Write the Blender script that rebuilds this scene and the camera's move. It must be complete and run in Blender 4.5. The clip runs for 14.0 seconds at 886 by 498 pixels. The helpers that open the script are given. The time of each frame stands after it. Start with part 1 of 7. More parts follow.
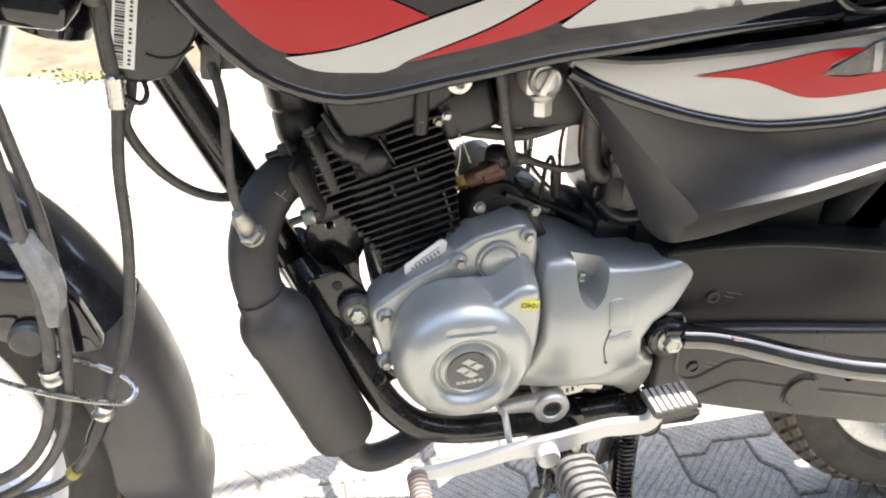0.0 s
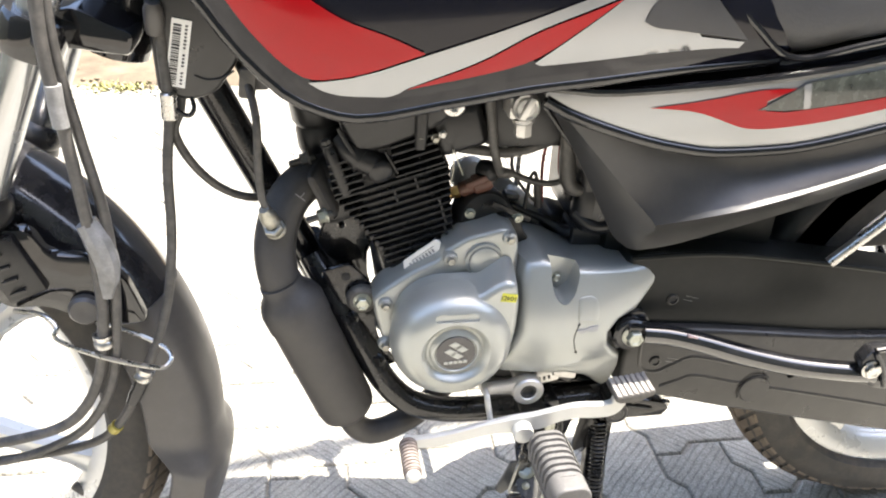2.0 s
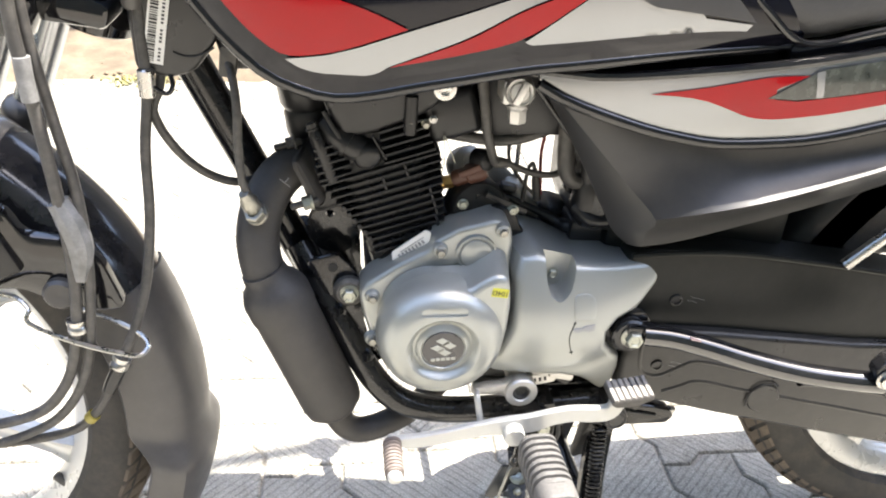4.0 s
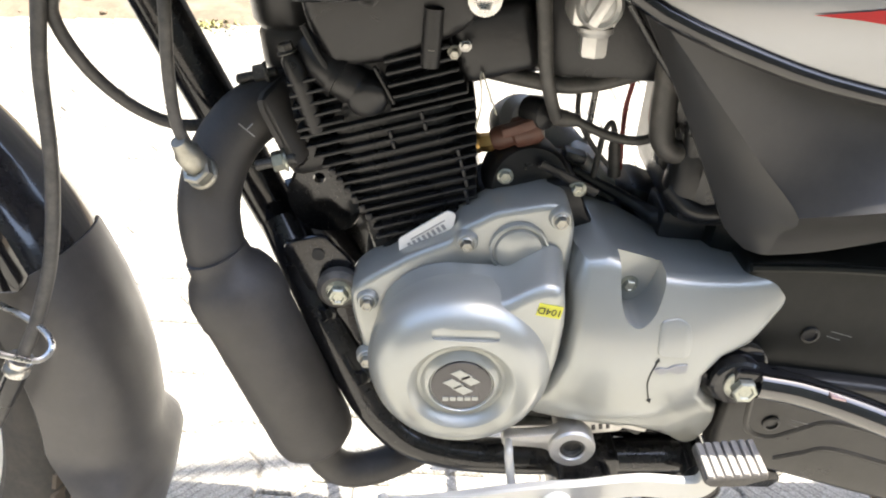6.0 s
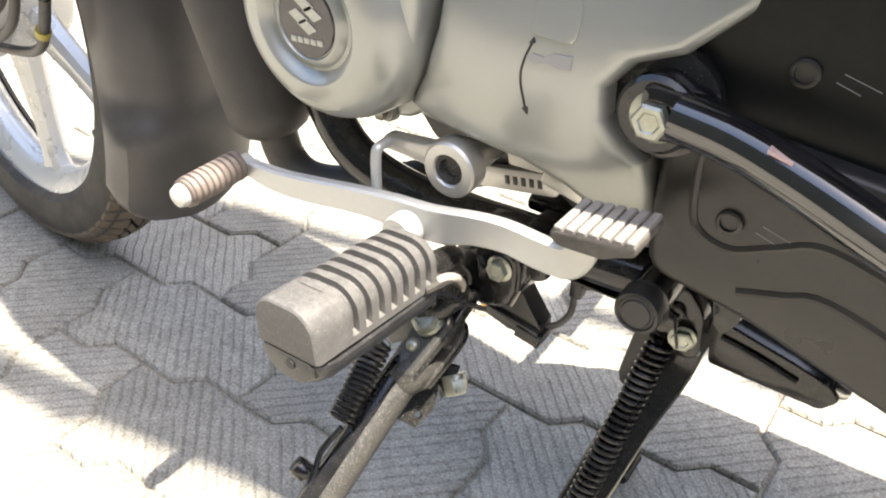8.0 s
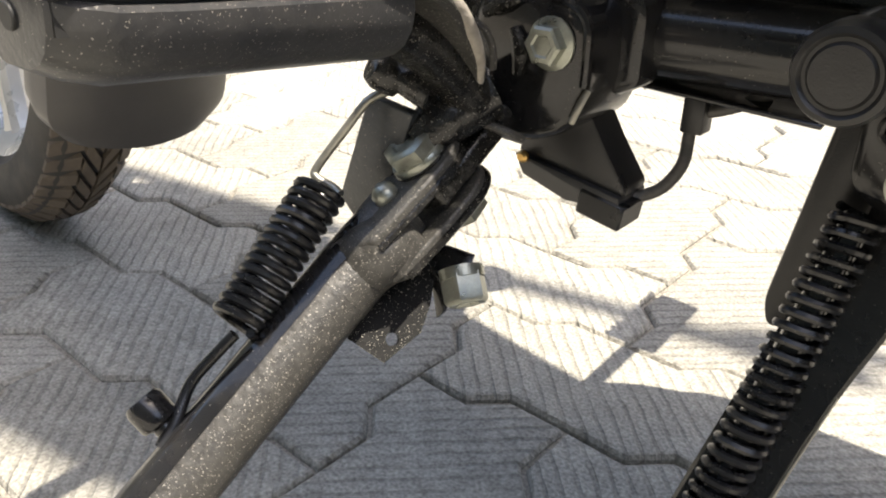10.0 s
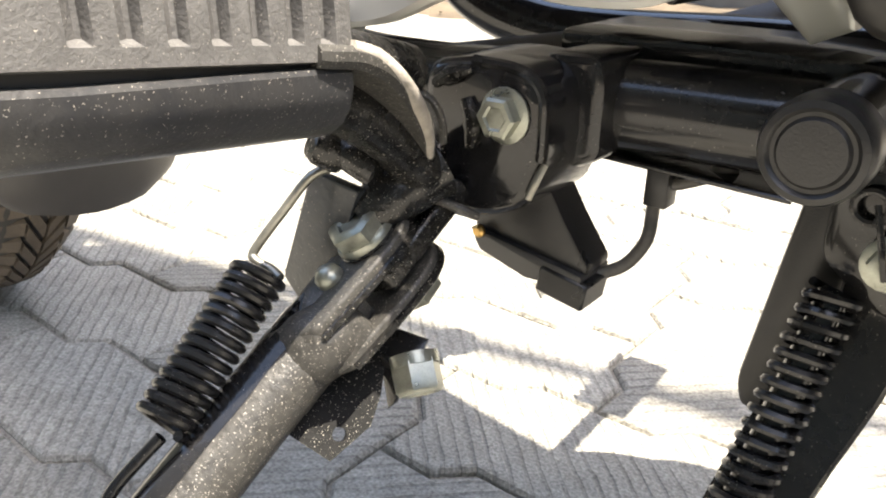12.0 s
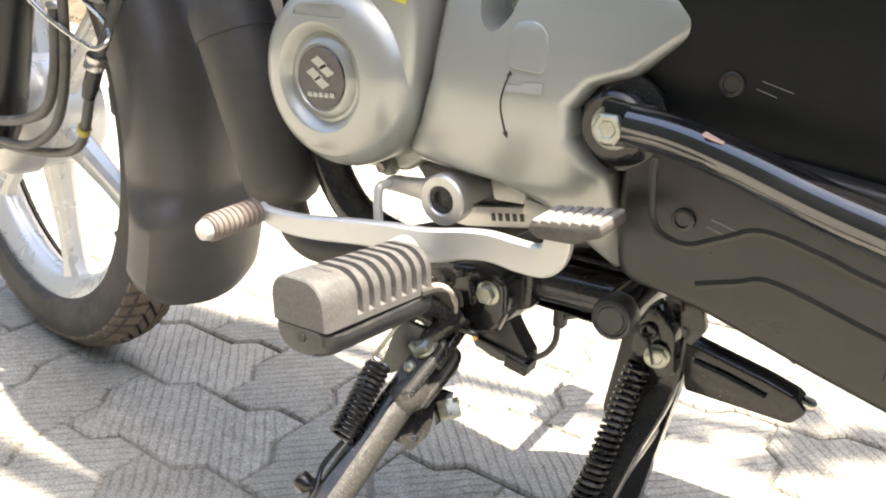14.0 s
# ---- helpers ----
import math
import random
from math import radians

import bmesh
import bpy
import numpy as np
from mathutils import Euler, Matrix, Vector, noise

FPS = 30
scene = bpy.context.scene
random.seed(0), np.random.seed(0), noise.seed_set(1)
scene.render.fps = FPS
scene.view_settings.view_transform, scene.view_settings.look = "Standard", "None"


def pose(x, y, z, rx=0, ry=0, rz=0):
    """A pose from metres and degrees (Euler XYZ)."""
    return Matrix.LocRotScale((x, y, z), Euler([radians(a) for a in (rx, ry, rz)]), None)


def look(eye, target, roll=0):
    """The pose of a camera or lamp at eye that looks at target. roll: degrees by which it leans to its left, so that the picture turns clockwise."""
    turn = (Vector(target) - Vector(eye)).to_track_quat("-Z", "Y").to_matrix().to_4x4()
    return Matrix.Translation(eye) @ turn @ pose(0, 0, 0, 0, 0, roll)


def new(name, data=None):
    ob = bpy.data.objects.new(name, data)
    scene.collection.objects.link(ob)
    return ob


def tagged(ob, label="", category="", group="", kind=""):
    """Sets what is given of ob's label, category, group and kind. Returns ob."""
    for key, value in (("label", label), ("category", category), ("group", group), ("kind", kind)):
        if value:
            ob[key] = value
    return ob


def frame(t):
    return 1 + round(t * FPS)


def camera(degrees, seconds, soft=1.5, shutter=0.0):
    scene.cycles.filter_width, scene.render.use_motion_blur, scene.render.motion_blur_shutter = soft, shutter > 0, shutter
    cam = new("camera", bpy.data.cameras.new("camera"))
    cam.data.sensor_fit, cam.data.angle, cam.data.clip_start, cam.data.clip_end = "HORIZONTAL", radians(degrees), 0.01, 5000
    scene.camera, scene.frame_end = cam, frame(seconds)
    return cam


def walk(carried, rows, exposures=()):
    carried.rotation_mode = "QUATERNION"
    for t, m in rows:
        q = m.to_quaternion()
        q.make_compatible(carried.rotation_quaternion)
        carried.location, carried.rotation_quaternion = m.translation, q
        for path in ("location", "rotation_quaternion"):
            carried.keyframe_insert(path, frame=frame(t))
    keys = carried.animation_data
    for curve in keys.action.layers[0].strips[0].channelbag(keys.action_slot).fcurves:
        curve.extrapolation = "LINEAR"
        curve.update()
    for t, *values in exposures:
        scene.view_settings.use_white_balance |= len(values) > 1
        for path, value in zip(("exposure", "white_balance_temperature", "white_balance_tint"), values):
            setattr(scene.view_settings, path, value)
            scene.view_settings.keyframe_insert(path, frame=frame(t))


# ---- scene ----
cam = camera(58.2, 14.0, 2.0)
PATH = [
    (0, (-0.109, -0.606, 0.819), (0.247, 1.08, -0.197), 1.5),
    (0.5, (-0.113, -0.638, 0.84), (0.247, 1.045, -0.178), 2.1),
    (1, (-0.111, -0.673, 0.854), (0.242, 1.016, -0.158), 2.2),
    (1.5, (-0.111, -0.697, 0.861), (0.232, 1.0, -0.14), 2.4),
    (2, (-0.108, -0.711, 0.859), (0.209, 1.005, -0.118), 2.8),
    (2.5, (-0.091, -0.724, 0.856), (0.171, 1.015, -0.096), 3.1),
    (2.7, (-0.084, -0.725, 0.856), (0.166, 1.013, -0.101), 3.1),
    (5, (-0.067, -0.589, 0.782), (0.181, 1.135, -0.2), 3.0),
    (5.5, (-0.067, -0.517, 0.751), (0.199, 1.165, -0.299), 3.6),
    (6, (-0.014, -0.493, 0.737), (0.058, 1.21, -0.309), 3.9),
    (6.5, (0.119, -0.465, 0.704), (-0.144, 1.235, -0.317), 3.8),
    (6.9, (0.203, -0.485, 0.679), (-0.257, 1.127, -0.413), 4.7),
    (7, (0.223, -0.492, 0.676), (-0.28, 1.101, -0.423), 4.8),
    (7.5, (0.298, -0.5, 0.63), (-0.447, 0.964, -0.511), 3.8),
    (7.7, (0.31, -0.466, 0.598), (-0.528, 0.925, -0.569), 3.1),
    (9.8, (0.257, -0.298, 0.333), (-0.891, 1.059, -0.584), 1.1),
    (10, (0.258, -0.292, 0.335), (-0.89, 1.075, -0.566), 1.1),
    (10.5, (0.255, -0.284, 0.335), (-0.89, 1.107, -0.533), 1.2),
    (11, (0.252, -0.277, 0.338), (-0.886, 1.142, -0.496), 1.2),
    (11.5, (0.251, -0.274, 0.336), (-0.879, 1.169, -0.465), 1.3),
    (12, (0.249, -0.273, 0.336), (-0.874, 1.184, -0.448), 1.3),
    (12.5, (0.259, -0.287, 0.351), (-0.845, 1.196, -0.414), 1.2),
    (12.8, (0.275, -0.333, 0.392), (-0.79, 1.173, -0.38), 1.4),
    (13, (0.294, -0.358, 0.409), (-0.786, 1.146, -0.347), 1.2),
    (13.5, (0.327, -0.421, 0.454), (-0.735, 1.1, -0.295), 1.1),
    (14, (0.361, -0.476, 0.493), (-0.695, 1.049, -0.253), 1.2),
]
SUN_STRENGTH, SKY, EXPOSURE = 3.2, 0.144, 2.52
walk(cam, [(t, look(eye, target, roll)) for t, eye, target, roll in PATH], exposures=[(t, EXPOSURE + e, k, 10) for t, e, k in (
    (0, 0.34, 6800), (5, 0.34, 6800), (6, 0.38, 6850), (6.5, 0.45, 6850), (7, 0.55, 7100), (7.6, 0.26, 7200), (9.8, -0.64, 7150), (10, -0.6, 7150), (10.5, -0.22, 7150), (11, -0.01, 7100), (12.5, 0.01, 7200), (13.2, 0.1, 7200), (14, 0.12, 7400))])

# ---------------------------------------------------------------- world and sun
SUN_TO = Vector((0.345, 0.02, 1.0)).normalized()
world = bpy.data.worlds.new("sky")
scene.world = world
world.use_nodes = True
wn = world.node_tree.nodes
sky = wn.new("ShaderNodeTexSky")
sky.sky_type = "NISHITA"
sky.sun_disc = False
sky.sun_elevation = math.asin(SUN_TO.z)
sky.sun_rotation = math.atan2(SUN_TO.x, SUN_TO.y)
sky.dust_density = 2.0
wn["Background"].inputs["Strength"].default_value = SKY
world.node_tree.links.new(sky.outputs["Color"], wn["Background"].inputs["Color"])
lamp = bpy.data.lights.new("sun", "SUN")
lamp.energy, lamp.angle, lamp.color = SUN_STRENGTH, radians(0.55), (1.0, 0.955, 0.88)
sun = new("sun", lamp)
sun.matrix_world = look(SUN_TO * 20, (0, 0, 0))


# ---------------------------------------------------------------- materials
def mat(name, col, rough=0.5, metal=0.0, var=0.12, scale=30.0, bump=0.0, bscale=400.0, coat=0.0, dust=0.0, specks=0.0,
        rvar=0.08, dustcol=(0.42, 0.38, 0.33), spec=0.5, streak=(1, 1, 1)):
    """Paint, plastic, metal or rubber: two scales of tone, gloss that varies, fine relief, settled dust and specks."""
    m = bpy.data.materials.new(name)
    m.use_nodes = True
    n, l = m.node_tree.nodes, m.node_tree.links
    b = n["Principled BSDF"]
    tc = n.new("ShaderNodeTexCoord")
    mp = n.new("ShaderNodeMapping")
    mp.inputs["Scale"].default_value = streak
    l.new(tc.outputs["Object"], mp.inputs["Vector"])

    def noise_tex(s, detail=3.0, rough_=0.55):
        t = n.new("ShaderNodeTexNoise")
        t.inputs["Scale"].default_value = s
        t.inputs["Detail"].default_value = detail
        t.inputs["Roughness"].default_value = rough_
        l.new(mp.outputs["Vector"], t.inputs["Vector"])
        return t.outputs["Fac"]

    def ramp(src, lo, hi, a, z):
        r = n.new("ShaderNodeMapRange")
        r.inputs["From Min"].default_value, r.inputs["From Max"].default_value = lo, hi
        r.inputs["To Min"].default_value, r.inputs["To Max"].default_value = a, z
        l.new(src, r.inputs["Value"])
        return r.outputs["Result"]

    def mix(fac, a, z):
        x = n.new("ShaderNodeMix")
        x.data_type = "RGBA"
        if isinstance(fac, float):
            x.inputs["Factor"].default_value = fac
        else:
            l.new(fac, x.inputs["Factor"])
        for slot, v in (("A", a), ("B", z)):
            sock = [s for s in x.inputs if s.name == slot and s.type == "RGBA"][0]
            if isinstance(v, tuple):
                sock.default_value = (*v, 1)
            else:
                l.new(v, sock)
        return [s for s in x.outputs if s.type == "RGBA"][0]

    big, fine = noise_tex(scale, 4.0), noise_tex(scale * 9, 2.0)
    lo = tuple(min(1, c * (1 - var)) for c in col)
    hi = tuple(min(1, c * (1 + var)) for c in col)
    c = mix(ramp(big, 0.3, 0.7, 0, 1), lo, hi)
    c = mix(ramp(fine, 0.35, 0.65, 0.0, 0.35), c, tuple(x * (1 - var * 0.8) for x in col))
    r_out = ramp(big, 0.3, 0.7, max(0.02, rough - rvar), min(1, rough + rvar))
    if dust > 0:
        geo = n.new("ShaderNodeNewGeometry")
        sep = n.new("ShaderNodeSeparateXYZ")
        l.new(geo.outputs["Normal"], sep.inputs["Vector"])
        up = ramp(sep.outputs["Z"], -0.4, 1.0, 0.25, 1.0)
        dn = ramp(noise_tex(scale * 2.3, 6.0, 0.7), 0.42, 0.72, 0.0, dust)
        mul = n.new("ShaderNodeMath")
        mul.operation = "MULTIPLY"
        l.new(up, mul.inputs[0])
        l.new(dn, mul.inputs[1])
        c = mix(mul.outputs[0], c, dustcol)
    if specks > 0:
        sp = ramp(noise_tex(1900.0, 1.0, 0.5), 0.75 - 0.10 * specks, 0.80 - 0.10 * specks, 0.0, 0.7)
        c = mix(sp, c, (0.45, 0.42, 0.37))
    l.new(c, b.inputs["Base Color"])
    l.new(r_out, b.inputs["Roughness"])
    b.inputs["Metallic"].default_value = metal
    b.inputs["Specular IOR Level"].default_value = spec
    b.inputs["Coat Weight"].default_value = coat
    b.inputs["Coat Roughness"].default_value = 0.04
    if bump > 0:
        bn = n.new("ShaderNodeBump")
        bn.inputs["Strength"].default_value = bump
        bn.inputs["Distance"].default_value = 0.0006
        l.new(noise_tex(bscale, 3.0), bn.inputs["Height"])
        l.new(bn.outputs["Normal"], b.inputs["Normal"])
    return m


M = {}
M["gloss"] = mat("black_gloss_paint", (0.007, 0.007, 0.008), 0.10, var=0.15, coat=0.5, dust=0.02, rvar=0.04, spec=0.4)
M["frame"] = mat("black_frame_enamel", (0.012, 0.012, 0.013), 0.16, var=0.2, coat=0.3, dust=0.03, specks=0.04, bump=0.08, bscale=150, spec=0.35)
M["engine"] = mat("black_engine_paint", (0.012, 0.012, 0.013), 0.34, var=0.25, dust=0.015, bump=0.3, bscale=300, spec=0.4)
M["plastic"] = mat("black_grained_plastic", (0.014, 0.014, 0.015), 0.33, var=0.08, dust=0.03, bump=0.2, bscale=1500)
M["fender"] = mat("dark_grey_plastic", (0.064, 0.060, 0.058), 0.38, var=0.05, dust=0.05, bump=0.1, bscale=900)
M["guard"] = mat("black_gloss_plastic", (0.016, 0.016, 0.018), 0.16, var=0.1, coat=0.4, dust=0.05, rvar=0.04)
M["chaincase"] = mat("dark_grey_steel_paint", (0.020, 0.019, 0.018), 0.34, var=0.1, dust=0.05, bump=0.1, bscale=500, spec=0.45)
M["exhaust"] = mat("matt_black_heat_paint", (0.042, 0.039, 0.037), 0.55, var=0.1, dust=0.05, bump=0.3, bscale=700)
M["silver"] = mat("silver_engine_paint", (0.335, 0.345, 0.325), 0.31, metal=0.4, var=0.02, bump=0.04, bscale=1100, rvar=0.02, coat=0.35)
M["cast"] = mat("bare_cast_aluminium", (0.55, 0.54, 0.52), 0.42, metal=0.8, var=0.12, bump=0.4, bscale=700)
# paler copy of the cast aluminium: sunlight on the starter put into the colour
M["litcast"] = mat("brightened_cast_aluminium", (0.60, 0.59, 0.56), 0.5, metal=0.25, var=0.15, bump=0.4, bscale=600)
M["lever"] = mat("silver_painted_steel", (0.52, 0.52, 0.50), 0.34, metal=0.35, var=0.05, bump=0.1, bscale=500)
M["zinc"] = mat("yellow_zinc_bolt", (0.36, 0.37, 0.32), 0.34, metal=0.8, var=0.25, scale=200, bump=0.2, bscale=900)
M["steel"] = mat("plain_steel", (0.5, 0.49, 0.47), 0.3, metal=1.0, var=0.15, scale=120, bump=0.1)
M["chrome"] = mat("hard_chrome", (0.72, 0.73, 0.74), 0.09, metal=1.0, var=0.04, rvar=0.03)
M["alloy"] = mat("silver_wheel_paint", (0.62, 0.62, 0.61), 0.3, metal=0.35, var=0.04, dust=0.06)
M["rubber"] = mat("dusty_peg_rubber", (0.085, 0.083, 0.082), 0.55, var=0.10, dust=0.28, specks=0.45, bump=0.45, bscale=1100, scale=140, dustcol=(0.27, 0.265, 0.255))
M["handrubber"] = mat("brown_grey_rubber", (0.13, 0.105, 0.095), 0.6, var=0.15, dust=0.45, bump=0.2)
M["tyre"] = mat("tyre_rubber", (0.032, 0.031, 0.03), 0.72, var=0.15, dust=0.25, bump=0.3, dustcol=(0.3, 0.24, 0.18), scale=18)
M["dusty"] = mat("dusty_black_steel", (0.033, 0.032, 0.030), 0.45, var=0.2, dust=0.21, specks=0.85, bump=0.5, bscale=420, dustcol=(0.24, 0.225, 0.20), scale=230)
M["springblk"] = mat("black_spring_steel", (0.015, 0.015, 0.016), 0.26, var=0.2, specks=0.15, bump=0.1)
M["cable"] = mat("cable_sheath", (0.05, 0.048, 0.046), 0.5, var=0.15, dust=0.3)
M["tankblack"] = mat("tank_black_metallic", (0.005, 0.005, 0.009), 0.10, var=0.08, coat=0.2, rvar=0.02, spec=0.25)
M["red"] = mat("red_gloss_film", (0.31, 0.003, 0.006), 0.14, var=0.05, coat=0.2, spec=0.22)
M["silverfilm"] = mat("silver_gloss_film", (0.27, 0.275, 0.28), 0.24, metal=0.65, var=0.012, coat=0.3, rvar=0.02)
M["smokefilm"] = mat("smoked_graphic_film", (0.045, 0.05, 0.042), 0.25, var=0.6, scale=90, coat=0.5)
M["seat"] = mat("black_seat_vinyl", (0.045, 0.045, 0.047), 0.5, var=0.12, bump=1.0, bscale=330)
M["label"] = mat("white_paper_label", (0.78, 0.77, 0.74), 0.5, var=0.04)
M["pinklabel"] = mat("faded_pink_label", (0.5, 0.36, 0.34), 0.5, var=0.1)
M["ink"] = mat("black_ink", (0.02, 0.02, 0.02), 0.6, var=0.1)
M["greyink"] = mat("grey_ink", (0.28, 0.28, 0.28), 0.5, var=0.06)
M["emblem"] = mat("dark_emblem_plate", (0.035, 0.032, 0.034), 0.3, var=0.1, coat=0.5)
M["yellow"] = mat("yellow_sticker", (0.58, 0.56, 0.05), 0.45, var=0.05)
M["brass"] = mat("brass", (0.6, 0.38, 0.14), 0.35, metal=1.0, var=0.15, scale=150)
M["brown"] = mat("brown_connector_plastic", (0.09, 0.035, 0.022), 0.5, var=0.2, dust=0.1)
M["redwire"] = mat("red_wire", (0.18, 0.02, 0.02), 0.5, var=0.1)
M["bluewire"] = mat("blue_sleeve", (0.05, 0.08, 0.3), 0.5, var=0.1)
M["greytube"] = mat("grey_film_sleeve", (0.2, 0.2, 0.2), 0.4, var=0.4, scale=60, bump=0.6, bscale=120)
M["disc"] = mat("dark_grey_plastic_patch", (0.035, 0.035, 0.037), 0.35, var=0.1)
M["blackmatte"] = mat("satin_black_paint", (0.008, 0.009, 0.008), 0.42, var=0.08, dust=0.02, spec=0.25, rvar=0.02)
M["tread"] = mat("dusty_tread_rubber", (0.11, 0.09, 0.072), 0.85, var=0.25, dust=0.35, bump=0.4, dustcol=(0.34, 0.27, 0.2))
M["panel"] = mat("black_panel_plastic", (0.022, 0.022, 0.023), 0.37, var=0.06, dust=0.03, bump=0.12, bscale=1500, spec=0.50, rvar=0.03)
M["dullsteel"] = mat("dull_grey_steel", (0.34, 0.33, 0.29), 0.42, metal=0.85, var=0.2, scale=150, bump=0.2)
M["whiteplastic"] = mat("milky_white_plastic", (0.82, 0.80, 0.76), 0.35, var=0.04, dust=0.05)
M["fins"] = mat("black_cylinder_paint", (0.015, 0.015, 0.016), 0.28, var=0.3, bump=0.5, bscale=260, spec=0.35)
M["wetrubber"] = mat("polished_black_rubber", (0.026, 0.027, 0.030), 0.36, var=0.2, dust=0.12, specks=0.55, bump=0.25, bscale=500)
# heel pad's side, darkened in colour for its shade
M["padside"] = mat("shaded_pad_rubber", (0.065, 0.06, 0.055), 0.6, var=0.35, dust=0.2, bump=0.4, scale=70)
M["railgloss"] = mat("polished_black_paint", (0.007, 0.007, 0.008), 0.10, var=0.15, coat=1.0, dust=0.02, rvar=0.04, spec=0.8)
M["stanchion"] = mat("polished_fork_tube", (0.42, 0.43, 0.44), 0.22, metal=0.95, var=0.06)
# heel pad's ribs: dust, and a paler colour for the sun on top
M["pad"] = mat("sunlit_dusty_rubber", (0.20, 0.19, 0.18), 0.65, var=0.15, dust=0.3, bump=0.3, bscale=600)
M["tape"] = mat("dull_yellow_tape", (0.36, 0.3, 0.06), 0.5, var=0.15)
M["greasy"] = mat("greasy_black_steel", (0.009, 0.009, 0.009), 0.24, var=0.4, dust=0.05, specks=0.6, bump=0.9, bscale=220, scale=120)
M["litdust"] = mat("lit_edge_dust", (0.34, 0.31, 0.27), 0.85, var=0.3, scale=180, bump=0.8, bscale=500, specks=0.3)
M["speckled"] = mat("spattered_black_steel", (0.010, 0.010, 0.010), 0.62, var=0.3, dust=0.0, specks=0.75, spec=0.12, bump=0.6, bscale=350, scale=120)
M["greenplate"] = mat("weathered_blue_grey_paint", (0.022, 0.027, 0.033), 0.32, var=0.25, dust=0.1, specks=0.25, bump=0.3)


# ---------------------------------------------------------------- mesh tools
YC = 0.022  # the motorcycle's middle plane


def catmull(pts, n, closed=False):
    pts = [Vector(p) for p in pts]
    out, k = [], len(pts)
    for i in range(k if closed else k - 1):
        p0 = pts[i - 1] if (i or closed) else pts[0] * 2 - pts[1]
        p1, p2 = pts[i], pts[(i + 1) % k]
        p3 = pts[(i + 2) % k] if (i + 2 < k or closed) else pts[-1] * 2 - pts[-2]
        for j in range(n):
            t = j / n
            out.append(0.5 * (2 * p1 + (p2 - p0) * t + (2 * p0 - 5 * p1 + 4 * p2 - p3) * t * t + (3 * p1 - p0 - 3 * p2 + p3) * t ** 3))
    if not closed:
        out.append(pts[-1])
    return out


def fillet(pts, r, n=4):
    """A closed outline with its corners rounded."""
    out, k = [], len(pts)
    for i in range(k):
        a, b, c = Vector(pts[i - 1]), Vector(pts[i]), Vector(pts[(i + 1) % k])
        u, v = a - b, c - b
        d = min(r, u.length * 0.45, v.length * 0.45)
        p, q = b + u.normalized() * d, b + v.normalized() * d
        for j in range(n + 1):
            t = j / n
            out.append((1 - t) ** 2 * p + 2 * t * (1 - t) * b + t * t * q)
    return [tuple(p) for p in out]


def frame_of(d):
    d = Vector(d).normalized()
    u = d.cross(Vector((0, 0, 1)) if abs(d.z) < 0.9 else Vector((1, 0, 0))).normalized()
    return u, d.cross(u)


def rings_to_faces(bm, rings, closed_ring=True, caps=True):
    vs = [[bm.verts.new(p) for p in ring] for ring in rings]
    k = len(vs[0])
    for a, b in zip(vs, vs[1:]):
        for j in range(k if closed_ring else k - 1):
            bm.faces.new((a[j], a[(j + 1) % k], b[(j + 1) % k], b[j]))
    if caps and closed_ring:
        bm.faces.new(vs[0][::-1])
        bm.faces.new(vs[-1])
    return vs


def tube(pts, r, seg=10, n=5, bm=None, flat=1.0):
    """A round bar or hose through the points; r may be a list, one for each point."""
    bm = bm or bmesh.new()
    path = catmull(pts, n)
    if isinstance(r, (list, tuple)):
        rad = [r[min(int(i / n), len(r) - 2)] * (1 - (i / n - min(int(i / n), len(r) - 2))) + r[min(int(i / n), len(r) - 2) + 1] * (i / n - min(int(i / n), len(r) - 2)) for i in range(len(path))]
    else:
        rad = [r] * len(path)
    u, v = frame_of(path[1] - path[0])
    rings = []
    for i, p in enumerate(path):
        d = (path[min(i + 1, len(path) - 1)] - path[max(i - 1, 0)]).normalized()
        u = (u - d * u.dot(d)).normalized()
        v = d.cross(u)
        rings.append([p + (u * math.cos(a) + v * math.sin(a) * flat) * rad[i] for a in (2 * math.pi * j / seg for j in range(seg))])
    rings_to_faces(bm, rings)
    return bm


def lathe(profile, origin, axis, seg=32, bm=None):
    """Turned shape: profile rows of (radius, distance along the axis)."""
    bm = bm or bmesh.new()
    o, d = Vector(origin), Vector(axis).normalized()
    u, v = frame_of(d)
    rings = [[o + d * h + (u * math.cos(a) + v * math.sin(a)) * max(r, 1e-5) for a in (2 * math.pi * j / seg for j in range(seg))] for r, h in profile]
    rings_to_faces(bm, rings)
    return bm


def cyl(p0, p1, r, seg=24, bev=0.0015, bm=None, r2=None):
    p0, p1 = Vector(p0), Vector(p1)
    h = (p1 - p0).length
    r2 = r if r2 is None else r2
    bev = min(bev, r * 0.4, r2 * 0.4, h * 0.4)
    return lathe([(r - bev, 0), (r, bev), (r2, h - bev), (r2 - bev, h)], p0, p1 - p0, seg, bm)


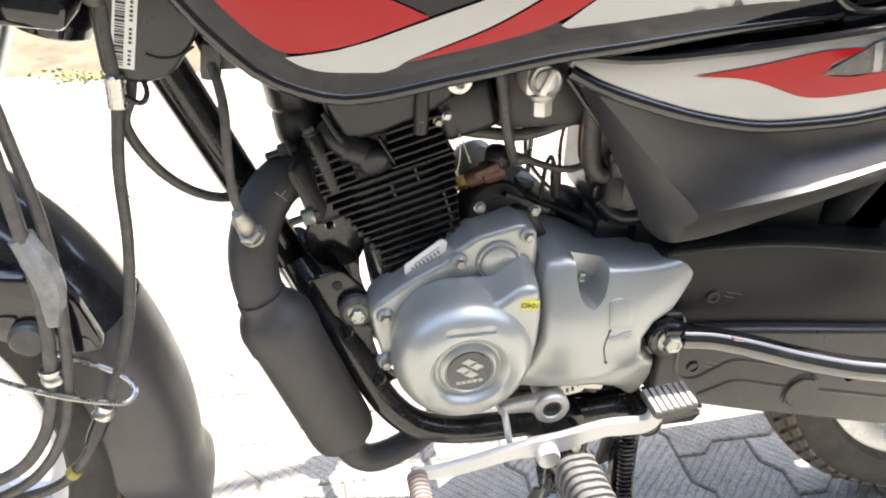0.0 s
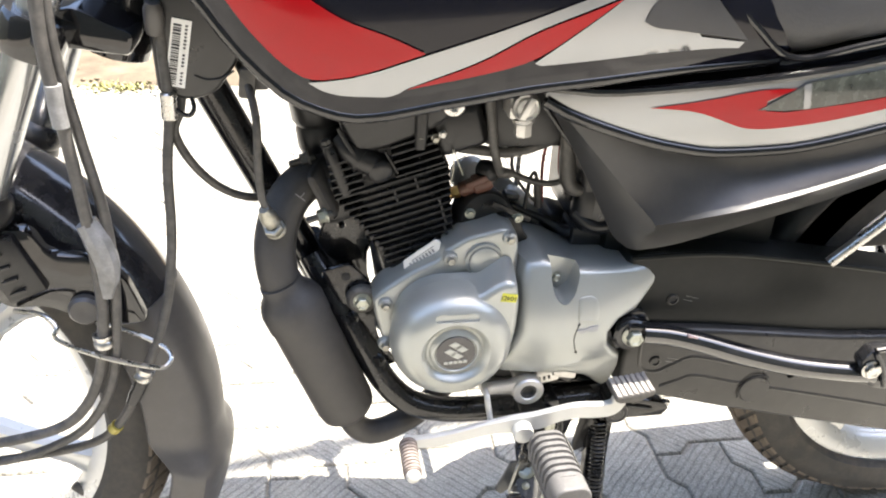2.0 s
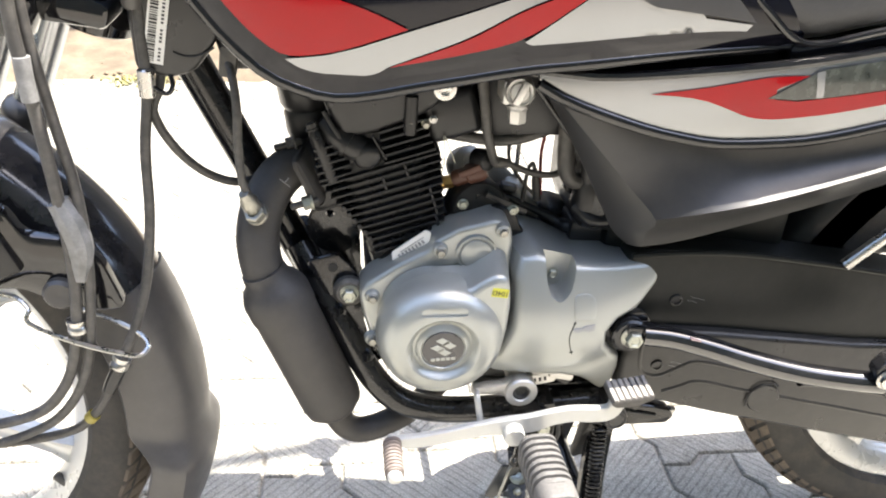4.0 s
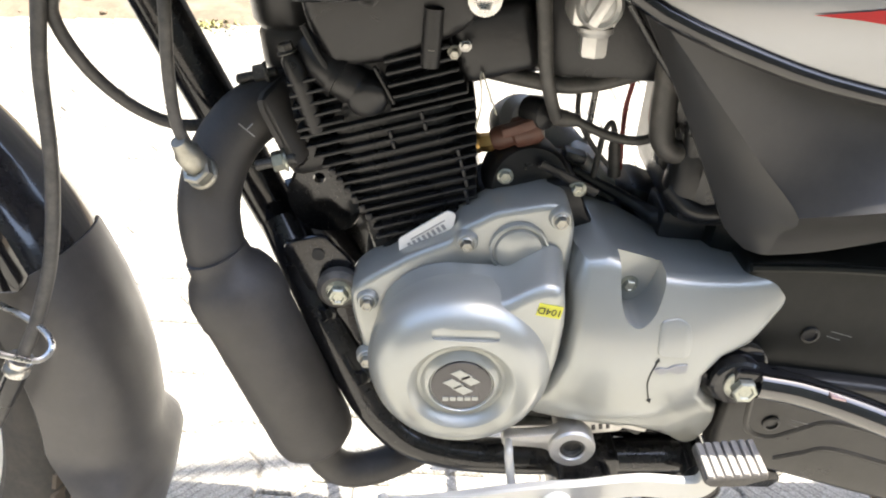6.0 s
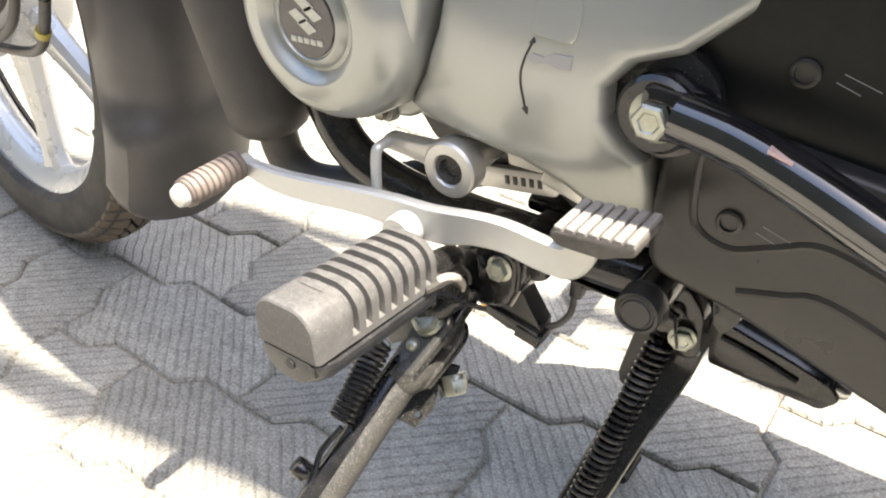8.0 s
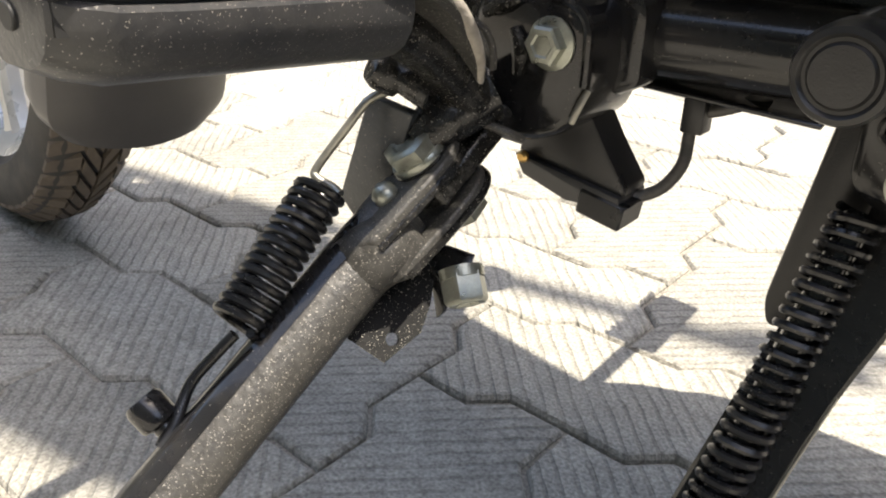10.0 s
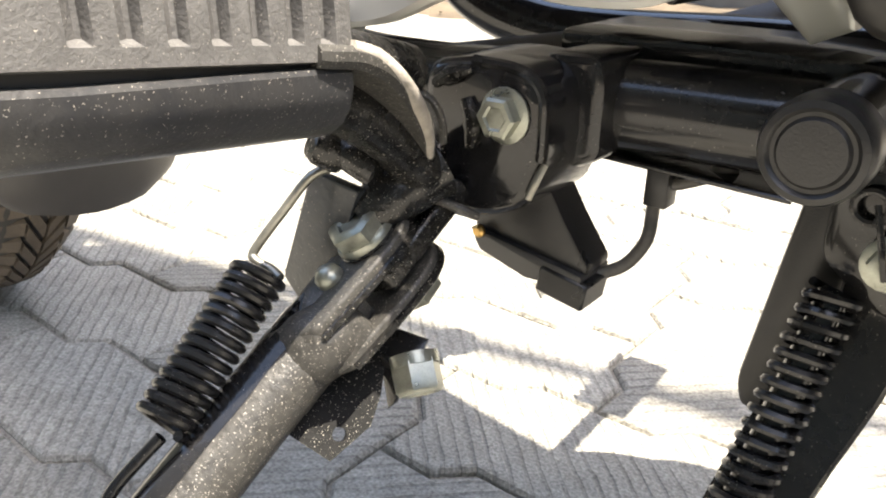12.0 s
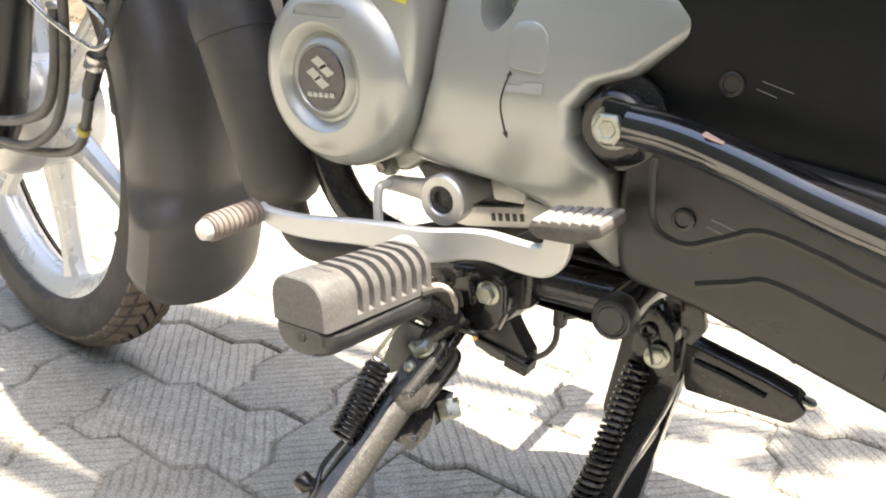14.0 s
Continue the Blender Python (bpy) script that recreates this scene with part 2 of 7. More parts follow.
def prism(outline, y0, y1, bev=0.002, seg=2, bm=None, base=None, both=False):
    """A plate or casting: an outline in x and z, from its near face y0 back to y1, its near edge rounded. base: another outline at y1."""
    bm = bm or bmesh.new()
    base = base or outline
    k = len(outline)
    cx, cz = sum(p[0] for p in outline) / k, sum(p[1] for p in outline) / k
    near = [bm.verts.new((x, y0, z)) for x, z in outline]
    far = [bm.verts.new((x, y1, z)) for x, z in base]
    f0 = bm.faces.new(near)
    f1 = bm.faces.new(far[::-1])
    for i in range(k):
        bm.faces.new((near[i], far[i], far[(i + 1) % k], near[(i + 1) % k]))
    bmesh.ops.recalc_face_normals(bm, faces=bm.faces[:])
    edges = list(f0.edges) + (list(f1.edges) if both else [])
    if bev > 0:
        bmesh.ops.bevel(bm, geom=edges, offset=bev, segments=seg, profile=0.5, affect="EDGES", clamp_overlap=True)
    return bm


def box(c, size, bev=0.002, rot=None, seg=2, bm=None):
    b2 = bmesh.new()
    bmesh.ops.create_cube(b2, size=1.0)
    for v in b2.verts:
        v.co = Vector((v.co.x * size[0], v.co.y * size[1], v.co.z * size[2]))
    if bev:
        bmesh.ops.bevel(b2, geom=b2.edges[:], offset=bev, segments=seg, profile=0.5, affect="EDGES")
    m = Matrix.Translation(c) @ (rot.to_4x4() if rot else Matrix())
    bmesh.ops.transform(b2, matrix=m, verts=b2.verts[:])
    return merge(bm, b2)


def merge(bm, *others):
    """Joins bmeshes into one."""
    for o in others:
        if bm is None:
            bm = o
            continue
        me = bpy.data.meshes.new("t")
        o.to_mesh(me)
        o.free()
        bm.from_mesh(me)
        bpy.data.meshes.remove(me)
    return bm


def coil(p0, p1, radius, wire, turns, seg=6, per=14):
    p0, p1 = Vector(p0), Vector(p1)
    d = p1 - p0
    u, v = frame_of(d)
    pts = [p0 + d * (i / (turns * per)) + (u * math.cos(2 * math.pi * i / per) + v * math.sin(2 * math.pi * i / per)) * radius for i in range(int(turns * per) + 1)]
    return tube(pts, wire, seg, 1)


def hexhead(p, axis, r, h, flange=1.25, bm=None):
    """A flanged hexagon bolt head standing on p."""
    p, d = Vector(p), Vector(axis).normalized()
    bm = lathe([(r * flange, 0), (r * flange, h * 0.14), (r * 0.98, h * 0.3)], p, d, 20, bm)
    u, v = frame_of(d)
    rings = []
    for rr, hh in ((1.0, 0.2), (1.0, 0.88), (0.86, 1.0), (0.6, 1.0), (0.5, 0.9)):
        rings.append([p + d * h * hh + (u * math.cos(math.pi / 3 * j) + v * math.sin(math.pi / 3 * j)) * r * rr for j in range(6)])
    rings_to_faces(bm, rings)
    return bm


def part(name, bm, material, parent, label="", smooth=38, fix=True):
    """Links a bmesh as one mesh object under a thing or a part."""
    if fix:
        bmesh.ops.recalc_face_normals(bm, faces=bm.faces[:])
    me = bpy.data.meshes.new(name)
    bm.to_mesh(me)
    bm.free()
    me.polygons.foreach_set("use_smooth", [True] * len(me.polygons))
    me.set_sharp_from_angle(angle=radians(smooth))
    me.materials.append(M[material] if isinstance(material, str) else material)
    ob = new(name, me)
    if parent:
        ob.parent = parent
    if label:
        ob["label"] = label
    return ob


def bolt(p, axis, r, h, parent, material="zinc", flange=1.25, name="bolt"):
    return part(name, hexhead(p, axis, r, h, flange), material, parent)


def cut(bm, cutter):
    """Takes one closed shape out of another."""
    obs = []
    for b in (bm, cutter):
        bmesh.ops.recalc_face_normals(b, faces=b.faces[:])
        me = bpy.data.meshes.new("t")
        b.to_mesh(me)
        b.free()
        obs.append(new("t", me))
    mod = obs[0].modifiers.new("b", "BOOLEAN")
    mod.operation, mod.object, mod.solver = "DIFFERENCE", obs[1], "EXACT"
    res = bpy.data.meshes.new_from_object(obs[0].evaluated_get(bpy.context.evaluated_depsgraph_get()))
    out = bmesh.new()
    out.from_mesh(res)
    for o in obs:
        me = o.data
        bpy.data.objects.remove(o)
        bpy.data.meshes.remove(me)
    bpy.data.meshes.remove(res)
    return out


def film(outline, surf, off=0.0015, cuts=5):
    """A thin film in the shape of an outline in x and z, laid on a surface y = surf(x, z)."""
    bm = bmesh.new()
    f = bm.faces.new([bm.verts.new((x, 0, z)) for x, z in ease(outline)])
    bmesh.ops.triangulate(bm, faces=[f])
    for _ in range(cuts):
        longs = [e for e in bm.edges if e.calc_length() > 0.012]
        if longs:
            bmesh.ops.subdivide_edges(bm, edges=longs, cuts=1, use_grid_fill=True)
            bmesh.ops.triangulate(bm, faces=[f for f in bm.faces if len(f.verts) > 3])
    for v in bm.verts:
        v.co.y = surf(v.co.x, v.co.z) - off
    for f in bm.faces:
        f.normal_update()
        if f.normal.y > 0:
            f.normal_flip()
    return bm


def sheet(rows, thick=0.003, back=(0, 1, 0)):
    """A pressed or moulded panel: rows of points, with a thickness away from the viewer's side."""
    bm = bmesh.new()
    b = Vector(back) * thick
    front = [[bm.verts.new(p) for p in r] for r in rows]
    rear = [[bm.verts.new(Vector(p) + b) for p in r] for r in rows]
    R, C = len(rows), len(rows[0])
    for i in range(R - 1):
        for j in range(C - 1):
            bm.faces.new((front[i][j], front[i][j + 1], front[i + 1][j + 1], front[i + 1][j]))
            bm.faces.new((rear[i][j], rear[i + 1][j], rear[i + 1][j + 1], rear[i][j + 1]))
    for i in range(R - 1):
        for j in (0, C - 1):
            bm.faces.new((front[i][j], front[i + 1][j], rear[i + 1][j], rear[i][j]))
    for j in range(C - 1):
        for i in (0, R - 1):
            bm.faces.new((front[i][j], rear[i][j], rear[i][j + 1], front[i][j + 1]))
    return bm


def interp(x, xs, ys):
    """A smooth curve through the rows that does not overshoot them."""
    n = len(xs)
    if x <= xs[0] or x >= xs[-1] or n < 3:
        return float(np.interp(x, xs, ys))
    i = max(k for k in range(n - 1) if xs[k] <= x)
    d = [(ys[k + 1] - ys[k]) / (xs[k + 1] - xs[k]) for k in range(n - 1)]

    def slope(k):
        if k in (0, n - 1):
            return d[min(k, n - 2)]
        return 0.0 if d[k - 1] * d[k] <= 0 else 2 * d[k - 1] * d[k] / (d[k - 1] + d[k])

    h = xs[i + 1] - xs[i]
    t = (x - xs[i]) / h
    return ys[i] * (1 + 2 * t) * (1 - t) ** 2 + h * slope(i) * t * (1 - t) ** 2 + ys[i + 1] * t * t * (3 - 2 * t) + h * slope(i + 1) * t * t * (t - 1)


def ease(outline):
    """Rounds the blunt corners of an outline and keeps its sharp tips."""
    out, k = [], len(outline)
    for i in range(k):
        a, b, c = Vector(outline[i - 1]), Vector(outline[i]), Vector(outline[(i + 1) % k])
        u, v = a - b, c - b
        if (-u).angle(v) < radians(50):
            d = 0.45 * min(u.length, v.length)
            p, q = b + u.normalized() * d, b + v.normalized() * d
            out += [tuple(p * (1 - t) ** 2 + b * 2 * t * (1 - t) + q * t * t) for t in (0, 0.33, 0.67, 1)]
        else:
            out.append(tuple(b))
    return out


bike = tagged(new("motorcycle"), "black motorcycle with red and silver graphics on its centre stand", "motorcycle")

# ---------------------------------------------------------------- wheels
def tyre_mesh(c, radius, half, seg=120):
    """A tyre's carcass, and its tread blocks standing proud of it."""
    cx, cy, cz = c
    prof = [(radius - 0.062, 0.72), (radius - 0.055, 0.92), (radius - 0.035, 1.0), (radius - 0.018, 0.93), (radius - 0.007, 0.7), (radius - 0.002, 0.35), (radius - 0.0005, 0.0)]
    prof = prof + [(r, -w) for r, w in prof[-2::-1]]
    bm = bmesh.new()
    rings = []
    for i in range(seg):
        a = 2 * math.pi * i / seg
        rings.append([(cx + r * math.cos(a), cy + w * half, cz + r * math.sin(a)) for r, w in prof])
    vs = [[bm.verts.new(p) for p in ring] for ring in rings]
    for i in range(seg):
        a, b = vs[i], vs[(i + 1) % seg]
        for j in range(len(prof) - 1):
            bm.faces.new((a[j], a[j + 1], b[j + 1], b[j]))
    return bm


def tread_mesh(c, radius, half, seg=36):
    """Slanted tread blocks in four bands."""
    cx, cy, cz = c
    bm = bmesh.new()

    def at(a, w, lift):
        ww = abs(w)
        r = radius - 0.0025 - (0.006 * (ww / 0.7) ** 2 if ww < 0.7 else 0.006 + (ww - 0.7) * 0.055) + lift
        return (cx + r * math.cos(a), cy + w * half, cz + r * math.sin(a))

    for i in range(seg):
        for w0, w1, lean, sh in ((-0.92, -0.42, 0.5, 0.0), (-0.36, -0.03, -0.5, 0.4), (0.03, 0.36, 0.5, 0.4), (0.42, 0.92, -0.5, 0.0)):
            for half_step in (0, 1):
                step = 2 * math.pi / seg
                a0 = (i + sh + 0.5 * half_step) * step
                a1 = a0 + step * 0.34
                sk = lean * step
                lo = [at(a0, w0, -0.006), at(a1, w0, -0.006), at(a1 + sk, w1, -0.006), at(a0 + sk, w1, -0.006)]
                hi = [at(a0, w0, 0.003), at(a1, w0, 0.003), at(a1 + sk, w1, 0.003), at(a0 + sk, w1, 0.003)]
                l = [bm.verts.new(p) for p in lo]
                h = [bm.verts.new(p) for p in hi]
                bm.faces.new(h)
                for j in range(4):
                    bm.faces.new((l[j], l[(j + 1) % 4], h[(j + 1) % 4], h[j]))
    return bm


STEER_AXIS = Vector((0.41, 0.0, 0.91))


def wheel(name, c, radius, half, steer, parent, spokes=6, phase=0.0, label=""):
    """An alloy wheel: rim, spokes, hub and tyre, turned about the upright by steer degrees."""
    w = new(name)
    w.parent = parent
    if label:
        w["label"] = label
    cx, cy, cz = 0, 0, 0
    rim_r = 0.236
    rh = 0.026
    bm = bmesh.new()
    seg = 96
    prof = [(rim_r, -rh), (rim_r - 0.003, -rh - 0.002), (rim_r - 0.012, -rh + 0.001), (rim_r - 0.02, -rh + 0.006), (rim_r - 0.03, -0.012), (rim_r - 0.036, -0.004), (rim_r - 0.036, 0.004),
            (rim_r - 0.03, 0.012), (rim_r - 0.02, rh - 0.006), (rim_r - 0.012, rh - 0.001), (rim_r - 0.003, rh + 0.002), (rim_r, rh), (rim_r - 0.004, rh - 0.004), (rim_r - 0.012, 0.0), (rim_r - 0.004, -rh + 0.004)]
    vs = [[bm.verts.new((r * math.cos(2 * math.pi * i / seg), w_, r * math.sin(2 * math.pi * i / seg))) for r, w_ in prof] for i in range(seg)]
    for i in range(seg):
        a, b = vs[i], vs[(i + 1) % seg]
        for j in range(len(prof)):
            bm.faces.new((a[j], a[(j + 1) % len(prof)], b[(j + 1) % len(prof)], b[j]))
    part("rim", bm, "alloy", w)
    part("tyre", tyre_mesh((0, 0, 0), radius - 0.0035, half), "tyre", w)
    part("tread", tread_mesh((0, 0, 0), radius, half), "tread", w, smooth=10)
    part("hub", lathe([(0.02, -0.055), (0.045, -0.05), (0.062, -0.035), (0.066, -0.02), (0.066, 0.03), (0.06, 0.04), (0.02, 0.045)], (0, 0, 0), (0, 1, 0), 40), "alloy", w)
    for k in range(spokes):
        a = phase + 2 * math.pi * k / spokes
        d = Vector((math.cos(a), 0, math.sin(a)))
        q = Vector((-math.sin(a), 0, math.cos(a)))
        rings = []
        for r, wd, th in ((0.05, 0.018, 0.016), (0.09, 0.015, 0.013), (0.15, 0.012, 0.011), (0.185, 0.013, 0.011), (0.204, 0.02, 0.012)):
            sec = [(-1, -0.5), (-0.6, -1), (-0.25, -0.7), (0.25, -0.7), (0.6, -1), (1, -0.5), (1, 0.5), (0.6, 1), (0.25, 0.7), (-0.25, 0.7), (-0.6, 1), (-1, 0.5)]
            rings.append([d * r + q * (s * wd) + Vector((0, t * th, 0)) for s, t in sec])
        b2 = bmesh.new()
        rings_to_faces(b2, rings)
        part("spoke", b2, "alloy", w)
    w.matrix_basis = Matrix.Translation(c) @ Matrix.Rotation(radians(steer), 4, STEER_AXIS)
    return w


FW, RW = Vector((-0.548, 0.018, 0.288)), Vector((0.688, 0.034, 0.312))
STEER = -7.0
front = wheel("front_wheel", FW, 0.288, 0.037, STEER, bike, 6, radians(-82), "silver alloy front wheel with a treaded black tyre")
part("valve", cyl((0.168, -0.012, -0.105), (0.19, -0.014, -0.125), 0.005, 12), "cable", front)
rear = wheel("rear_wheel", RW, 0.296, 0.042, 0, bike, 6, radians(-60), "silver alloy rear wheel with a treaded black tyre")
part("axle", cyl((0.69, -0.12, 0.312), (0.69, 0.16, 0.312), 0.009), "steel", bike)
drum = part("drum_brake", lathe([(0.02, -0.085), (0.05, -0.082), (0.062, -0.072), (0.07, -0.05), (0.07, -0.03)], FW, Matrix.Rotation(radians(STEER), 3, STEER_AXIS) @ Vector((0, 1, 0)), 40), "cast", bike, "grey cast brake plate of the front wheel")
tagged(drum)
bolt(FW + Vector((0.0, -0.085, 0)), (0, -1, 0), 0.012, 0.012, bike, "steel", name="axle_nut")

# ---------------------------------------------------------------- front fender, fork and steering parts
STM = Matrix.Translation(FW) @ Matrix.Rotation(radians(STEER), 4, STEER_AXIS)


SEAM = 26.0  # where the grey tail laps over the black guard, degrees above the axle


def fender_mesh(th0=-24.0, th1=128.0, grow=0.0):
    prof = [(-1.0, -0.055), (-1.03, -0.03), (-0.97, -0.012), (-0.8, -0.003), (-0.5, 0.004), (-0.2, 0.008), (0.0, 0.009), (0.2, 0.008), (0.5, 0.004), (0.8, -0.003), (0.97, -0.012), (1.03, -0.03), (1.0, -0.055)]
    rows, inner = [], []
    n = 56
    for i in range(n + 1):
        th = th0 + (th1 - th0) * i / n
        flare = max(0.0, min(1.0, (-3 - th) / 7.0))
        flare = flare * flare * (3 - 2 * flare)
        end = max(0.0, (-19.5 - th) / 4.5)
        half = 0.050 + 0.012 * flare - 0.016 * end ** 2
        rad = 0.327 + 0.013 * flare
        a = radians(th)
        row, irow = [], []
        for s, h in prof:
            for lst, d in ((row, 0.0), (irow, -0.003)):
                r = rad + h * (1 - 0.25 * flare) + d + grow
                p = STM @ Vector((r * math.cos(a), s * (half + d + grow), r * math.sin(a)))
                lst.append(p)
        rows.append(row)
        inner.append(irow)
    bm = bmesh.new()
    f = [[bm.verts.new(p) for p in r] for r in rows]
    g = [[bm.verts.new(p) for p in r] for r in inner]
    C = len(prof)
    for i in range(n):
        for j in range(C - 1):
            bm.faces.new((f[i][j], f[i][j + 1], f[i + 1][j + 1], f[i + 1][j]))
            bm.faces.new((g[i][j], g[i + 1][j], g[i + 1][j + 1], g[i][j + 1]))
        for j in (0, C - 1):
            bm.faces.new((f[i][j], f[i + 1][j], g[i + 1][j], g[i][j]))
    for j in range(C - 1):
        for i in (0, n):
            bm.faces.new((f[i][j], g[i][j], g[i][j + 1], f[i][j + 1]))
    return bm


fd = new("front_fender")
fd.parent = bike
fd["label"] = "glossy black front mudguard with a dark grey plastic tail"
part("guard", fender_mesh(SEAM - 3.0, 128.0), "guard", fd, "glossy black upper mudguard")
part("tail_flap", fender_mesh(-24.0, SEAM, 0.0016), "fender", fd, "dark grey plastic tail with a flared end")
FD = Vector((-0.446, 0, -1.0)).normalized()  # the way down the fork
for side, yy in (("left", -0.063), ("right", 0.107)):
    top = Vector((-0.232, yy, 0.88))
    fk = new("fork_leg")
    fk.parent = bike
    seal = top + FD * 0.36
    part("stanchion", cyl(top, top + FD * 0.5, 0.0155, 32), "stanchion", fk, "bright polished fork tube")
    part("dust_seal", lathe([(0.016, -0.012), (0.021, -0.008), (0.0235, 0.0), (0.0235, 0.008), (0.021, 0.012), (0.0225, 0.02), (0.0225, 0.03)], seal, FD, 32), "plastic", fk, "ribbed black rubber dust seal")
    part("slider", lathe([(0.021, 0.03), (0.0225, 0.034), (0.0225, 0.26), (0.019, 0.28), (0.015, 0.30)], seal, FD, 32), "engine", fk)
    part("axle_lug", box(seal + FD * 0.29 + Vector((-0.022, 0.0, 0)), (0.06, 0.024, 0.04), 0.006), "engine", fk)
# lower triple clamp
cl = new("triple_clamp")
cl.parent = bike
for yy in (-0.063, 0.107):
    p = Vector((-0.313, yy, 0.694))
    part("clamp_ring", lathe([(0.0157, -0.016), (0.024, -0.016), (0.026, -0.012), (0.026, 0.012), (0.024, 0.016), (0.0157, 0.016)], p, FD, 36), "gloss", cl)
    bolt(p + Vector((0.012, -0.027, 0.0)), (0.2, -1, 0.1), 0.005, 0.006, cl, "engine")
part("bridge", prism(fillet([(-0.315, 0.705), (-0.315, 0.682), (-0.246, 0.672), (-0.241, 0.690), (-0.262, 0.700), (-0.285, 0.712)], 0.006), -0.055, 0.10, 0.004), "gloss", cl)
part("steering_stem", cyl((-0.275, YC, 0.67), (-0.21, YC, 0.83), 0.028), "frame", cl)
part("lower_bearing_cover", cyl((-0.278, YC, 0.66), (-0.268, YC, 0.685), 0.034), "gloss", cl)
# bracket with the cable lever behind the fork, and the stay between fork and mudguard
fb = new("fork_bracket")
fb.parent = bike
part("plate", prism(fillet([(-0.386, 0.53), (-0.347, 0.530), (-0.335, 0.505), (-0.300, 0.500), (-0.276, 0.478), (-0.262, 0.43), (-0.285, 0.428), (-0.318, 0.437), (-0.345, 0.452), (-0.377, 0.452), (-0.395, 0.47)], 0.008), -0.072, -0.060, 0.003), "gloss", fb, "black pressed-steel bracket")
part("lug", box((-0.366, -0.072, 0.495), (0.036, 0.014, 0.06), 0.004, Matrix.Rotation(radians(-20), 3, "Y")), "engine", fb)
part("round_cap", lathe([(0.0145, 0.0), (0.0145, 0.006), (0.012, 0.009), (0.007, 0.0095), (0.002, 0.008)], (-0.313, -0.072, 0.450), (0, -1, 0), 24), "fender", fb)
for k in range(4):
    part("rib", box((-0.375 + 0.004 * k, -0.081, 0.510 - 0.012 * k), (0.014, 0.003, 0.003), 0.001, Matrix.Rotation(radians(-20), 3, "Y")), "plastic", fb)
part("wire_guide", tube([(-0.372, -0.075, 0.452), (-0.345, -0.09, 0.456), (-0.332, -0.10, 0.450), (-0.333, -0.105, 0.441), (-0.318, -0.105, 0.429), (-0.290, -0.104, 0.414), (-0.262, -0.101, 0.402), (-0.249, -0.097, 0.397), (-0.243, -0.09, 0.402), (-0.250, -0.082, 0.409), (-0.27, -0.075, 0.418), (-0.30, -0.07, 0.43)], 0.0022, 8, 6), "steel", bike, "bent bright wire loop that holds the cables")

# cables in front
def cable(pts, r, material="cable", name="cable", label="", seg=10):
    return part(name, tube(pts, r, seg, 6), material, bike, label)


cable([(-0.205, -0.03, 0.80), (-0.222, -0.045, 0.70), (-0.223, -0.05, 0.63), (-0.230, -0.055, 0.575), (-0.233, -0.06, 0.516), (-0.241, -0.068, 0.46), (-0.254, -0.077, 0.417), (-0.270, -0.085, 0.382), (-0.284, -0.087, 0.352), (-0.300, -0.085, 0.325), (-0.325, -0.08, 0.300), (-0.37, -0.075, 0.285), (-0.45, -0.072, 0.275), (-0.52, -0.075, 0.278)], 0.0045, label="black speedometer cable")
cable([(-0.288, -0.098, 0.80), (-0.297, -0.10, 0.70), (-0.293, -0.10, 0.62), (-0.290, -0.10, 0.55), (-0.289, -0.10, 0.50), (-0.293, -0.10, 0.452), (-0.302, -0.099, 0.405), (-0.318, -0.097, 0.366), (-0.345, -0.094, 0.335), (-0.39, -0.09, 0.318), (-0.46, -0.085, 0.305), (-0.53, -0.085, 0.30)], 0.0050, label="black front brake cable")
cable([(-0.286, -0.090, 0.80), (-0.292, -0.092, 0.70), (-0.286, -0.090, 0.62), (-0.278, -0.093, 0.56), (-0.277, -0.097, 0.503), (-0.284, -0.098, 0.44), (-0.296, -0.097, 0.385), (-0.318, -0.094, 0.342), (-0.35, -0.09, 0.312), (-0.41, -0.085, 0.288), (-0.50, -0.08, 0.283)], 0.0044)
part("cable_label", tube([(-0.2945, -0.1015, 0.665), (-0.2948, -0.1015, 0.648), (-0.2942, -0.1015, 0.632)], 0.0062, 14, 3), "greytube", bike, "grey printed sleeve on the brake cable")
part("film_wrap", tube([(-0.292, -0.096, 0.548), (-0.285, -0.097, 0.53), (-0.281, -0.098, 0.505), (-0.286, -0.098, 0.478)], [0.009, 0.0115, 0.0105, 0.007], 9, 4), "greytube", bike, "crumpled grey plastic film round the cables")
for p, d in (((-0.270, -0.086, 0.383), (-0.5, -0.1, -1)), ((-0.296, -0.098, 0.432), (0, 0, -1))):
    p, d = Vector(p), Vector(d).normalized()
    part("cable_clip", lathe([(0.006, -0.006), (0.0085, -0.006), (0.0085, -0.002), (0.007, 0.0), (0.0085, 0.002), (0.0085, 0.006), (0.006, 0.006)], p, d, 16), "steel", bike)
part("cable_ferrule", lathe([(0.0052, -0.01), (0.0068, -0.009), (0.0068, 0.009), (0.0055, 0.02)], (-0.276, -0.0865, 0.369), (-0.5, -0.1, -1), 16), "springblk", bike)
part("cable_tape", tube([(-0.303, -0.0848, 0.3215), (-0.308, -0.084, 0.316)], 0.0062, 12, 2), "tape", bike, "yellow tape mark on the cable")
part("cable_socket", cyl((-0.2225, -0.05, 0.642), (-0.2235, -0.05, 0.618), 0.0068, 16), "steel", bike)
cable([(-0.212, -0.04, 0.64), (-0.216, -0.042, 0.622), (-0.222, -0.044, 0.603), (-0.210, -0.04, 0.572), (-0.19, -0.03, 0.545), (-0.165, -0.02, 0.530), (-0.14, -0.005, 0.528)], 0.004)
cable([(-0.219, -0.052, 0.628), (-0.208, -0.052, 0.622), (-0.203, -0.05, 0.628), (-0.205, -0.045, 0.638)], 0.002, "springblk")

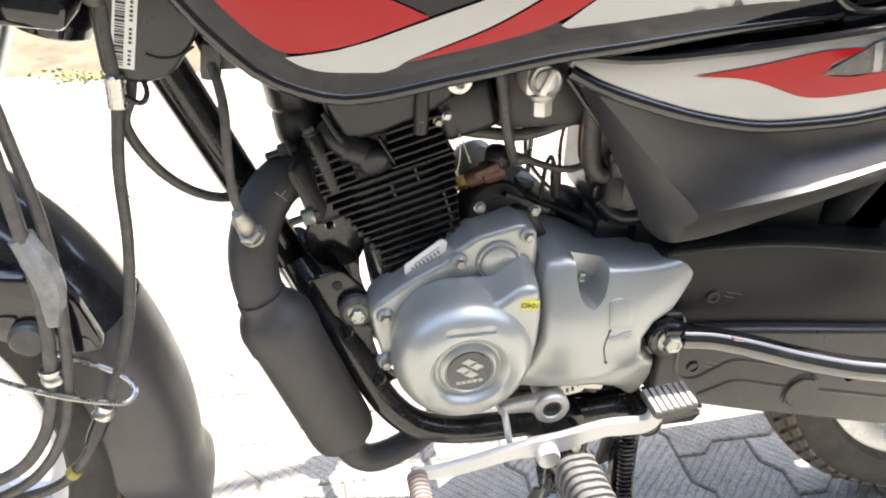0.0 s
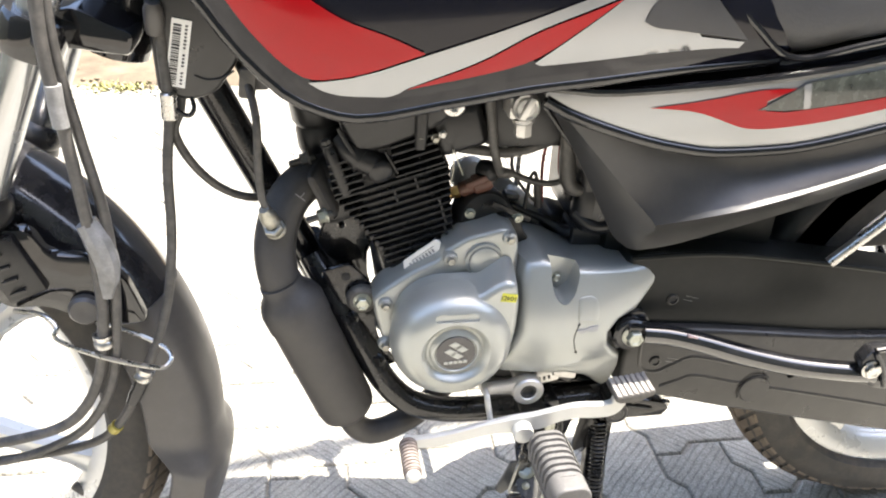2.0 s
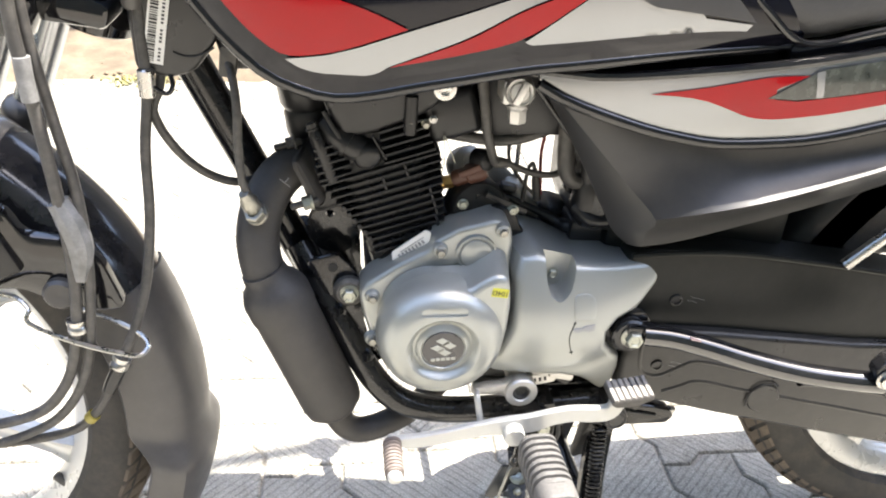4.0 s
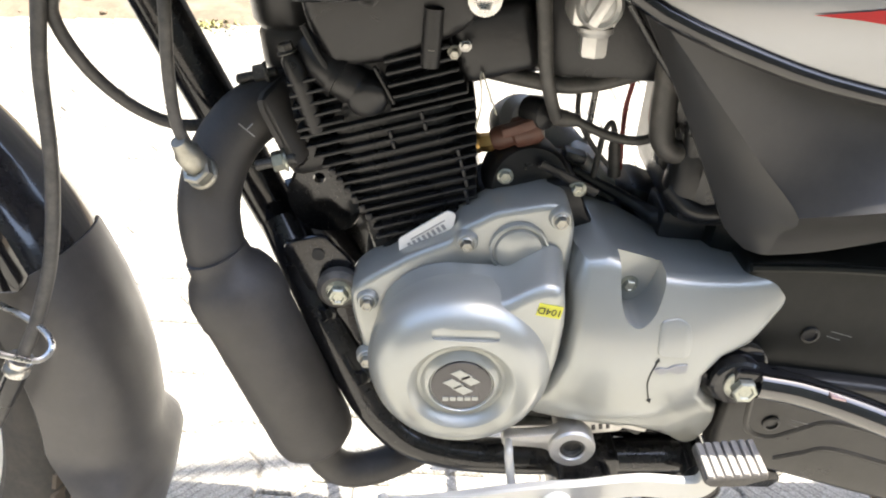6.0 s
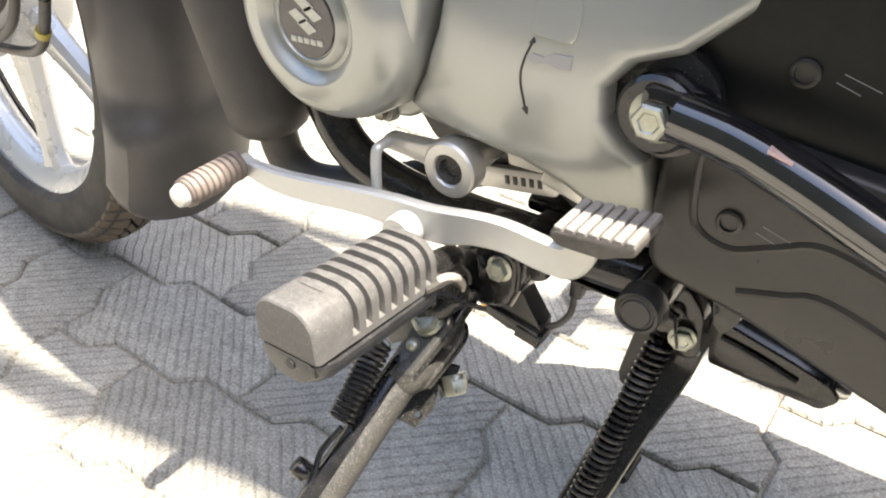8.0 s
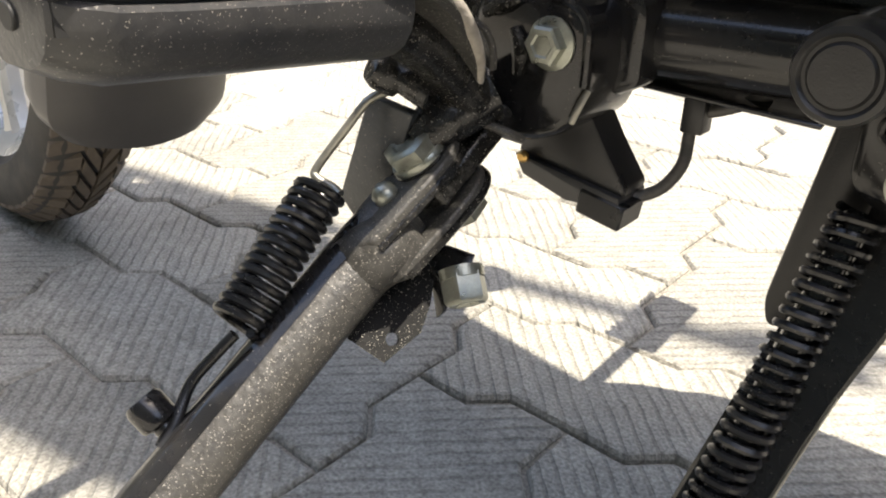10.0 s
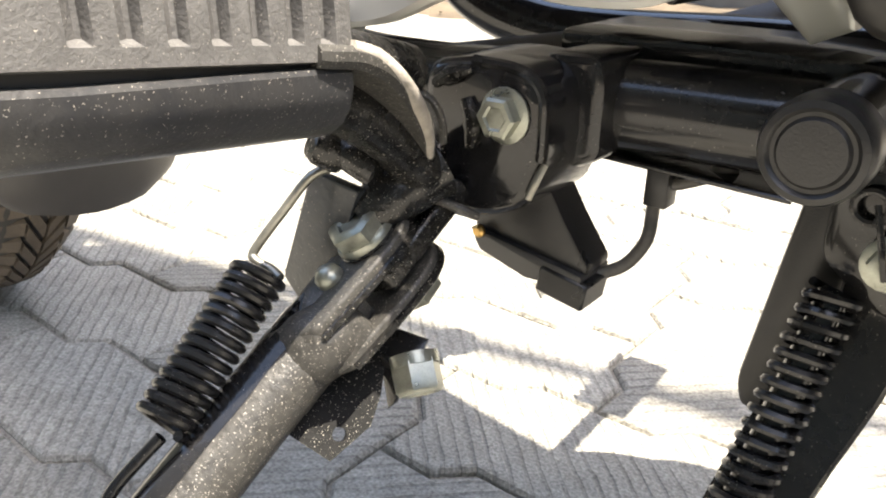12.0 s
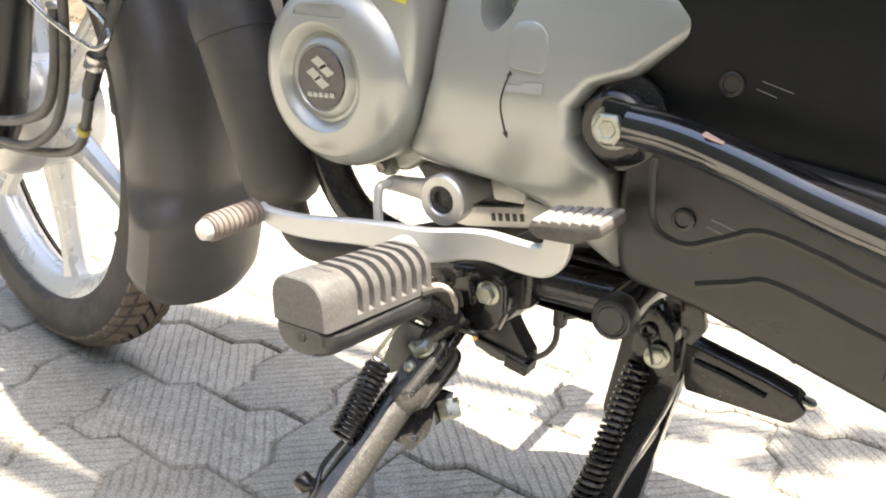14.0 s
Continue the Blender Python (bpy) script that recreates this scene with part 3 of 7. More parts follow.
# ---------------------------------------------------------------- frame
part("down_tube", tube([(-0.26, YC, 0.765), (-0.189, YC, 0.605), (-0.121, YC, 0.456), (-0.10, YC, 0.41)], 0.0165, 18, 6), "frame", bike, "glossy black frame down tube")
part("backbone", tube([(-0.25, YC, 0.77), (-0.10, YC, 0.725), (0.12, YC, 0.70), (0.3, YC, 0.66), (0.6, YC, 0.68)], 0.022, 18, 6), "frame", bike)
for s in (-1, 1):
    yy = lambda d: YC + s * d
    part("cradle_tube", tube([(-0.112, yy(0.018), 0.452), (-0.085, yy(0.045), 0.405), (-0.054, yy(0.062), 0.345), (-0.034, yy(0.068), 0.313), (-0.010, yy(0.071), 0.292), (0.025, yy(0.072), 0.2815), (0.07, yy(0.073), 0.280), (0.13, yy(0.072), 0.2825), (0.180, yy(0.070), 0.2835), (0.206, yy(0.067), 0.2830)], 0.0140, 20, 7), "frame", bike, "glossy black lower frame tube")
    part("rear_subframe_tube", tube([(0.2, yy(0.06), 0.40), (0.22, yy(0.07), 0.5), (0.27, yy(0.075), 0.6), (0.34, yy(0.08), 0.66), (0.62, yy(0.085), 0.70)], 0.012, 14, 6), "frame", bike)
em = new("engine_mount")
em.parent = bike
for yy in (-0.033, 0.075):
    pl = prism(fillet([(-0.104, 0.452), (-0.076, 0.461), (-0.056, 0.440), (-0.050, 0.415), (-0.050, 0.385), (-0.045, 0.365), (-0.026, 0.337), (-0.040, 0.332), (-0.056, 0.352)], 0.006), yy, yy + 0.004, 0.001)
    part("mount_plate", pl, "frame", em)
part("mount_cushion", lathe([(0.013, 0.0), (0.0155, 0.003), (0.0155, 0.009), (0.012, 0.012), (0.0095, 0.012)], (-0.064, -0.034, 0.424), (0, -1, 0), 24), "cable", em)
bolt((-0.064, -0.045, 0.424), (0, -1, 0), 0.0072, 0.008, em, "zinc", 1.3)
# flat black disc, painted as the dark inside of a hole
part("hole", cyl((-0.079, -0.0335, 0.446), (-0.079, -0.0345, 0.446), 0.0045, 16, 0.0002), "ink", em)
for k, (x, z) in enumerate([(-0.096, 0.437), (-0.073, 0.399), (-0.047, 0.352)]):
    part("mount_nut", hexhead((x, -0.022 - 0.012 * k, z), (-0.6, -1, 0.1), 0.006, 0.008), "frame", em)
ear = prism(fillet([(-0.106, 0.470), (-0.098, 0.495), (-0.078, 0.503), (-0.060, 0.494), (-0.050, 0.470), (-0.058, 0.448), (-0.09, 0.446)], 0.012), -0.004, 0.002, 0.0015)
part("mount_ear", cut(ear, cyl((-0.081, -0.02, 0.489), (-0.081, 0.02, 0.489), 0.0042, 12, 0)), "frame", em, "black lug plate with a round hole")

# ---------------------------------------------------------------- tank and its graphics
def tank_lo(x):
    return interp(x, [-0.25, -0.188, -0.155, -0.114, -0.071, 0.0, 0.083, 0.294], [0.80, 0.732, 0.688, 0.653, 0.641, 0.652, 0.664, 0.676])


def tank_hi(x):
    return interp(x, [-0.25, -0.18, -0.05, 0.1, 0.2, 0.30], [0.86, 0.905, 0.915, 0.885, 0.83, 0.755])


def tank_half(x):
    return interp(x, [-0.25, -0.2, -0.1, 0.0, 0.1, 0.2, 0.30], [0.10, 0.132, 0.150, 0.152, 0.146, 0.128, 0.115])


def tank_side(x, z):
    lo, hi = tank_lo(x), tank_hi(x)
    s = max(0.0, min(0.999, (z - lo) / (hi - lo)))
    k = 1 - 0.07 * ((0.25 - s) / 0.25) ** 2 if s < 0.25 else (1 - ((s - 0.25) / 0.75) ** 2.6) ** (1 / 2.6)
    return YC - tank_half(x) * k


def tank_mesh():
    bm = bmesh.new()
    rings = []
    for i in range(111):
        x = -0.25 + 0.55 * i / 110
        lo, hi = tank_lo(x), tank_hi(x)
        left = [(x, tank_side(x, lo + (hi - lo) * s), lo + (hi - lo) * s) for s in [0.02 * k for k in range(46)] + [0.94, 0.97, 0.999]]
        right = [(x, 2 * YC - y, z) for _, y, z in left[::-1]]
        rings.append(left + right)
    rings_to_faces(bm, rings)
    return bm


tank = part("fuel_tank", tank_mesh(), "tankblack", bike, "black fuel tank with red and silver graphics", 60)
xs = [-0.25 + 0.545 * i / 40 for i in range(41)]
part("tank_seam", tube([(x, tank_side(x, tank_lo(x)) + 0.002, tank_lo(x) + 0.001) for x in xs], 0.0052, 10, 1), "gloss", tank, "glossy black rolled seam")
part("tank_seam", tube([(x, tank_side(x, tank_lo(x)) + 0.003, tank_lo(x) + 0.0125) for x in xs], 0.003, 8, 1), "gloss", tank)
GR = {}
GR["red"] = []
GR["red"].append([(-0.18, 0.765), (-0.166, 0.735), (-0.15, 0.712), (-0.13, 0.69), (-0.109, 0.674), (-0.071, 0.6785), (-0.021, 0.696), (-0.046, 0.708), (-0.079, 0.719), (-0.103, 0.733), (-0.125, 0.752), (-0.14, 0.77)])
GR["red"].append([(-0.034, 0.6675), (0.024, 0.689), (0.062, 0.711), (0.132, 0.7355), (0.106, 0.718), (0.064, 0.688), (0.021, 0.678)])
GR["silverfilm"] = []
GR["silverfilm"].append([(-0.108, 0.6725), (-0.098, 0.666), (-0.085, 0.6625), (-0.049, 0.661), (-0.04, 0.664), (-0.035, 0.668), (0.023, 0.69), (0.061, 0.712), (0.131, 0.737), (0.141, 0.75), (0.112, 0.739), (0.04, 0.714), (-0.02, 0.6945), (-0.071, 0.677)])
GR["silverfilm"].append([(0.065, 0.687), (0.108, 0.718), (0.133, 0.735), (0.161, 0.759), (0.193, 0.76), (0.165, 0.742), (0.153, 0.73), (0.149, 0.717), (0.16, 0.709), (0.25, 0.697), (0.246, 0.692), (0.227, 0.6925), (0.15, 0.69), (0.07, 0.6845)])
GR["disc"] = []
GR["disc"].append([(0.168, 0.738), (0.157, 0.728), (0.153, 0.717), (0.163, 0.712), (0.252, 0.699), (0.225, 0.724), (0.205, 0.745)])
for key, lab in (("red", "glossy red tank graphic"), ("silverfilm", "silver tank graphic"), ("disc", "dark grey knee patch")):
    for o in GR[key]:
        part("graphic", film(o, tank_side, {"disc": 0.0034, "silverfilm": 0.0024}.get(key, 0.0028)), key, tank, lab, 80, fix=False)

# ---------------------------------------------------------------- side panel
def pan_side(x, z):
    base = interp(x, [0.08, 0.14, 0.2, 0.26, 0.33, 0.42, 0.6], [-0.090, -0.098, -0.103, -0.107, -0.111, -0.114, -0.112])
    mid = interp(x, [0.08, 0.42], [0.64, 0.655])
    return base + 4.0 * (z - mid) ** 2


sp = new("side_panel")
sp.parent = bike
sp["label"] = "black moulded side panel with red and silver graphics"
UX = [0.088, 0.131, 0.2, 0.296, 0.385, 0.5, 0.62]
UZ = [0.653, 0.650, 0.655, 0.666, 0.682, 0.705, 0.73]
LX = [0.088, 0.104, 0.144, 0.199, 0.25, 0.307, 0.403, 0.5, 0.62]
LZ = [0.648, 0.639, 0.624, 0.608, 0.600, 0.603, 0.627, 0.655, 0.69]
rows = []
for k in range(7):
    f = k / 6
    rows.append([(x, pan_side(x, z), z) for x in [0.088 + 0.532 * i / 34 for i in range(35)] for z in [interp(x, UX, UZ) * (1 - f) + interp(x, LX, LZ) * f]])
part("upper_panel", sheet(rows, 0.004), "silverfilm", sp, "silver upper half of the side panel", 60)
part("edge_trim", tube([(x, pan_side(x, interp(x, UX, UZ)) + 0.002, interp(x, UX, UZ) + 0.003) for x in [0.085 + 0.53 * i / 24 for i in range(25)]], 0.0042, 8, 1), "gloss", sp)
part("lower_trim", tube([(x, pan_side(x, interp(x, LX, LZ)) + 0.001, interp(x, LX, LZ) - 0.003) for x in [0.088 + 0.53 * i / 30 for i in range(31)]], 0.0055, 10, 1), "gloss", sp, "glossy black bead under the graphics")
part("graphic", film([(0.176, 0.641), (0.22, 0.6475), (0.272, 0.6585), (0.303, 0.660), (0.262, 0.6405), (0.287, 0.637), (0.395, 0.653), (0.5, 0.683), (0.5, 0.674), (0.398, 0.6435), (0.33, 0.628), (0.286, 0.622), (0.264, 0.6225), (0.218, 0.6395)], pan_side), "red", sp, "glossy red stripe", 80, fix=False)
part("graphic", film([(0.305, 0.6605), (0.311, 0.665), (0.386, 0.678), (0.5, 0.702), (0.5, 0.685), (0.395, 0.6545), (0.308, 0.6405), (0.272, 0.6405)], pan_side, 0.0020), "smokefilm", sp, "smoked patterned patch", 80, fix=False)
part("graphic", film([(0.3075, 0.663), (0.314, 0.665), (0.318, 0.643), (0.312, 0.642)], pan_side, 0.0026), "silverfilm", sp, "", 80, fix=False)
part("filler_panel", prism([(0.02, 0.668), (0.10, 0.675), (0.30, 0.690), (0.62, 0.745), (0.62, 0.70), (0.40, 0.66), (0.30, 0.645), (0.19, 0.640), (0.10, 0.644), (0.03, 0.655)], -0.078, -0.06, 0.003), "gloss", sp, "glossy black strip between tank and panel")
# lower moulding: main face, lower face and the bevelled front edge
GX = [0.100, 0.144, 0.199, 0.25, 0.307, 0.403, 0.5]
TOPZ = [0.6365, 0.6185, 0.602, 0.594, 0.597, 0.6215, 0.65]
RX = [0.199, 0.24, 0.29, 0.365, 0.45, 0.52]
RZ = [0.531, 0.5405, 0.5525, 0.575, 0.603, 0.625]
RY = [-0.108, -0.115, -0.119, -0.1205, -0.119, -0.116]
BX = [0.187, 0.222, 0.29, 0.38, 0.46, 0.54]
BZ = [0.486, 0.489, 0.507, 0.538, 0.572, 0.61]
BY = [-0.076, -0.076, -0.078, -0.084, -0.09, -0.095]
n = 30
rows_main, rows_low = [], []
for k in range(13):
    f = 1 - (1 - k / 12) ** 1.5
    row = []
    for i in range(n + 1):
        g = i / n
        x0, x1 = 0.103 + (0.5 - 0.103) * g, 0.199 + (0.52 - 0.199) * g
        z0, z1 = interp(x0, GX, TOPZ), interp(x1, RX, RZ)
        y0, y1 = pan_side(x0, z0) + 0.003, interp(x1, RX, RY)
        row.append((x0 * (1 - f) + x1 * f, y0 + (y1 - y0) * (0.25 * f + 0.75 * f ** 5), z0 * (1 - f) + z1 * f))
    rows_main.append(row)
for k in range(1, 7):
    f = k / 6
    row = []
    for i in range(n + 1):
        g = i / n
        x1, x2 = 0.199 + (0.52 - 0.199) * g, 0.205 + (0.54 - 0.205) * g
        row.append((x1 * (1 - f) + x2 * f, interp(x1, RX, RY) * (1 - f) + interp(x2, BX, BY) * f + 0.004 * math.sin(math.pi * f), interp(x1, RX, RZ) * (1 - f) + interp(x2, BX, BZ) * f))
    rows_low.append(row)
outer = [(0.088, -0.080, 0.650), (0.106, -0.076, 0.622), (0.127, -0.072, 0.588), (0.148, -0.068, 0.553), (0.166, -0.065, 0.521), (0.180, -0.064, 0.497), (0.194, -0.066, 0.485)]
inner = [rows_main[0][0], rows_main[2][0], rows_main[4][0], rows_main[7][0], rows_main[12][0], rows_low[2][0], rows_low[5][0]]
oc, ic = catmull(outer, 4), catmull(inner, 4)
rows_front = [[tuple(Vector(o) * (1 - f) + Vector(i_) * f + Vector((0, -0.002 * math.sin(math.pi * f), 0))) for o, i_ in zip(oc, ic)] for f in (0, 0.25, 0.5, 0.75, 1)]
part("lower_moulding", merge(sheet(rows_main + rows_low, 0.003), sheet(rows_front, 0.003)), "panel", sp, "matt black lower moulding with a raised ridge", 18)
part("inner_flange", sheet([[tuple(Vector(o) + Vector((0.0, 0.0, 0.0))) for o in oc], [tuple(Vector(o) + Vector((0.01, 0.045, 0.0))) for o in oc]], 0.003, (0.7, 0.2, 0)), "panel", sp)

# ---------------------------------------------------------------- seat and rear body
def seat_mesh():
    rings = []
    for i in range(30):
        x = 0.205 + 0.55 * i / 29
        lo = interp(x, [0.205, 0.262, 0.30, 0.36, 0.5, 0.76], [0.758, 0.706, 0.682, 0.696, 0.728, 0.77])
        hi = interp(x, [0.205, 0.24, 0.3, 0.4, 0.55, 0.76], [0.765, 0.785, 0.79, 0.785, 0.80, 0.85])
        w = interp(x, [0.205, 0.3, 0.45, 0.76], [0.105, 0.120, 0.135, 0.13])
        left = [(x, YC - w * k, lo + (hi - lo) * s) for s, k in ((0, 0.86), (0.08, 0.97), (0.25, 1.0), (0.5, 0.985), (0.72, 0.93), (0.88, 0.8), (0.97, 0.55), (1.0, 0.2))]
        rings.append(left + [(x, 2 * YC - y, z) for _, y, z in left[::-1]])
    bm = bmesh.new()
    rings_to_faces(bm, rings)
    return bm


seat = part("seat", seat_mesh(), "seat", bike, "black grained vinyl seat", 50)
part("seat_piping", tube([(0.207, -0.088, 0.757), (0.235, -0.094, 0.732), (0.262, -0.098, 0.707), (0.30, -0.10, 0.683), (0.36, -0.108, 0.697), (0.5, -0.112, 0.729)], 0.003, 8, 6), "gloss", seat)
part("tail_cover", prism(fillet([(0.29, 0.680), (0.62, 0.735), (0.80, 0.79), (0.80, 0.70), (0.62, 0.68), (0.40, 0.655), (0.30, 0.645)], 0.01), -0.092, 0.136, 0.01), "gloss", bike)


def rear_fender():
    rows_ = []
    for i in range(31):
        a = radians(10 + 165 * i / 30)
        rows_.append([(RW.x + (0.335 + h) * math.cos(a), RW.y + s * 0.062, RW.z + (0.335 + h) * math.sin(a)) for s, h in ((-1, -0.05), (-1, -0.015), (-0.85, 0.0), (-0.4, 0.008), (0, 0.01), (0.4, 0.008), (0.85, 0.0), (1, -0.015), (1, -0.05))])
    return sheet(rows_, 0.003, (0, 0, 0.6))


part("rear_fender", rear_fender(), "plastic", bike, "black plastic inner rear mudguard", 60)
part("battery_box", box((0.275, 0.022, 0.53), (0.19, 0.13, 0.24), 0.015), "blackmatte", bike)
part("airbox", box((0.225, 0.02, 0.545), (0.15, 0.13, 0.13), 0.02), "plastic", bike)
for yy in (-0.10, 0.15):
    sh = new("shock_absorber")
    sh.parent = bike
    part("damper", cyl((0.675, yy, 0.34), (0.62, yy, 0.52), 0.014), "chrome", sh)
    part("spring", coil((0.668, yy, 0.37), (0.60, yy, 0.60), 0.024, 0.004, 12), "springblk", sh)
part("stay_tube", tube([(0.405, -0.088, 0.470), (0.45, -0.095, 0.523), (0.52, -0.10, 0.60)], 0.006, 10, 4), "steel", bike)

# ---------------------------------------------------------------- engine
eng = new("engine")
eng.parent = bike
eng["label"] = "single-cylinder engine, black finned cylinder and silver covers"
TILT = Matrix.Rotation(radians(-17), 3, "Y")
C0 = Vector((0.004, YC, 0.462))


def ez(back, y, up):
    """A place by the cylinder's own axes: to the rear, across, along the bore."""
    return C0 + TILT @ Vector((back, y - YC, up))


case = fillet([(-0.050, 0.437), (-0.030, 0.462), (-0.004, 0.476), (0.040, 0.500), (0.072, 0.512), (0.091, 0.508), (0.100, 0.484), (0.140, 0.466), (0.190, 0.456), (0.205, 0.44), (0.19, 0.39), (0.185, 0.345), (0.14, 0.335), (0.09, 0.34), (0.03, 0.338), (-0.01, 0.345), (-0.04, 0.385)], 0.01)
part("crankcase", prism(case, -0.040, 0.020, 0.004), "engine", eng)
part("far_crankcase", prism([(x, min(z, 0.452)) for x, z in case], 0.018, 0.105, 0.004), "engine", eng)
part("sump", prism(fillet([(0.02, 0.345), (0.15, 0.345), (0.145, 0.322), (0.12, 0.312), (0.05, 0.315)], 0.006), -0.03, 0.08, 0.004), "cast", eng)
# fins, one by one, on a square barrel
part("barrel", box(ez(-0.008, YC, 0.05), (0.080, 0.111, 0.12), 0.01, TILT), "fins", eng)
random.seed(11)
for k in range(12):
    up = 0.0145 + 0.0073 * k
    fr_, bk = -0.041 - 0.026 * min(1, max(0, (up - 0.022) / 0.07)), 0.031 + 0.013 * min(1, max(0, (up - 0.03) / 0.06))
    part("fin", box(ez((fr_ + bk) / 2, YC, up), (bk - fr_, 0.122, 0.0024), 0.0010, TILT, 2), "fins", eng)
    if 1 < k < 8:
        part("fin_lug", box(ez(fr_ + 0.003, -0.0385, up + 0.0030), (0.0045, 0.0050, 0.0048), 0.0012, TILT, 2), "fins", eng)
for bx, k0, k1 in ((-0.012, 8, 10), (0.026, 3, 7), (0.010, 9, 11), (0.024, 0, 3)):
    for k in range(k0, k1):
        part("fin_bridge", box(ez(bx, -0.036, 0.0182 + 0.0073 * k), (0.0026, 0.007, 0.0055), 0.0007, TILT, 1), "fins", eng)
# head with its own short fins, the elbowed plug boss and the rocker cover
part("head", box(ez(-0.012, YC, 0.118), (0.092, 0.106, 0.046), 0.008, TILT, 3), "engine", eng)
for k in range(5):
    part("head_fin", box(ez(0.017, -0.020, 0.1005 + 0.0073 * k), (0.048 - 0.002 * k, 0.044, 0.0024), 0.0010, TILT, 2), "fins", eng)
part("fin_post", box(ez(-0.0065, -0.041, 0.116), (0.0026, 0.004, 0.026), 0.0008, TILT @ Matrix.Rotation(radians(-12), 3, "Y"), 1), "fins", eng)
for k in range(5):
    part("head_fin", box(ez(-0.052 + 0.001 * k, -0.014, 0.1 + 0.0073 * k), (0.030, 0.052, 0.0024), 0.0010, TILT, 2), "fins", eng)
part("plug_boss", lathe([(0.0120, -0.024), (0.0126, -0.004), (0.0130, 0.004), (0.0130, 0.010), (0.0122, 0.0135), (0.0102, 0.016), (0.006, 0.0172), (0.001, 0.0175)], ez(-0.0190, -0.028, 0.1125), (0.06, -1, -0.18), 32), "engine", eng)
part("boss_rib", tube([ez(-0.046, -0.022, 0.146), ez(-0.038, -0.030, 0.133), ez(-0.029, -0.033, 0.122), ez(-0.020, -0.033, 0.1135)], [0.0120, 0.0128, 0.0126, 0.0118], 20, 5), "engine", eng)
part("boss_collar", tube([ez(-0.0335, -0.032, 0.1265), ez(-0.0310, -0.033, 0.1240)], 0.0142, 24, 2), "engine", eng)
part("rocker_cover", prism(fillet([(-0.068, 0.5775), (-0.082, 0.604), (-0.086, 0.622), (-0.078, 0.640), (-0.02, 0.652), (0.014, 0.644), (0.018, 0.612), (0.002, 0.599), (-0.012, 0.593), (-0.036, 0.583)], 0.006), -0.040, 0.085, 0.008, 3), "engine", eng)
part("cover_rim", tube([(-0.0835, -0.040, 0.604), (-0.0760, -0.041, 0.590), (-0.0685, -0.041, 0.578)], 0.0022, 8, 4), "engine", eng)
part("cover_tower", lathe([(0.0062, -0.03), (0.0068, 0.0), (0.0064, 0.016), (0.0045, 0.020)], (-0.0865, -0.034, 0.566), (-0.32, 0, 1), 18), "engine", eng)
bolt((-0.0935, -0.034, 0.5855), (-0.32, 0, 0.95), 0.0048, 0.006, eng, "dusty", 1.3)
part("cover_tower", lathe([(0.0058, -0.01), (0.0062, 0.0), (0.0058, 0.024)], (-0.0095, -0.040, 0.594), (0.03, 0, 1), 18), "engine", eng)
part("nut", hexhead((-0.0095, -0.041, 0.5945), (0, -0.2, -1), 0.0040, 0.005, 1.3), "dullsteel", eng)
bolt((0.004, -0.040, 0.5935), (0, -1, -0.2), 0.0032, 0.005, eng, "dullsteel", 1.3)
bolt((0.010, -0.043, 0.598), (0, -1, 0), 0.0028, 0.004, eng, "steel", 1.3)
bolt((0.019, -0.044, 0.625), (0, -1, 0), 0.0075, 0.005, eng, "steel", 1.3)
bolt((-0.046, -0.044, 0.6235), (0, -1, 0), 0.005, 0.005, eng, "engine", 1.3)
part("wire_clip", tube([ez(0.040, -0.038, 0.075), ez(0.047, -0.042, 0.092), ez(0.051, -0.040, 0.110), ez(0.053, -0.036, 0.092), ez(0.054, -0.036, 0.080)], 0.0006, 6, 4), "dullsteel", eng)
part("exhaust_port", box(ez(-0.066, 0.008, 0.088), (0.040, 0.072, 0.050), 0.010, TILT, 3), "engine", eng)
part("horn", lathe([(0.012, -0.005), (0.021, 0.0), (0.025, 0.012), (0.025, 0.03), (0.023, 0.034), (0.027, 0.04), (0.028, 0.08), (0.024, 0.09)], (-0.094, 0.03, 0.552), (-0.12, 0, 1), 32), "plastic", bike, "round black canister below the tank")
# alternator cover
AC = Vector((0.019, 0, 0.407))
flange = fillet([(-0.055, 0.437), (-0.047, 0.447), (-0.033, 0.457), (-0.017, 0.468), (0.009, 0.481), (0.013, 0.489), (0.026, 0.497), (0.035, 0.503), (0.057, 0.508), (0.068, 0.511), (0.081, 0.508), (0.086, 0.492), (0.086, 0.44), (0.084, 0.40), (0.07, 0.358), (0.045, 0.340), (0.01, 0.338), (-0.02, 0.352), (-0.045, 0.388), (-0.053, 0.42)], 0.006)
part("cover_flange", prism(flange, -0.066, -0.030, 0.005, 3), "silver", eng, "silver painted alternator cover")
hump = fillet([(-0.038, 0.420), (-0.030, 0.445), (-0.014, 0.460), (0.004, 0.4665), (0.030, 0.466), (0.044, 0.468), (0.056, 0.478), (0.068, 0.484), (0.079, 0.480), (0.083, 0.455), (0.082, 0.42), (0.076, 0.385), (0.055, 0.355), (0.02, 0.345), (-0.018, 0.36), (-0.038, 0.395)], 0.012)
humpf = [(AC.x + (x - AC.x) * 0.94 + 0.001, AC.z + (z - AC.z) * (0.88 if z > AC.z else 0.93)) for x, z in hump]
part("cover_hump", prism(humpf, -0.1058, -0.068, 0.013, 7, base=hump), "silver", eng)
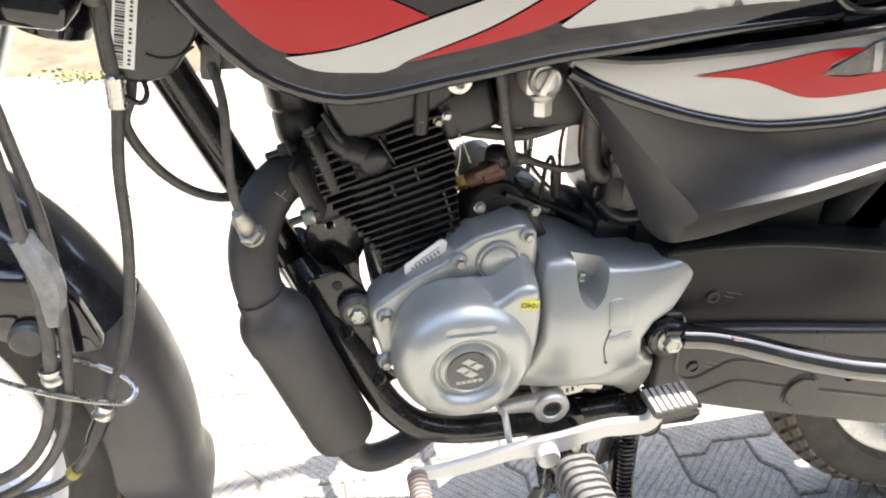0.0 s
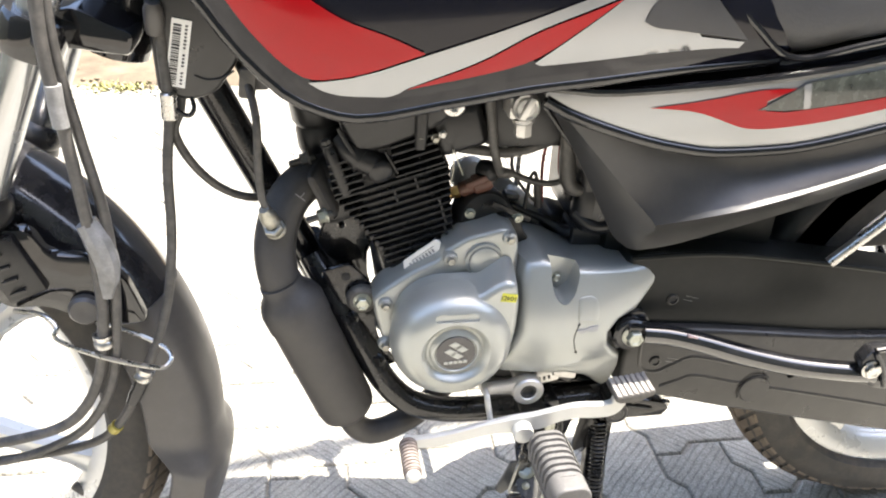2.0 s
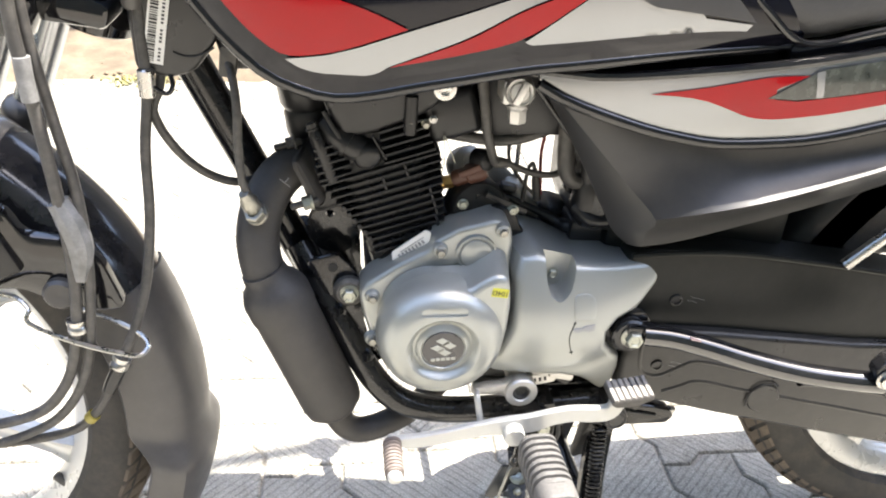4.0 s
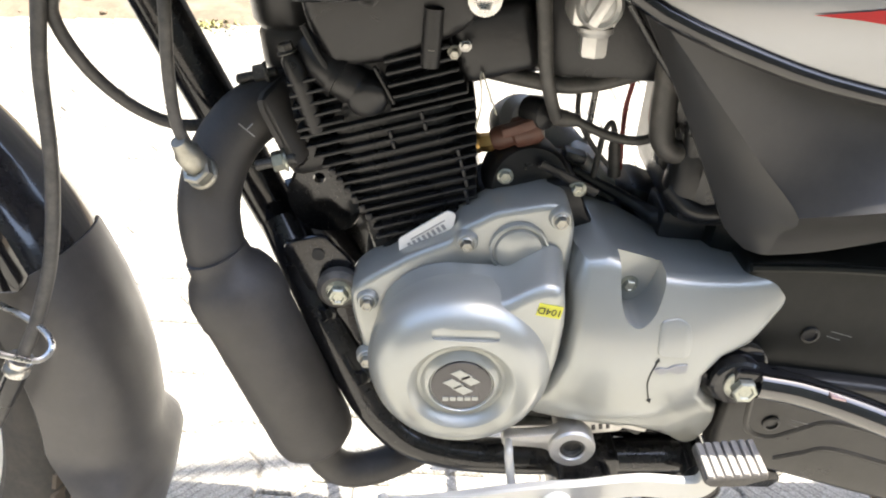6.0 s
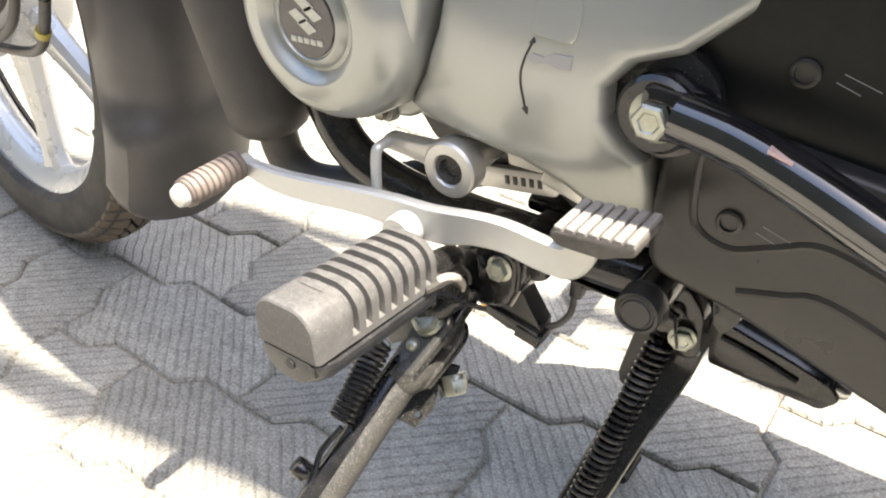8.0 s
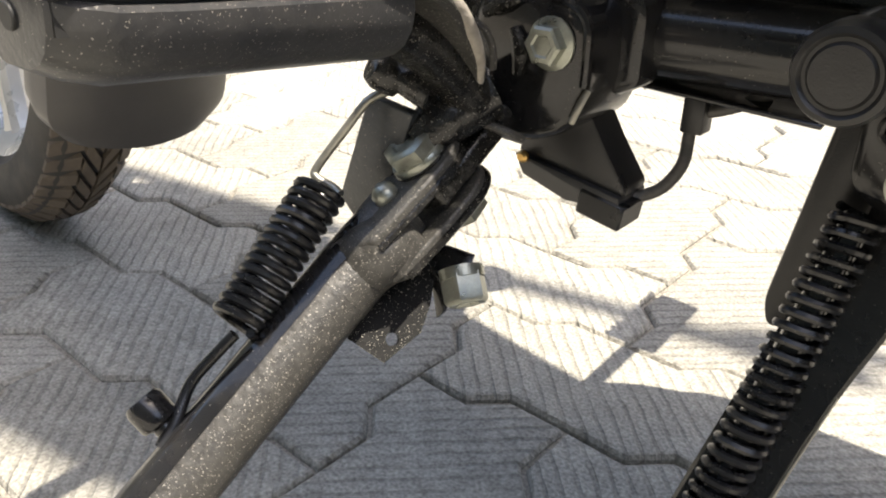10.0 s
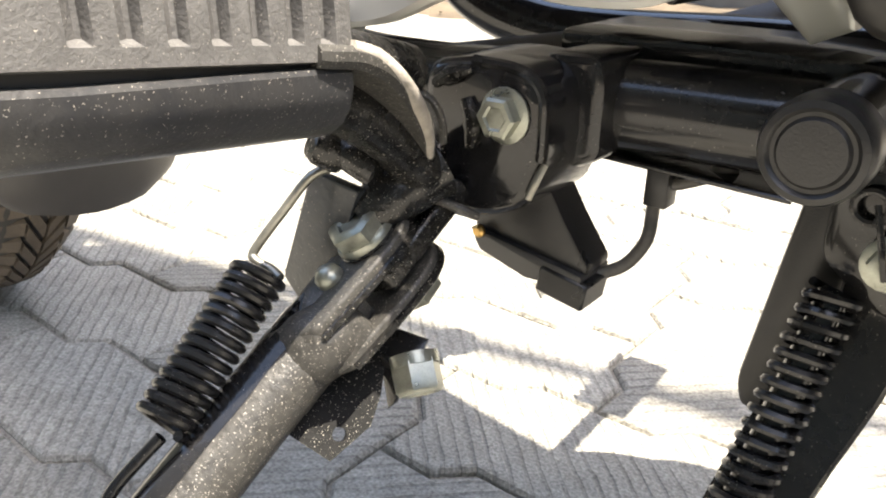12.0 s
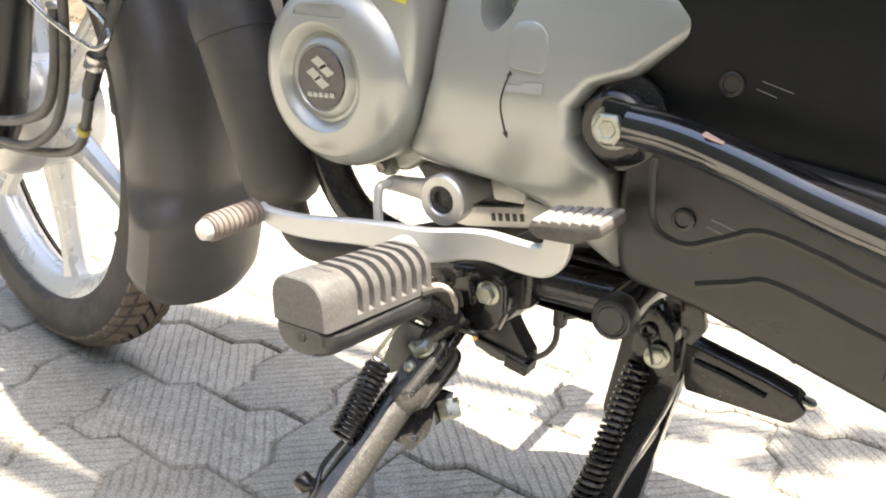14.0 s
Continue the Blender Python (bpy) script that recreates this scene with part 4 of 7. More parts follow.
cover = lathe([(0.0595, -0.080), (0.0598, -0.090), (0.0588, -0.098), (0.0560, -0.1055), (0.0520, -0.1115), (0.0470, -0.1160), (0.040, -0.1188), (0.0335, -0.1195), (0.0318, -0.1185), (0.0300, -0.1155), (0.0275, -0.113), (0.0255, -0.1135), (0.0225, -0.1165), (0.0205, -0.1175), (0.0195, -0.116), (0.005, -0.116)][::-1], (AC.x, 0, AC.z), (0, 1, 0), 72)
for dz, rz in ((0.040, 0.0), (-0.0475, 0.0)):
    slot = prism(fillet([(AC.x - 0.021, AC.z + dz - 0.0035), (AC.x + 0.021, AC.z + dz - 0.0035), (AC.x + 0.019, AC.z + dz + 0.0035), (AC.x - 0.019, AC.z + dz + 0.0035)], 0.003), -0.13, -0.1165 if dz > 0 else -0.1145, 0)
    cover = cut(cover, slot)
part("cover_bowl", cover, "silver", eng, "", 30)
part("emblem", cyl((AC.x, -0.1145, AC.z), (AC.x, -0.1172, AC.z), 0.0190, 40, 0.0006), "emblem", eng, "round dark emblem plate with silver shapes")
for sx, sz in ((-0.0005, 0.0092), (-0.0050, 0.0018), (0.0050, 0.0050), (0.0008, -0.0026)):
    part("emblem_shape", prism([(AC.x + sx - 0.0068, AC.z + sz + 0.0008), (AC.x + sx - 0.0010, AC.z + sz + 0.0040), (AC.x + sx + 0.0068, AC.z + sz - 0.0008), (AC.x + sx + 0.0010, AC.z + sz - 0.0040)], -0.1177, -0.117, 0), "silver", eng)
for k in range(5):
    part("emblem_bar", box((AC.x - 0.0092 + 0.0046 * k, -0.1173, AC.z - 0.0108 + 0.0003 * k), (0.0038, 0.0008, 0.0032), 0.0002), "silver", eng)
part("round_boss", lathe([(0.0185, -0.066), (0.0185, -0.070), (0.0172, -0.0705), (0.0165, -0.069), (0.0155, -0.069), (0.0145, -0.0715), (0.010, -0.073), (0.002, -0.0735)], (0.0515, 0, 0.4785), (0, 1, 0), 40), "silver", eng)
for x, z, r in ((0.0185, 0.482, 0.0046), (0.0750, 0.5015, 0.0046), (-0.043, 0.434, 0.0046), (-0.043, 0.387, 0.0046), (0.031, 0.343, 0.0046)):
    part("bolt_boss", lathe([(r * 1.65, -0.064), (r * 1.5, -0.0690), (r * 1.3, -0.0702), (r * 0.4, -0.0702)], (x, 0, z), (0, 1, 0), 20), "silver", eng)
    bolt((x, -0.070, z), (0, -1, 0), r * 0.9, 0.006, eng, "dullsteel", 1.2)
part("sticker", box((0.0690, -0.1061, 0.4590), (0.0150, 0.0006, 0.0088), 0.0, Matrix.Rotation(radians(9), 3, "Y")), "yellow", eng, "small yellow sticker with the code 104D")
tag = prism(fillet([(-0.0235, 0.459), (0.010, 0.4815), (0.0115, 0.492), (0.006, 0.4945), (-0.0245, 0.472)], 0.002), -0.0520, -0.0505, 0)
part("serial_label", tag, "label", eng, "white printed label at the cylinder's foot")
for k in range(8):
    part("label_mark", box((-0.0170 + 0.0030 * k, -0.0523, 0.4680 + 0.0021 * k), (0.0019, 0.0004, 0.0040), 0, Matrix.Rotation(radians(-34), 3, "Y")), "greyink", eng)
part("label_mark", box((-0.006, -0.0523, 0.4800), (0.026, 0.0004, 0.0007), 0, Matrix.Rotation(radians(-36), 3, "Y")), "greyink", eng)


def lettering(txt, m, size, material, parent, name="lettering"):
    """Raised lettering in the built-in font, as a mesh."""
    cu = bpy.data.curves.new(name, "FONT")
    cu.body, cu.size, cu.align_x, cu.align_y, cu.extrude = txt, size, "CENTER", "CENTER", 0.0001
    tmp = new("t", cu)
    me = bpy.data.meshes.new_from_object(tmp.evaluated_get(bpy.context.evaluated_depsgraph_get()))
    bpy.data.objects.remove(tmp)
    bpy.data.curves.remove(cu)
    me.transform(m)
    me.materials.clear()
    me.materials.append(M[material])
    ob = new(name, me)
    ob.parent = parent
    return ob


lettering("104D", Matrix.Translation((0.0690, -0.1067, 0.4590)) @ Matrix.Rotation(radians(9), 4, "Y") @ Matrix.Rotation(radians(90), 4, "X") @ Matrix.Rotation(radians(180), 4, "Z"), 0.0068, "ink", eng)

# sprocket cover: a domed outer face and a flat top that runs back to the crankcase
sf = [(0.088, 0.460), (0.093, 0.478), (0.108, 0.4815), (0.140, 0.4740), (0.190, 0.4705), (0.2415, 0.4665), (0.2275, 0.4450), (0.207, 0.4250), (0.188, 0.4185), (0.178, 0.406), (0.179, 0.391), (0.188, 0.380), (0.198, 0.371), (0.202, 0.352), (0.2055, 0.311), (0.1960, 0.3065), (0.184, 0.322), (0.172, 0.337), (0.160, 0.3475), (0.138, 0.3565), (0.106, 0.358), (0.074, 0.358), (0.0605, 0.3625), (0.076, 0.386), (0.0855, 0.413), (0.088, 0.440)]
sb = [(0.078, 0.458), (0.078, 0.478), (0.0985, 0.4885), (0.124, 0.4810), (0.147, 0.4690), (0.2405, 0.4650)] + sf[6:]


def face_y(x, z):
    """How far out the domed face of the sprocket cover stands at a place."""
    u, v = x - 0.145, z - 0.410
    return -0.1034 + 0.0535 * u + 0.0657 * v + 2.65 * u * u - 0.345 * u * v + 3.79 * v * v


def domed(bm, back, step=0.009):
    """Cuts a casting into a grid and bends its near side to the dome, fading out towards its back."""
    for axis, lo, hi in ((0, 0.05, 0.24), (2, 0.30, 0.50)):
        n_ = Vector((1, 0, 0)) if axis == 0 else Vector((0, 0, 1))
        k_ = lo
        while k_ < hi:
            bmesh.ops.bisect_plane(bm, geom=bm.verts[:] + bm.edges[:] + bm.faces[:], dist=1e-6, plane_co=n_ * k_, plane_no=n_)
            k_ += step
    for v in bm.verts:
        w = (v.co.y - back) / (-0.0885 - back)
        v.co.y += (face_y(v.co.x, v.co.z) + 0.0885) * max(0.0, min(1.05, w))
    return bm


cov = domed(prism(sf, -0.0885, -0.008, 0.0065, 5, base=sb), -0.008)
pocket = prism(fillet([(0.1125, 0.52), (0.147, 0.52), (0.1425, 0.466), (0.1375, 0.449), (0.128, 0.4400), (0.1190, 0.4470), (0.1150, 0.462)], 0.006), -0.13, -0.0655, 0)
cov = cut(cov, pocket)
part("sprocket_cover", cov, "silver", eng, "silver painted sprocket cover", 32)
bolt((0.1264, -0.0652, 0.4548), (0, -1, 0), 0.0046, 0.005, eng, "zinc", 1.3)
part("cover_step", domed(prism(fillet([(0.1420, 0.4250), (0.1628, 0.4228), (0.1640, 0.4340), (0.1612, 0.4450), (0.1530, 0.4500), (0.1415, 0.4480)], 0.004), -0.0890, -0.084, 0.0006), -0.080, 0.006), "silver", eng)
part("shift_mark", domed(prism([(0.1415, 0.4150), (0.1445, 0.4165), (0.1500, 0.4158), (0.1540, 0.4180), (0.1632, 0.4185), (0.1630, 0.4125), (0.1575, 0.4120), (0.1520, 0.4135), (0.1460, 0.4118), (0.1430, 0.4130)], -0.0889, -0.0875, 0), -0.080, 0.006), "greyink", eng, "grey printed shift lever symbol")
arrow = catmull([Vector((0.1430, 0, 0.4205)), Vector((0.1402, 0, 0.4120)), Vector((0.1395, 0, 0.4030)), Vector((0.1428, 0, 0.3900))], 5)
part("shift_mark", tube([(p.x, face_y(p.x, p.z) - 0.0002, p.z) for p in arrow], 0.0005, 6, 1), "ink", eng)
for p, q, t_ in ((arrow[0], (0.1436, 0.4232), (0.0016, 0.0004)), (arrow[-1], (0.1442, 0.3868), (0.0015, 0.0006))):
    tip_y = face_y(p.x, p.z)
    part("shift_mark", prism([q, (p.x - t_[0], p.z - t_[1]), (p.x + t_[0], p.z + t_[1])], tip_y - 0.0005, tip_y + 0.0008, 0), "ink", eng)
part("lower_case", prism(fillet([(0.045, 0.348), (0.10, 0.358), (0.14, 0.346), (0.165, 0.322), (0.16, 0.312), (0.13, 0.330), (0.10, 0.326), (0.06, 0.330)], 0.004), -0.058, 0.0, 0.003), "engine", eng)
part("cast_lug", box((0.150, -0.062, 0.334), (0.026, 0.012, 0.012), 0.002, Matrix.Rotation(radians(12), 3, "Y")), "cast", eng)
for k in range(4):
    part("cast_mark", box((0.0915 + 0.004 * k, -0.0605, 0.3505), (0.002, 0.0012, 0.006), 0.0004), "cast", eng)
part("web", tube([(0.118, -0.045, 0.318), (0.131, -0.048, 0.340), (0.143, -0.045, 0.318)], 0.003, 8, 2), "cast", eng)
# starter motor and temperature sensor behind the cylinder
part("starter_motor", lathe([(0.006, -0.004), (0.015, 0.0), (0.0168, 0.006), (0.0168, 0.045), (0.0150, 0.048), (0.0150, 0.075), (0.012, 0.08)], (0.070, 0.050, 0.518), (0.70, 0.0, -0.71), 28), "litcast", eng, "bare aluminium starter motor")
part("starter_foot", prism(fillet([(0.086, 0.503), (0.100, 0.508), (0.110, 0.504), (0.128, 0.486), (0.130, 0.470), (0.112, 0.466), (0.092, 0.484)], 0.003), 0.016, 0.040, 0.003), "litcast", eng)
part("starter_rib", tube([(0.100, 0.014, 0.506), (0.107, 0.013, 0.497), (0.114, 0.013, 0.484)], 0.0055, 14, 4), "litcast", eng)
part("terminal_cover", box((0.094, 0.012, 0.5085), (0.016, 0.012, 0.007), 0.0015, Matrix.Rotation(radians(14), 3, "Y")), "greenplate", eng, "grey-blue cover over the starter terminal")
part("starter_cap", lathe([(0.004, -0.018), (0.012, -0.016), (0.018, -0.008), (0.0192, 0.0), (0.0192, 0.010), (0.012, 0.016)], (0.056, 0.054, 0.514), (0.35, -0.75, 0.4), 28), "whiteplastic", eng, "milky white cap of the starter")
part("black_boss", lathe([(0.024, 0.0), (0.028, 0.004), (0.028, 0.030), (0.025, 0.034), (0.012, 0.036)], (0.056, 0.002, 0.500), (0.1, -1, 0.15), 28), "engine", eng)
part("case_shoulder", box((0.066, -0.012, 0.494), (0.050, 0.045, 0.028), 0.008, Matrix.Rotation(radians(16), 3, "Y")), "engine", eng)
bolt((0.042, -0.035, 0.5125), (0, -1, 0.1), 0.0042, 0.005, eng, "zinc", 1.25)
bolt((0.089, -0.037, 0.507), (0, -1, 0.1), 0.0042, 0.005, eng, "zinc", 1.4)
part("fixing_strap", box((0.083, -0.036, 0.5135), (0.044, 0.003, 0.006), 0.001, Matrix.Rotation(radians(26), 3, "Y")), "engine", eng)
part("sensor_fitting", hexhead((0.023, -0.016, 0.526), (0.9, -0.25, 0.25), 0.0062, 0.012, 1.1), "brass", eng, "brass sensor fitting")
part("sensor_plug", lathe([(0.006, 0.0), (0.0078, 0.003), (0.0078, 0.014), (0.0100, 0.016), (0.0100, 0.029), (0.008, 0.033)], (0.033, -0.018, 0.530), (0.9, -0.12, 0.38), 20), "brown", eng, "brown sensor connector")
part("plug_latch", box((0.048, -0.027, 0.543), (0.022, 0.008, 0.007), 0.002, Matrix.Rotation(radians(-23), 3, "Y")), "brown", eng)
part("plug_boot", lathe([(0.003, -0.010), (0.0095, -0.008), (0.0105, 0.0), (0.0095, 0.008), (0.003, 0.010)], (0.060, -0.020, 0.551), (0.6, -0.75, 0.1), 20), "engine", eng)
# intake, throttle body and fuel tap
part("intake", tube([(0.005, 0.012, 0.583), (0.035, 0.012, 0.590), (0.07, 0.012, 0.596)], 0.026, 24, 4), "engine", eng)
part("intake_flange", box((0.028, -0.006, 0.598), (0.050, 0.060, 0.044), 0.008, TILT, 3), "engine", eng)
part("throttle_body", box((0.098, 0.004, 0.611), (0.092, 0.066, 0.076), 0.014), "engine", eng)
part("throttle_drum", cyl((0.085, -0.012, 0.602), (0.085, -0.024, 0.602), 0.021, 28, 0.003), "engine", eng)
part("intake_boot", tube([(0.10, YC, 0.612), (0.13, YC, 0.612), (0.17, YC, 0.605)], 0.024, 20, 4), "cable", eng)
tap = new("fuel_tap")
tap.parent = bike
part("tap_body", box((0.078, -0.048, 0.628), (0.026, 0.030, 0.022), 0.004), "cast", tap)
part("tap_knob", lathe([(0.0118, -0.006), (0.0128, 0.0), (0.0128, 0.005), (0.0110, 0.0075), (0.0085, 0.0065), (0.0075, 0.0085), (0.002, 0.009)], (0.079, -0.062, 0.630), (-0.1, -1, 0.15), 28), "cast", tap, "bare aluminium fuel tap knob")
part("tap_rib", box((0.0790, -0.0710, 0.6310), (0.0065, 0.005, 0.022), 0.002, Matrix.Rotation(radians(25), 3, "Y")), "cast", tap)
part("tap_cup", hexhead((0.0795, -0.058, 0.617), (0.02, -0.1, -1), 0.0080, 0.016, 1.25), "cast", tap)
# wires and hoses behind the cylinder
hose = lambda pts, r, m="cable": part("hose", tube(pts, r, 10, 6), m, bike)
hose([(0.050, -0.040, 0.640), (0.054, -0.042, 0.615), (0.058, -0.042, 0.588), (0.063, -0.038, 0.570), (0.070, -0.030, 0.552)], [0.0050, 0.0046, 0.0044, 0.0044, 0.0040])
hose([(0.020, -0.02, 0.578), (0.044, -0.022, 0.574), (0.073, -0.024, 0.571), (0.095, -0.022, 0.573), (0.113, -0.02, 0.578), (0.135, -0.016, 0.584)], 0.0052)
hose([(0.064, -0.020, 0.551), (0.076, -0.020, 0.548), (0.086, -0.018, 0.546)], [0.0058, 0.0055, 0.0042])
hose([(0.085, -0.018, 0.546), (0.108, -0.016, 0.536), (0.129, -0.015, 0.533), (0.143, -0.014, 0.540), (0.152, -0.012, 0.552)], 0.0032)
hose([(0.123, 0.0, 0.585), (0.122, 0.0, 0.566), (0.1205, 0.0, 0.550), (0.1215, 0.0, 0.531), (0.124, 0.0, 0.505)], 0.0017, "redwire")
hose([(0.106, 0.0, 0.490), (0.1075, 0.0, 0.510), (0.1090, 0.0, 0.530), (0.1130, 0.0, 0.539), (0.1165, 0.0, 0.530), (0.1180, 0.0, 0.520), (0.121, 0.0, 0.500)], [0.0022, 0.0022, 0.0020, 0.0017, 0.0024, 0.0042, 0.0046])
hose([(0.088, 0.0, 0.562), (0.0905, 0.0, 0.541), (0.104, 0.0, 0.520), (0.120, 0.0, 0.503)], 0.0018)
hose([(0.138, 0.004, 0.590), (0.1375, 0.002, 0.566), (0.1385, 0.0, 0.542), (0.143, 0.0, 0.530), (0.151, 0.0, 0.525)], 0.0017, "redwire")
part("hose_clip", tube([(0.130, -0.017, 0.5785), (0.134, -0.016, 0.5800)], 0.0062, 14, 2), "bluewire", bike)
part("rod", cyl((0.1085, 0.05, 0.47), (0.1105, 0.05, 0.56), 0.0026, 10), "steel", bike)
hose([(0.1330, -0.026, 0.612), (0.1345, -0.030, 0.585), (0.1355, -0.031, 0.560), (0.1390, -0.031, 0.541), (0.1490, -0.030, 0.533), (0.1600, -0.028, 0.536)], [0.0085, 0.0085, 0.0082, 0.0080, 0.0078, 0.0075])
part("breather_cup", lathe([(0.012, -0.030), (0.0165, -0.026), (0.0170, 0.0), (0.0155, 0.004), (0.0155, 0.010), (0.0180, 0.014), (0.0180, 0.034), (0.0150, 0.040)], (0.166, -0.026, 0.532), (0.1, 0.0, 1), 28), "engine", bike, "black breather cup behind the engine")
part("clamp_base", box((0.182, -0.010, 0.477), (0.064, 0.040, 0.022), 0.004, Matrix.Rotation(radians(3), 3, "Y")), "plastic", bike)
part("rubber_block", box((0.158, 0.034, 0.466), (0.050, 0.05, 0.030), 0.008, Matrix.Rotation(radians(18), 3, "Y")), "engine", bike)
part("terminal", lathe([(0.009, 0), (0.010, 0.004), (0.010, 0.010), (0.004, 0.012)], (0.151, -0.006, 0.522), (0.2, -1, 0.1), 16), "engine", bike)
for p, q, r in (((0.158, -0.030, 0.556), (0.163, -0.034, 0.520), 0.0085), ((0.178, -0.034, 0.552), (0.180, -0.036, 0.512), 0.011)):
    part("relay", cyl(p, q, r, 20, 0.002), "engine", bike)
part("wire_loom", tube([(0.150, -0.030, 0.508), (0.165, -0.040, 0.498), (0.182, -0.042, 0.499), (0.200, -0.040, 0.508)], [0.006, 0.0075, 0.0075, 0.007], 12, 5), "engine", bike)
part("wire_loom", tube([(0.092, 0.002, 0.503), (0.108, 0.000, 0.495), (0.124, -0.002, 0.488), (0.140, -0.008, 0.481), (0.150, -0.016, 0.478), (0.160, -0.020, 0.480)], [0.003, 0.0035, 0.004, 0.005, 0.007, 0.006], 12, 5), "engine", bike)
part("bead_wire", tube([(0.093, -0.072, 0.634), (0.110, -0.071, 0.612), (0.130, -0.070, 0.588), (0.150, -0.068, 0.560), (0.156, -0.066, 0.550)], 0.0022, 10, 5), "frame", bike)

# label box below the steering head
ec = new("head_cover")
ec.parent = bike
ec["label"] = "dark grey plastic cover with a white barcode label"
part("shell", prism(fillet([(-0.236, 0.76), (-0.232, 0.700), (-0.231, 0.6395), (-0.205, 0.6325), (-0.185, 0.6385), (-0.168, 0.660), (-0.150, 0.70), (-0.16, 0.76)], 0.007), -0.048, 0.09, 0.006, 3), "plastic", ec)
part("shell_line", tube([(-0.200, -0.0482, 0.655), (-0.190, -0.0484, 0.6515), (-0.178, -0.0484, 0.653), (-0.168, -0.0478, 0.659)], 0.001, 6, 4), "ink", ec)
part("wire_plug", lathe([(0.007, 0), (0.008, 0.004), (0.008, 0.02), (0.0055, 0.026)], (-0.2265, -0.047, 0.69), (0.08, -0.25, 1), 16), "fender", ec)
lr = Matrix.Rotation(radians(12), 3, "Y")
lbc = Vector((-0.2105, -0.0490, 0.6735))
part("label", box(lbc, (0.0155, 0.0006, 0.056), 0, lr), "label", ec, "white barcode label")
random.seed(4)
zz = -0.026
while zz < 0.025:
    h = random.choice((0.0006, 0.0010, 0.0016))
    part("code_bar", box(lbc + lr @ Vector((-0.0028, -0.0005, zz + h / 2)), (0.0062, 0.0004, h), 0, lr), "ink", ec)
    zz += h + random.choice((0.0007, 0.0011))
for k in range(17):
    if k not in (4, 9):
        part("text_bar", box(lbc + lr @ Vector((0.0042, -0.0005, -0.0245 + 0.0030 * k)), (random.uniform(0.0018, 0.0024), 0.0004, random.uniform(0.0012, 0.0019)), 0, lr), "ink", ec)
part("ignition_lead", tube([(-0.168, -0.02, 0.66), (-0.157, -0.052, 0.645), (-0.152, -0.066, 0.62), (-0.153, -0.070, 0.585), (-0.152, -0.071, 0.555), (-0.1475, -0.071, 0.540)], 0.0036, 10, 6), "cable", bike, "black lead of the exhaust sensor")
part("lead_plug", box((-0.158, -0.045, 0.648), (0.014, 0.014, 0.026), 0.003, Matrix.Rotation(radians(8), 3, "Y")), "cable", bike)
part("lead_plug", box((-0.150, -0.035, 0.648), (0.018, 0.012, 0.018), 0.003), "plastic", bike)

# ---------------------------------------------------------------- exhaust
ex = new("exhaust")
ex.parent = bike
ex["label"] = "matt black exhaust header with a fat catalyst can"
part("header_pipe", tube([(-0.078, 0.004, 0.537), (-0.100, -0.006, 0.545), (-0.122, -0.020, 0.538), (-0.138, -0.035, 0.518), (-0.145, -0.046, 0.492), (-0.1435, -0.052, 0.465), (-0.136, -0.055, 0.440)], 0.0195, 28, 7), "exhaust", ex)
part("flange", box((-0.0905, -0.008, 0.540), (0.012, 0.072, 0.052), 0.008, Matrix.Rotation(radians(-24), 3, "Y") @ Matrix.Rotation(radians(-20), 3, "Z")), "exhaust", ex)
for p in ((-0.104, -0.012, 0.566), (-0.090, -0.040, 0.521)):
    p, d = Vector(p), Vector((-0.93, -0.2, -0.18)).normalized()
    sd = part("stud", cyl(p, p + d * 0.026, 0.0032, 12), "dusty", ex)
    part("nut", hexhead(p + d * 0.006, d, 0.0065, 0.009, 1.2), "zinc" if p.z < 0.55 else "dusty", sd)
ca, cb = Vector((-0.1385, -0.055, 0.449)), Vector((-0.0785, -0.055, 0.2925))
cd = (cb - ca).normalized()
L = (cb - ca).length
part("catalyst_can", lathe([(0.0205, -0.010), (0.0215, 0.0), (0.027, 0.006), (0.0305, 0.014), (0.0318, 0.019), (0.0318, 0.036), (0.0305, 0.0365), (0.0305, L - 0.016), (0.029, L - 0.008), (0.022, L), (0.0145, L + 0.004)], ca, cd, 48), "exhaust", ex)
part("tail_pipe", tube([(-0.081, -0.055, 0.296), (-0.072, -0.055, 0.272), (-0.054, -0.052, 0.2595), (-0.025, -0.042, 0.260), (0.01, -0.02, 0.266), (0.06, 0.04, 0.272), (0.14, 0.11, 0.285), (0.22, 0.145, 0.335), (0.32, 0.15, 0.375), (0.75, 0.16, 0.40)], [0.014, 0.0135, 0.0135, 0.0135, 0.0135, 0.014, 0.017, 0.024, 0.042, 0.048], 20, 6), "exhaust", ex)
part("x_mark", merge(tube([(-0.1235, -0.0425, 0.5425), (-0.1150, -0.0400, 0.5335)], 0.0004, 6, 1), tube([(-0.1155, -0.0400, 0.5420), (-0.1240, -0.0425, 0.5335)], 0.0004, 6, 1)), "greyink", ex)
sn = part("oxygen_sensor", hexhead((-0.1425, -0.062, 0.518), (-0.28, -0.72, 0.62), 0.0095, 0.010, 1.1), "dullsteel", ex, "steel oxygen sensor")
sd_ = Vector((-0.28, -0.42, 0.85)).normalized()
part("sensor_body", lathe([(0.0065, 0.006), (0.0078, 0.010), (0.0078, 0.020), (0.006, 0.023), (0.0045, 0.030)], (-0.1425, -0.062, 0.518), sd_, 20), "dullsteel", sn)

